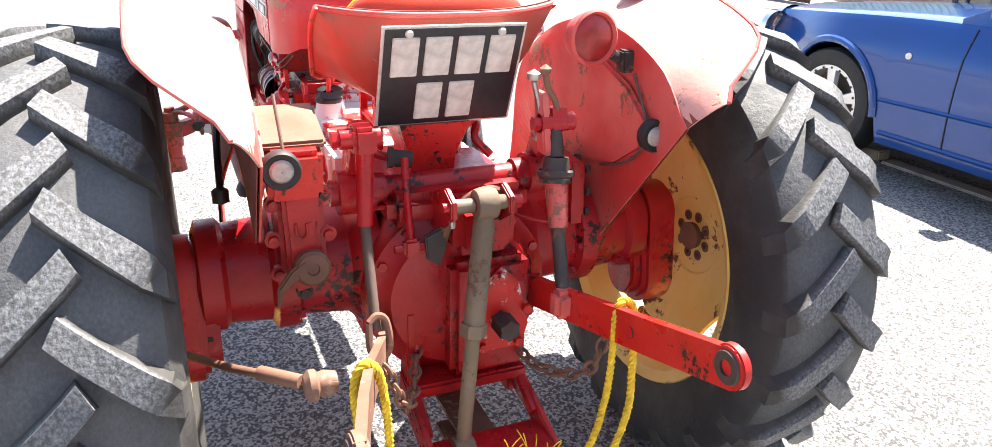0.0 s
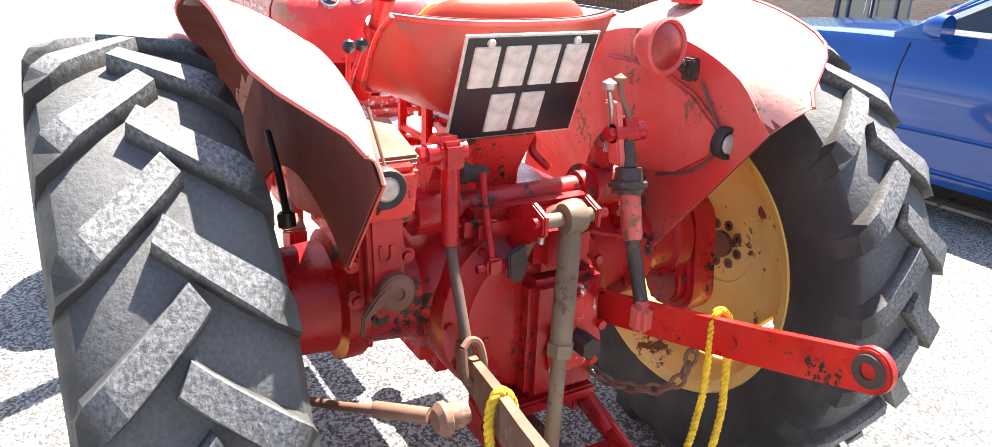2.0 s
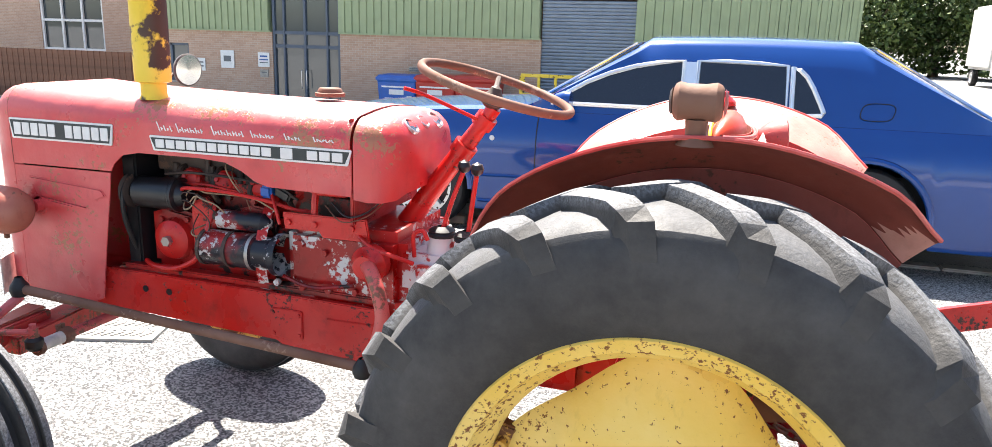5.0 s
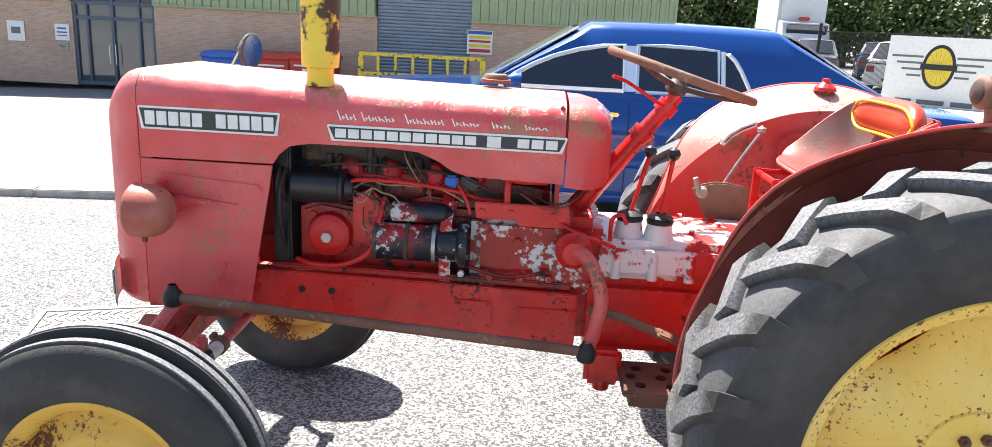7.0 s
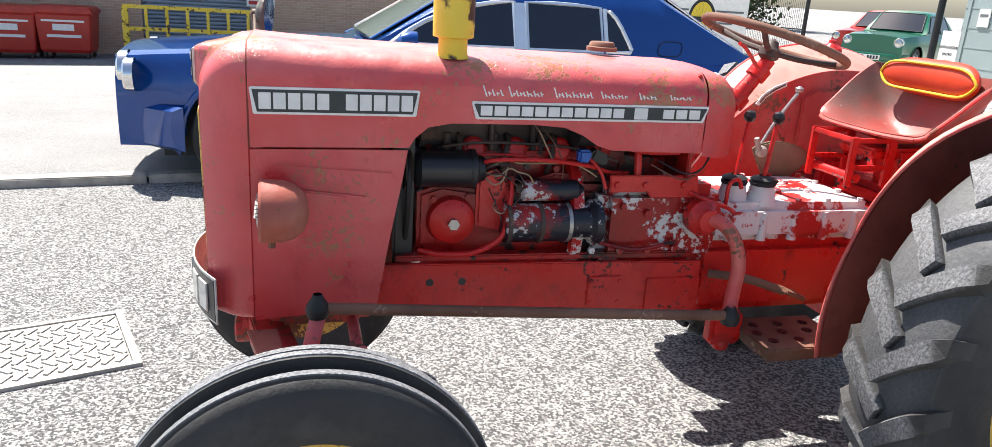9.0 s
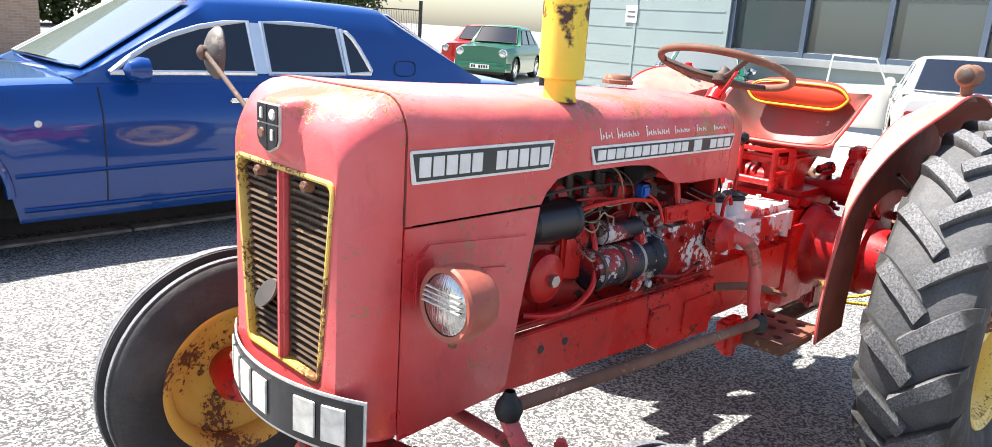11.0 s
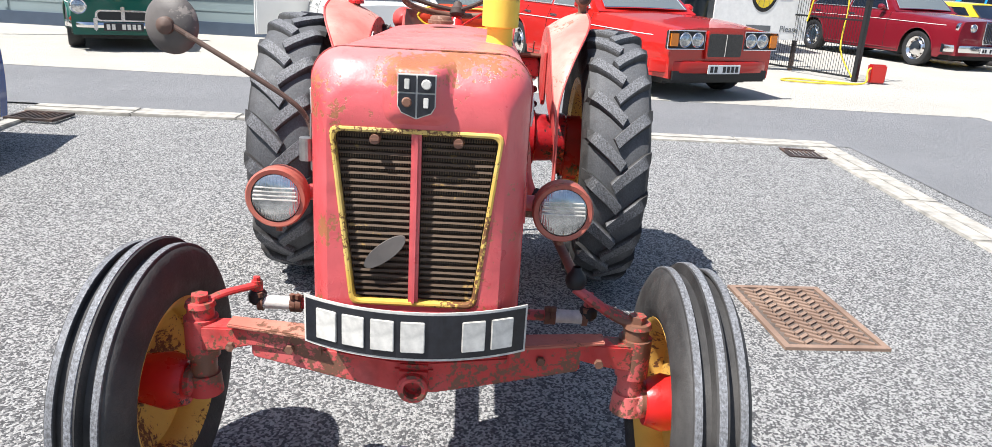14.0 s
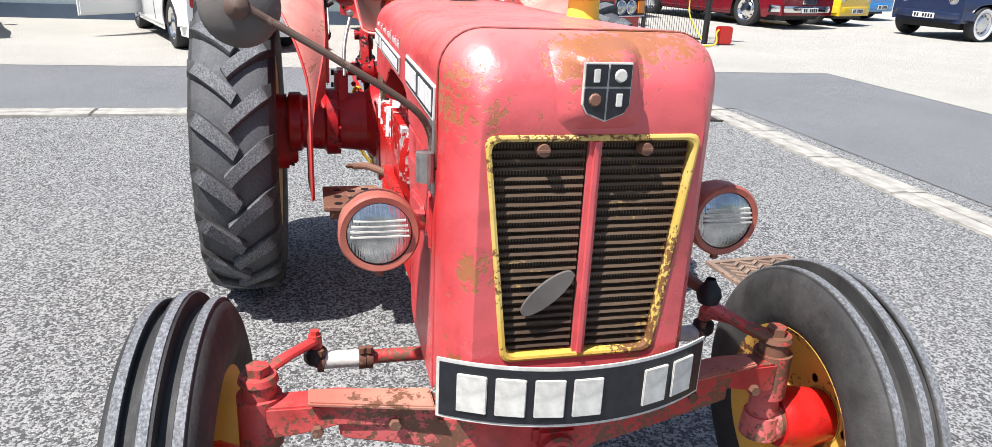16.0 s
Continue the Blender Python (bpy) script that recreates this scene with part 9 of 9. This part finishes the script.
def emblem_board(at, yaw, w, h, z0, label, word=""):
    """White board with a winged wheel emblem in plain shapes."""
    top = thing("board_sign", (at[0], at[1], gz(*at)), label, "sign", "white emblem boards by the gates", yaw)
    bm = BM()
    box(bm, (0, 0, z0 + h / 2), (w, 0.03, h), None, 0.004)
    part("board", bm, WHITE, top)
    zc = z0 + h * 0.60
    for rx, rz, y, mat, nm in ((0.155 * w, 0.30 * h, 0.018, BLACK, "emblem_ring"), (0.125 * w, 0.255 * h, 0.022, YELP, "emblem_field")):
        bm = BM()
        slab(bm, [(rx * math.cos(t), zc + rz * math.sin(t)) for t in (2 * math.pi * k / 36 for k in range(36))], "y", y, 0.008)
        part(nm, bm, mat, top)
    for k in range(10):
        t = math.pi * k / 10
        bm = BM()
        box(bm, (0, 0.027, zc), (0.006, 0.003, 0.48 * h), Matrix.Rotation(t, 4, "Y") @ Matrix.Diagonal((1, 1, 0.5 + 0.5 * abs(math.cos(t)), 1)))
        part("emblem_spoke", bm, GREYP, top)
    bm = BM()
    box(bm, (0, 0.030, zc), (0.34 * w, 0.008, 0.075 * h))
    part("emblem_band", bm, BLACK, top)
    for s in (-1, 1):
        for k in range(4):
            bm = BM()
            z = zc + 0.13 * h - 0.085 * h * k
            L = 0.30 * w - 0.055 * w * k
            box(bm, (s * (0.155 * w + L / 2), 0.02, z), (L, 0.008, 0.028 * h))
            part("emblem_wing", bm, GREYP, top)
    if word:
        lettering(word, 0.15, GREYP, top, (-0.31 * w, 0.018, z0 + 0.12 * h))
    for u, L in ((0.02, 0.26), (0.28, 0.16)) if word else ((-0.27, 0.2), (0.02, 0.26), (0.28, 0.16)):
        bm = BM()
        box(bm, (u * w, 0.018, z0 + 0.12 * h), (L * w, 0.006, 0.065 * h))
        part("text_bar", bm, GREYP, top)
    for s in (-1, 1):
        bm = BM()
        box(bm, (s * w * 0.42, -0.05, (z0 + h * 0.8) / 2), (0.06, 0.06, z0 + h * 0.8))
        part("leg", bm, IRON, top)
    return top


emblem_board((-4.95, -10.4), 12, 1.85, 1.55, 0.55, "large white board with a winged wheel emblem by the fence", "Please")
emblem_board((17.0, -8.65), 55, 2.3, 1.75, -0.12, "white board with a winged wheel emblem across the road")
BLACKSTEEL = plain("black_fence_steel", (0.012, 0.013, 0.014), 0.5, 0.0, 0.2, 20)


def mesh_fence(a, b, h, label, tall_end=False):
    d = Vector((b[0] - a[0], b[1] - a[1], 0))
    L = d.length
    top = thing("mesh_fence", (a[0], a[1], gz(*a)), label, "fence", "", math.degrees(math.atan2(d.y, d.x)))
    for u in (0.0, L):
        bm = BM()
        box(bm, (u, 0, (h + 0.25) / 2), (0.08, 0.08, h + 0.25 if not (tall_end and u > 0) else h + 0.25), None, 0.006)
        part("post", bm, BLACKSTEEL, top)
    for z in (0.08, h * 0.5, h):
        bm = BM()
        box(bm, (L / 2, 0, z), (L, 0.03, 0.03))
        part("rail", bm, BLACKSTEEL, top)
    n = int(L / 0.05)
    bm = BM()
    for k in range(1, n):
        box(bm, (L * k / n, 0, h / 2 + 0.04), (0.006, 0.006, h - 0.08))
    part("wire_mesh", bm, BLACKSTEEL, top, kind="stuff")
    return top


mesh_fence((-6.3, -9.3), (-5.35, -11.0), 2.0, "black steel mesh gate panel standing open")
mesh_fence((17.9, -9.6), (24.0, -8.2), 1.7, "black steel mesh fence beyond the road")
mesh_fence((15.6, -10.8), (17.9, -9.6), 1.7, "black steel mesh fence beyond the road")
bm = BM()
cyl(bm, (9.0, -8.6, 0), (9.0, -8.6, 4.2), 0.06, 0.05, 16)
cyl(bm, (9.0, -8.6, 0), (9.0, -8.6, 0.05), 0.14, 0.12, 16)
single("sign_post", bm, BLACKSTEEL, "slim black steel post at the yard entrance", "post", True)


def hydrant_box():
    t = thing("hose_reel", (-6.6, -9.2, 0.012), "small red hose stand with a yellow hose on the ground", "hose reel")
    bm = BM()
    box(bm, (0, 0, 0.16), (0.26, 0.16, 0.30), None, 0.02)
    part("stand", bm, RED_PAINT, t)
    bm = BM()
    tube(bm, [(0.13, 0.05, 0.25), (0.2, 0.1, 0.2), (0.3, 0.25, 0.02), (0.8, 0.3, 0.02), (1.4, 0.1, 0.02), (1.7, 0.4, 0.02), (1.2, 0.55, 0.02), (0.5, 0.45, 0.02)], 0.014, 8)
    part("hose", bm, YELP, t, "yellow hose", True)
    bm = BM()
    tube(bm, [(0.32, -0.1, 0.02), (0.45, -0.5, 0.5), (0.40, -0.6, 1.2), (0.5, -0.7, 1.9), (0.8, -0.9, 1.6), (0.9, -1.0, 0.9)], 0.014, 8)
    part("hose", bm, YELP, t, "yellow hose over the fence", True)


hydrant_box()


def text_sign(name, at, w, h, words, size, base, ink, label, yaw=180.0):
    """A flat sign facing +y with readable words."""
    top = thing(name, at, label, "sign")
    bm = BM()
    box(bm, (0, 0, 0), (w, 0.02, h), None, 0.003)
    part("board", bm, base, top)
    for z, word in words:
        lettering(word, size, ink, top, (0, 0.013, z))
    return top


text_sign("reception_sign", (-1.45, GY + 0.03, 1.76), 0.66, 0.20, [(0.0, "RECEPTION")], 0.115, WHITE, GREYP, "white reception sign with grey letters on the grey wall")
text_sign("catalogue_sign", (8.35, -8.3, 0.86), 0.36, 0.62, [(0.06, "CATALOGUE"), (-0.05, "ENTRY"), (-0.16, "ONLY")], 0.062, WHITE, BLACK, "white catalogue entry only sign on a stand")
bm = BM()
box(bm, (8.35, -8.34, 0.28), (0.05, 0.03, 0.56))
box(bm, (8.35, -8.34, 0.015), (0.4, 0.3, 0.03))
single("sign_stand", bm, BLACKSTEEL, "black stand under the catalogue sign", "stand")
notice("wall_notice", 8.9, GY + 0.02, 1.85, 0.3, 0.35, WHITE, [(0, 0.05, 0.2, 0.04, GREYP), (0, -0.05, 0.2, 0.04, GREYP)], "white paper notice on the grey wall", "y")
notice("wall_notice", 10.6, GY + 0.02, 1.4, 0.26, 0.34, WHITE, [(0, 0.05, 0.18, 0.05, GREYP)], "white paper notice on the grey wall", "y")
notice("wall_notice", 10.25, GY + 0.02, 1.36, 0.2, 0.26, WHITE, [(0, 0.03, 0.14, 0.03, GREYP)], "small white paper notice on the grey wall", "y")


# ---- a pale van and trees beyond ----
def van():
    v = thing("van", (34.0, -10.6, gz(34, -10.6)), "pale blue and white box van with an orange beacon", "van", "", 90)
    bm = BM()
    box(bm, (0, -1.2, 2.0), (2.1, 3.6, 2.6), None, 0.12)
    part("box_body", bm, WHITE_PAINT, v)
    bm = BM()
    loft(bm, [[(sx * 1.0, y, z) for sx, z in ((-1, 0.5), (-1, zt), (1, zt), (1, 0.5))] for y, zt in ((0.6, 2.2), (1.2, 2.1), (1.5, 1.4), (2.3, 1.25), (2.4, 0.9))], True, (True, True))
    part("cab", bm, WHITE_PAINT, v)
    bm = BM()
    box(bm, (0, 1.38, 1.75), (1.7, 0.1, 0.6), Matrix.Rotation(radians(-25), 4, "X"))
    part("windscreen", bm, CARGLASS, v)
    bm = BM()
    box(bm, (0, 0.9, 2.28), (0.5, 0.2, 0.16), None, 0.05)
    part("beacon", bm, SEATRED, v)
    for s in (-1, 1):
        for y in (1.6, -2.0):
            car_wheel(v, s * 0.9, y, 0.35, 0.22, s, "alloy", "")


van()


def leaf_material():
    m = Nodes("tree_leaves", 0.6)
    m.color(m.ramp(m.noise(0.9, 4), (0.3, (0.025, 0.05, 0.008)), (0.55, (0.06, 0.10, 0.018)), (0.75, (0.12, 0.15, 0.03))))
    m.set(m.b, "Transmission Weight", 0.0)
    return m.mat


LEAF = leaf_material()
BARK = plain("grey_brown_bark", (0.10, 0.075, 0.055), 0.9, 0.0, 0.4, 8, 0.5)


def tree(x, y, h, spread, seed):
    rng = np.random.RandomState(seed)
    t = thing("tree", (x, y, gz(x, y) - 0.05), "leafy green broadleaf tree at the yard edge", "tree", "trees beyond the yard")
    bm = BM()
    tube(bm, [(0, 0, 0), (0.1, 0.05, h * 0.25), (-0.05, 0.1, h * 0.55), (0.05, 0, h * 0.8)], [0.28, 0.2, 0.13, 0.05], 10)
    tips = []
    for k in range(9):
        a, zz = 2.4 * k, h * (0.22 + 0.065 * k)
        e = (math.cos(a) * spread * 0.7, math.sin(a) * spread * 0.7, zz + h * 0.2)
        tube(bm, [(0, 0, zz), (e[0] * 0.5, e[1] * 0.5, zz + h * 0.08), e], [0.09, 0.06, 0.02], 6)
        tips.append(e)
    part("trunk", bm, BARK, t, "", True)
    cl = np.array([(*(np.array(p[:2]) * rng.uniform(0.3, 1.15)), p[2] + rng.uniform(-0.45, 0.12) * h) for p in tips for _ in range(7)])
    n = 9000
    c = cl[rng.randint(0, len(cl), n)] + rng.normal(0, 1, (n, 3)) * np.array([0.5, 0.5, 0.45]) * spread * 0.42
    c[:, 2] = np.maximum(c[:, 2], 0.35)
    s = rng.uniform(0.09, 0.2, n)
    u = rng.normal(0, 1, (n, 3))
    u /= np.linalg.norm(u, axis=1)[:, None]
    w = np.cross(u, rng.normal(0, 1, (n, 3)))
    w /= np.linalg.norm(w, axis=1)[:, None]
    quad = np.stack([c - u * s[:, None], c + w * s[:, None] * 0.55, c + u * s[:, None], c - w * s[:, None] * 0.55], 1)
    me = bpy.data.meshes.new("crown")
    me.from_pydata(quad.reshape(-1, 3).tolist(), [], [tuple(range(4 * i, 4 * i + 4)) for i in range(n)])
    me.materials.append(LEAF)
    ob = new("crown", me)
    ob.parent = t
    return t


for i, (x, y, h, sp) in enumerate(((46, -7.0, 5.8, 3.2), (47, -10.5, 6.2, 3.2), (44, -13.5, 5.4, 3.0), (45, -17.0, 6.0, 3.2), (44, -21.0, 5.6, 3.2), (49, -3.5, 6.4, 3.2), (42, -25.5, 6.0, 3.2))):
    tree(x, y, h, sp, 10 + i)
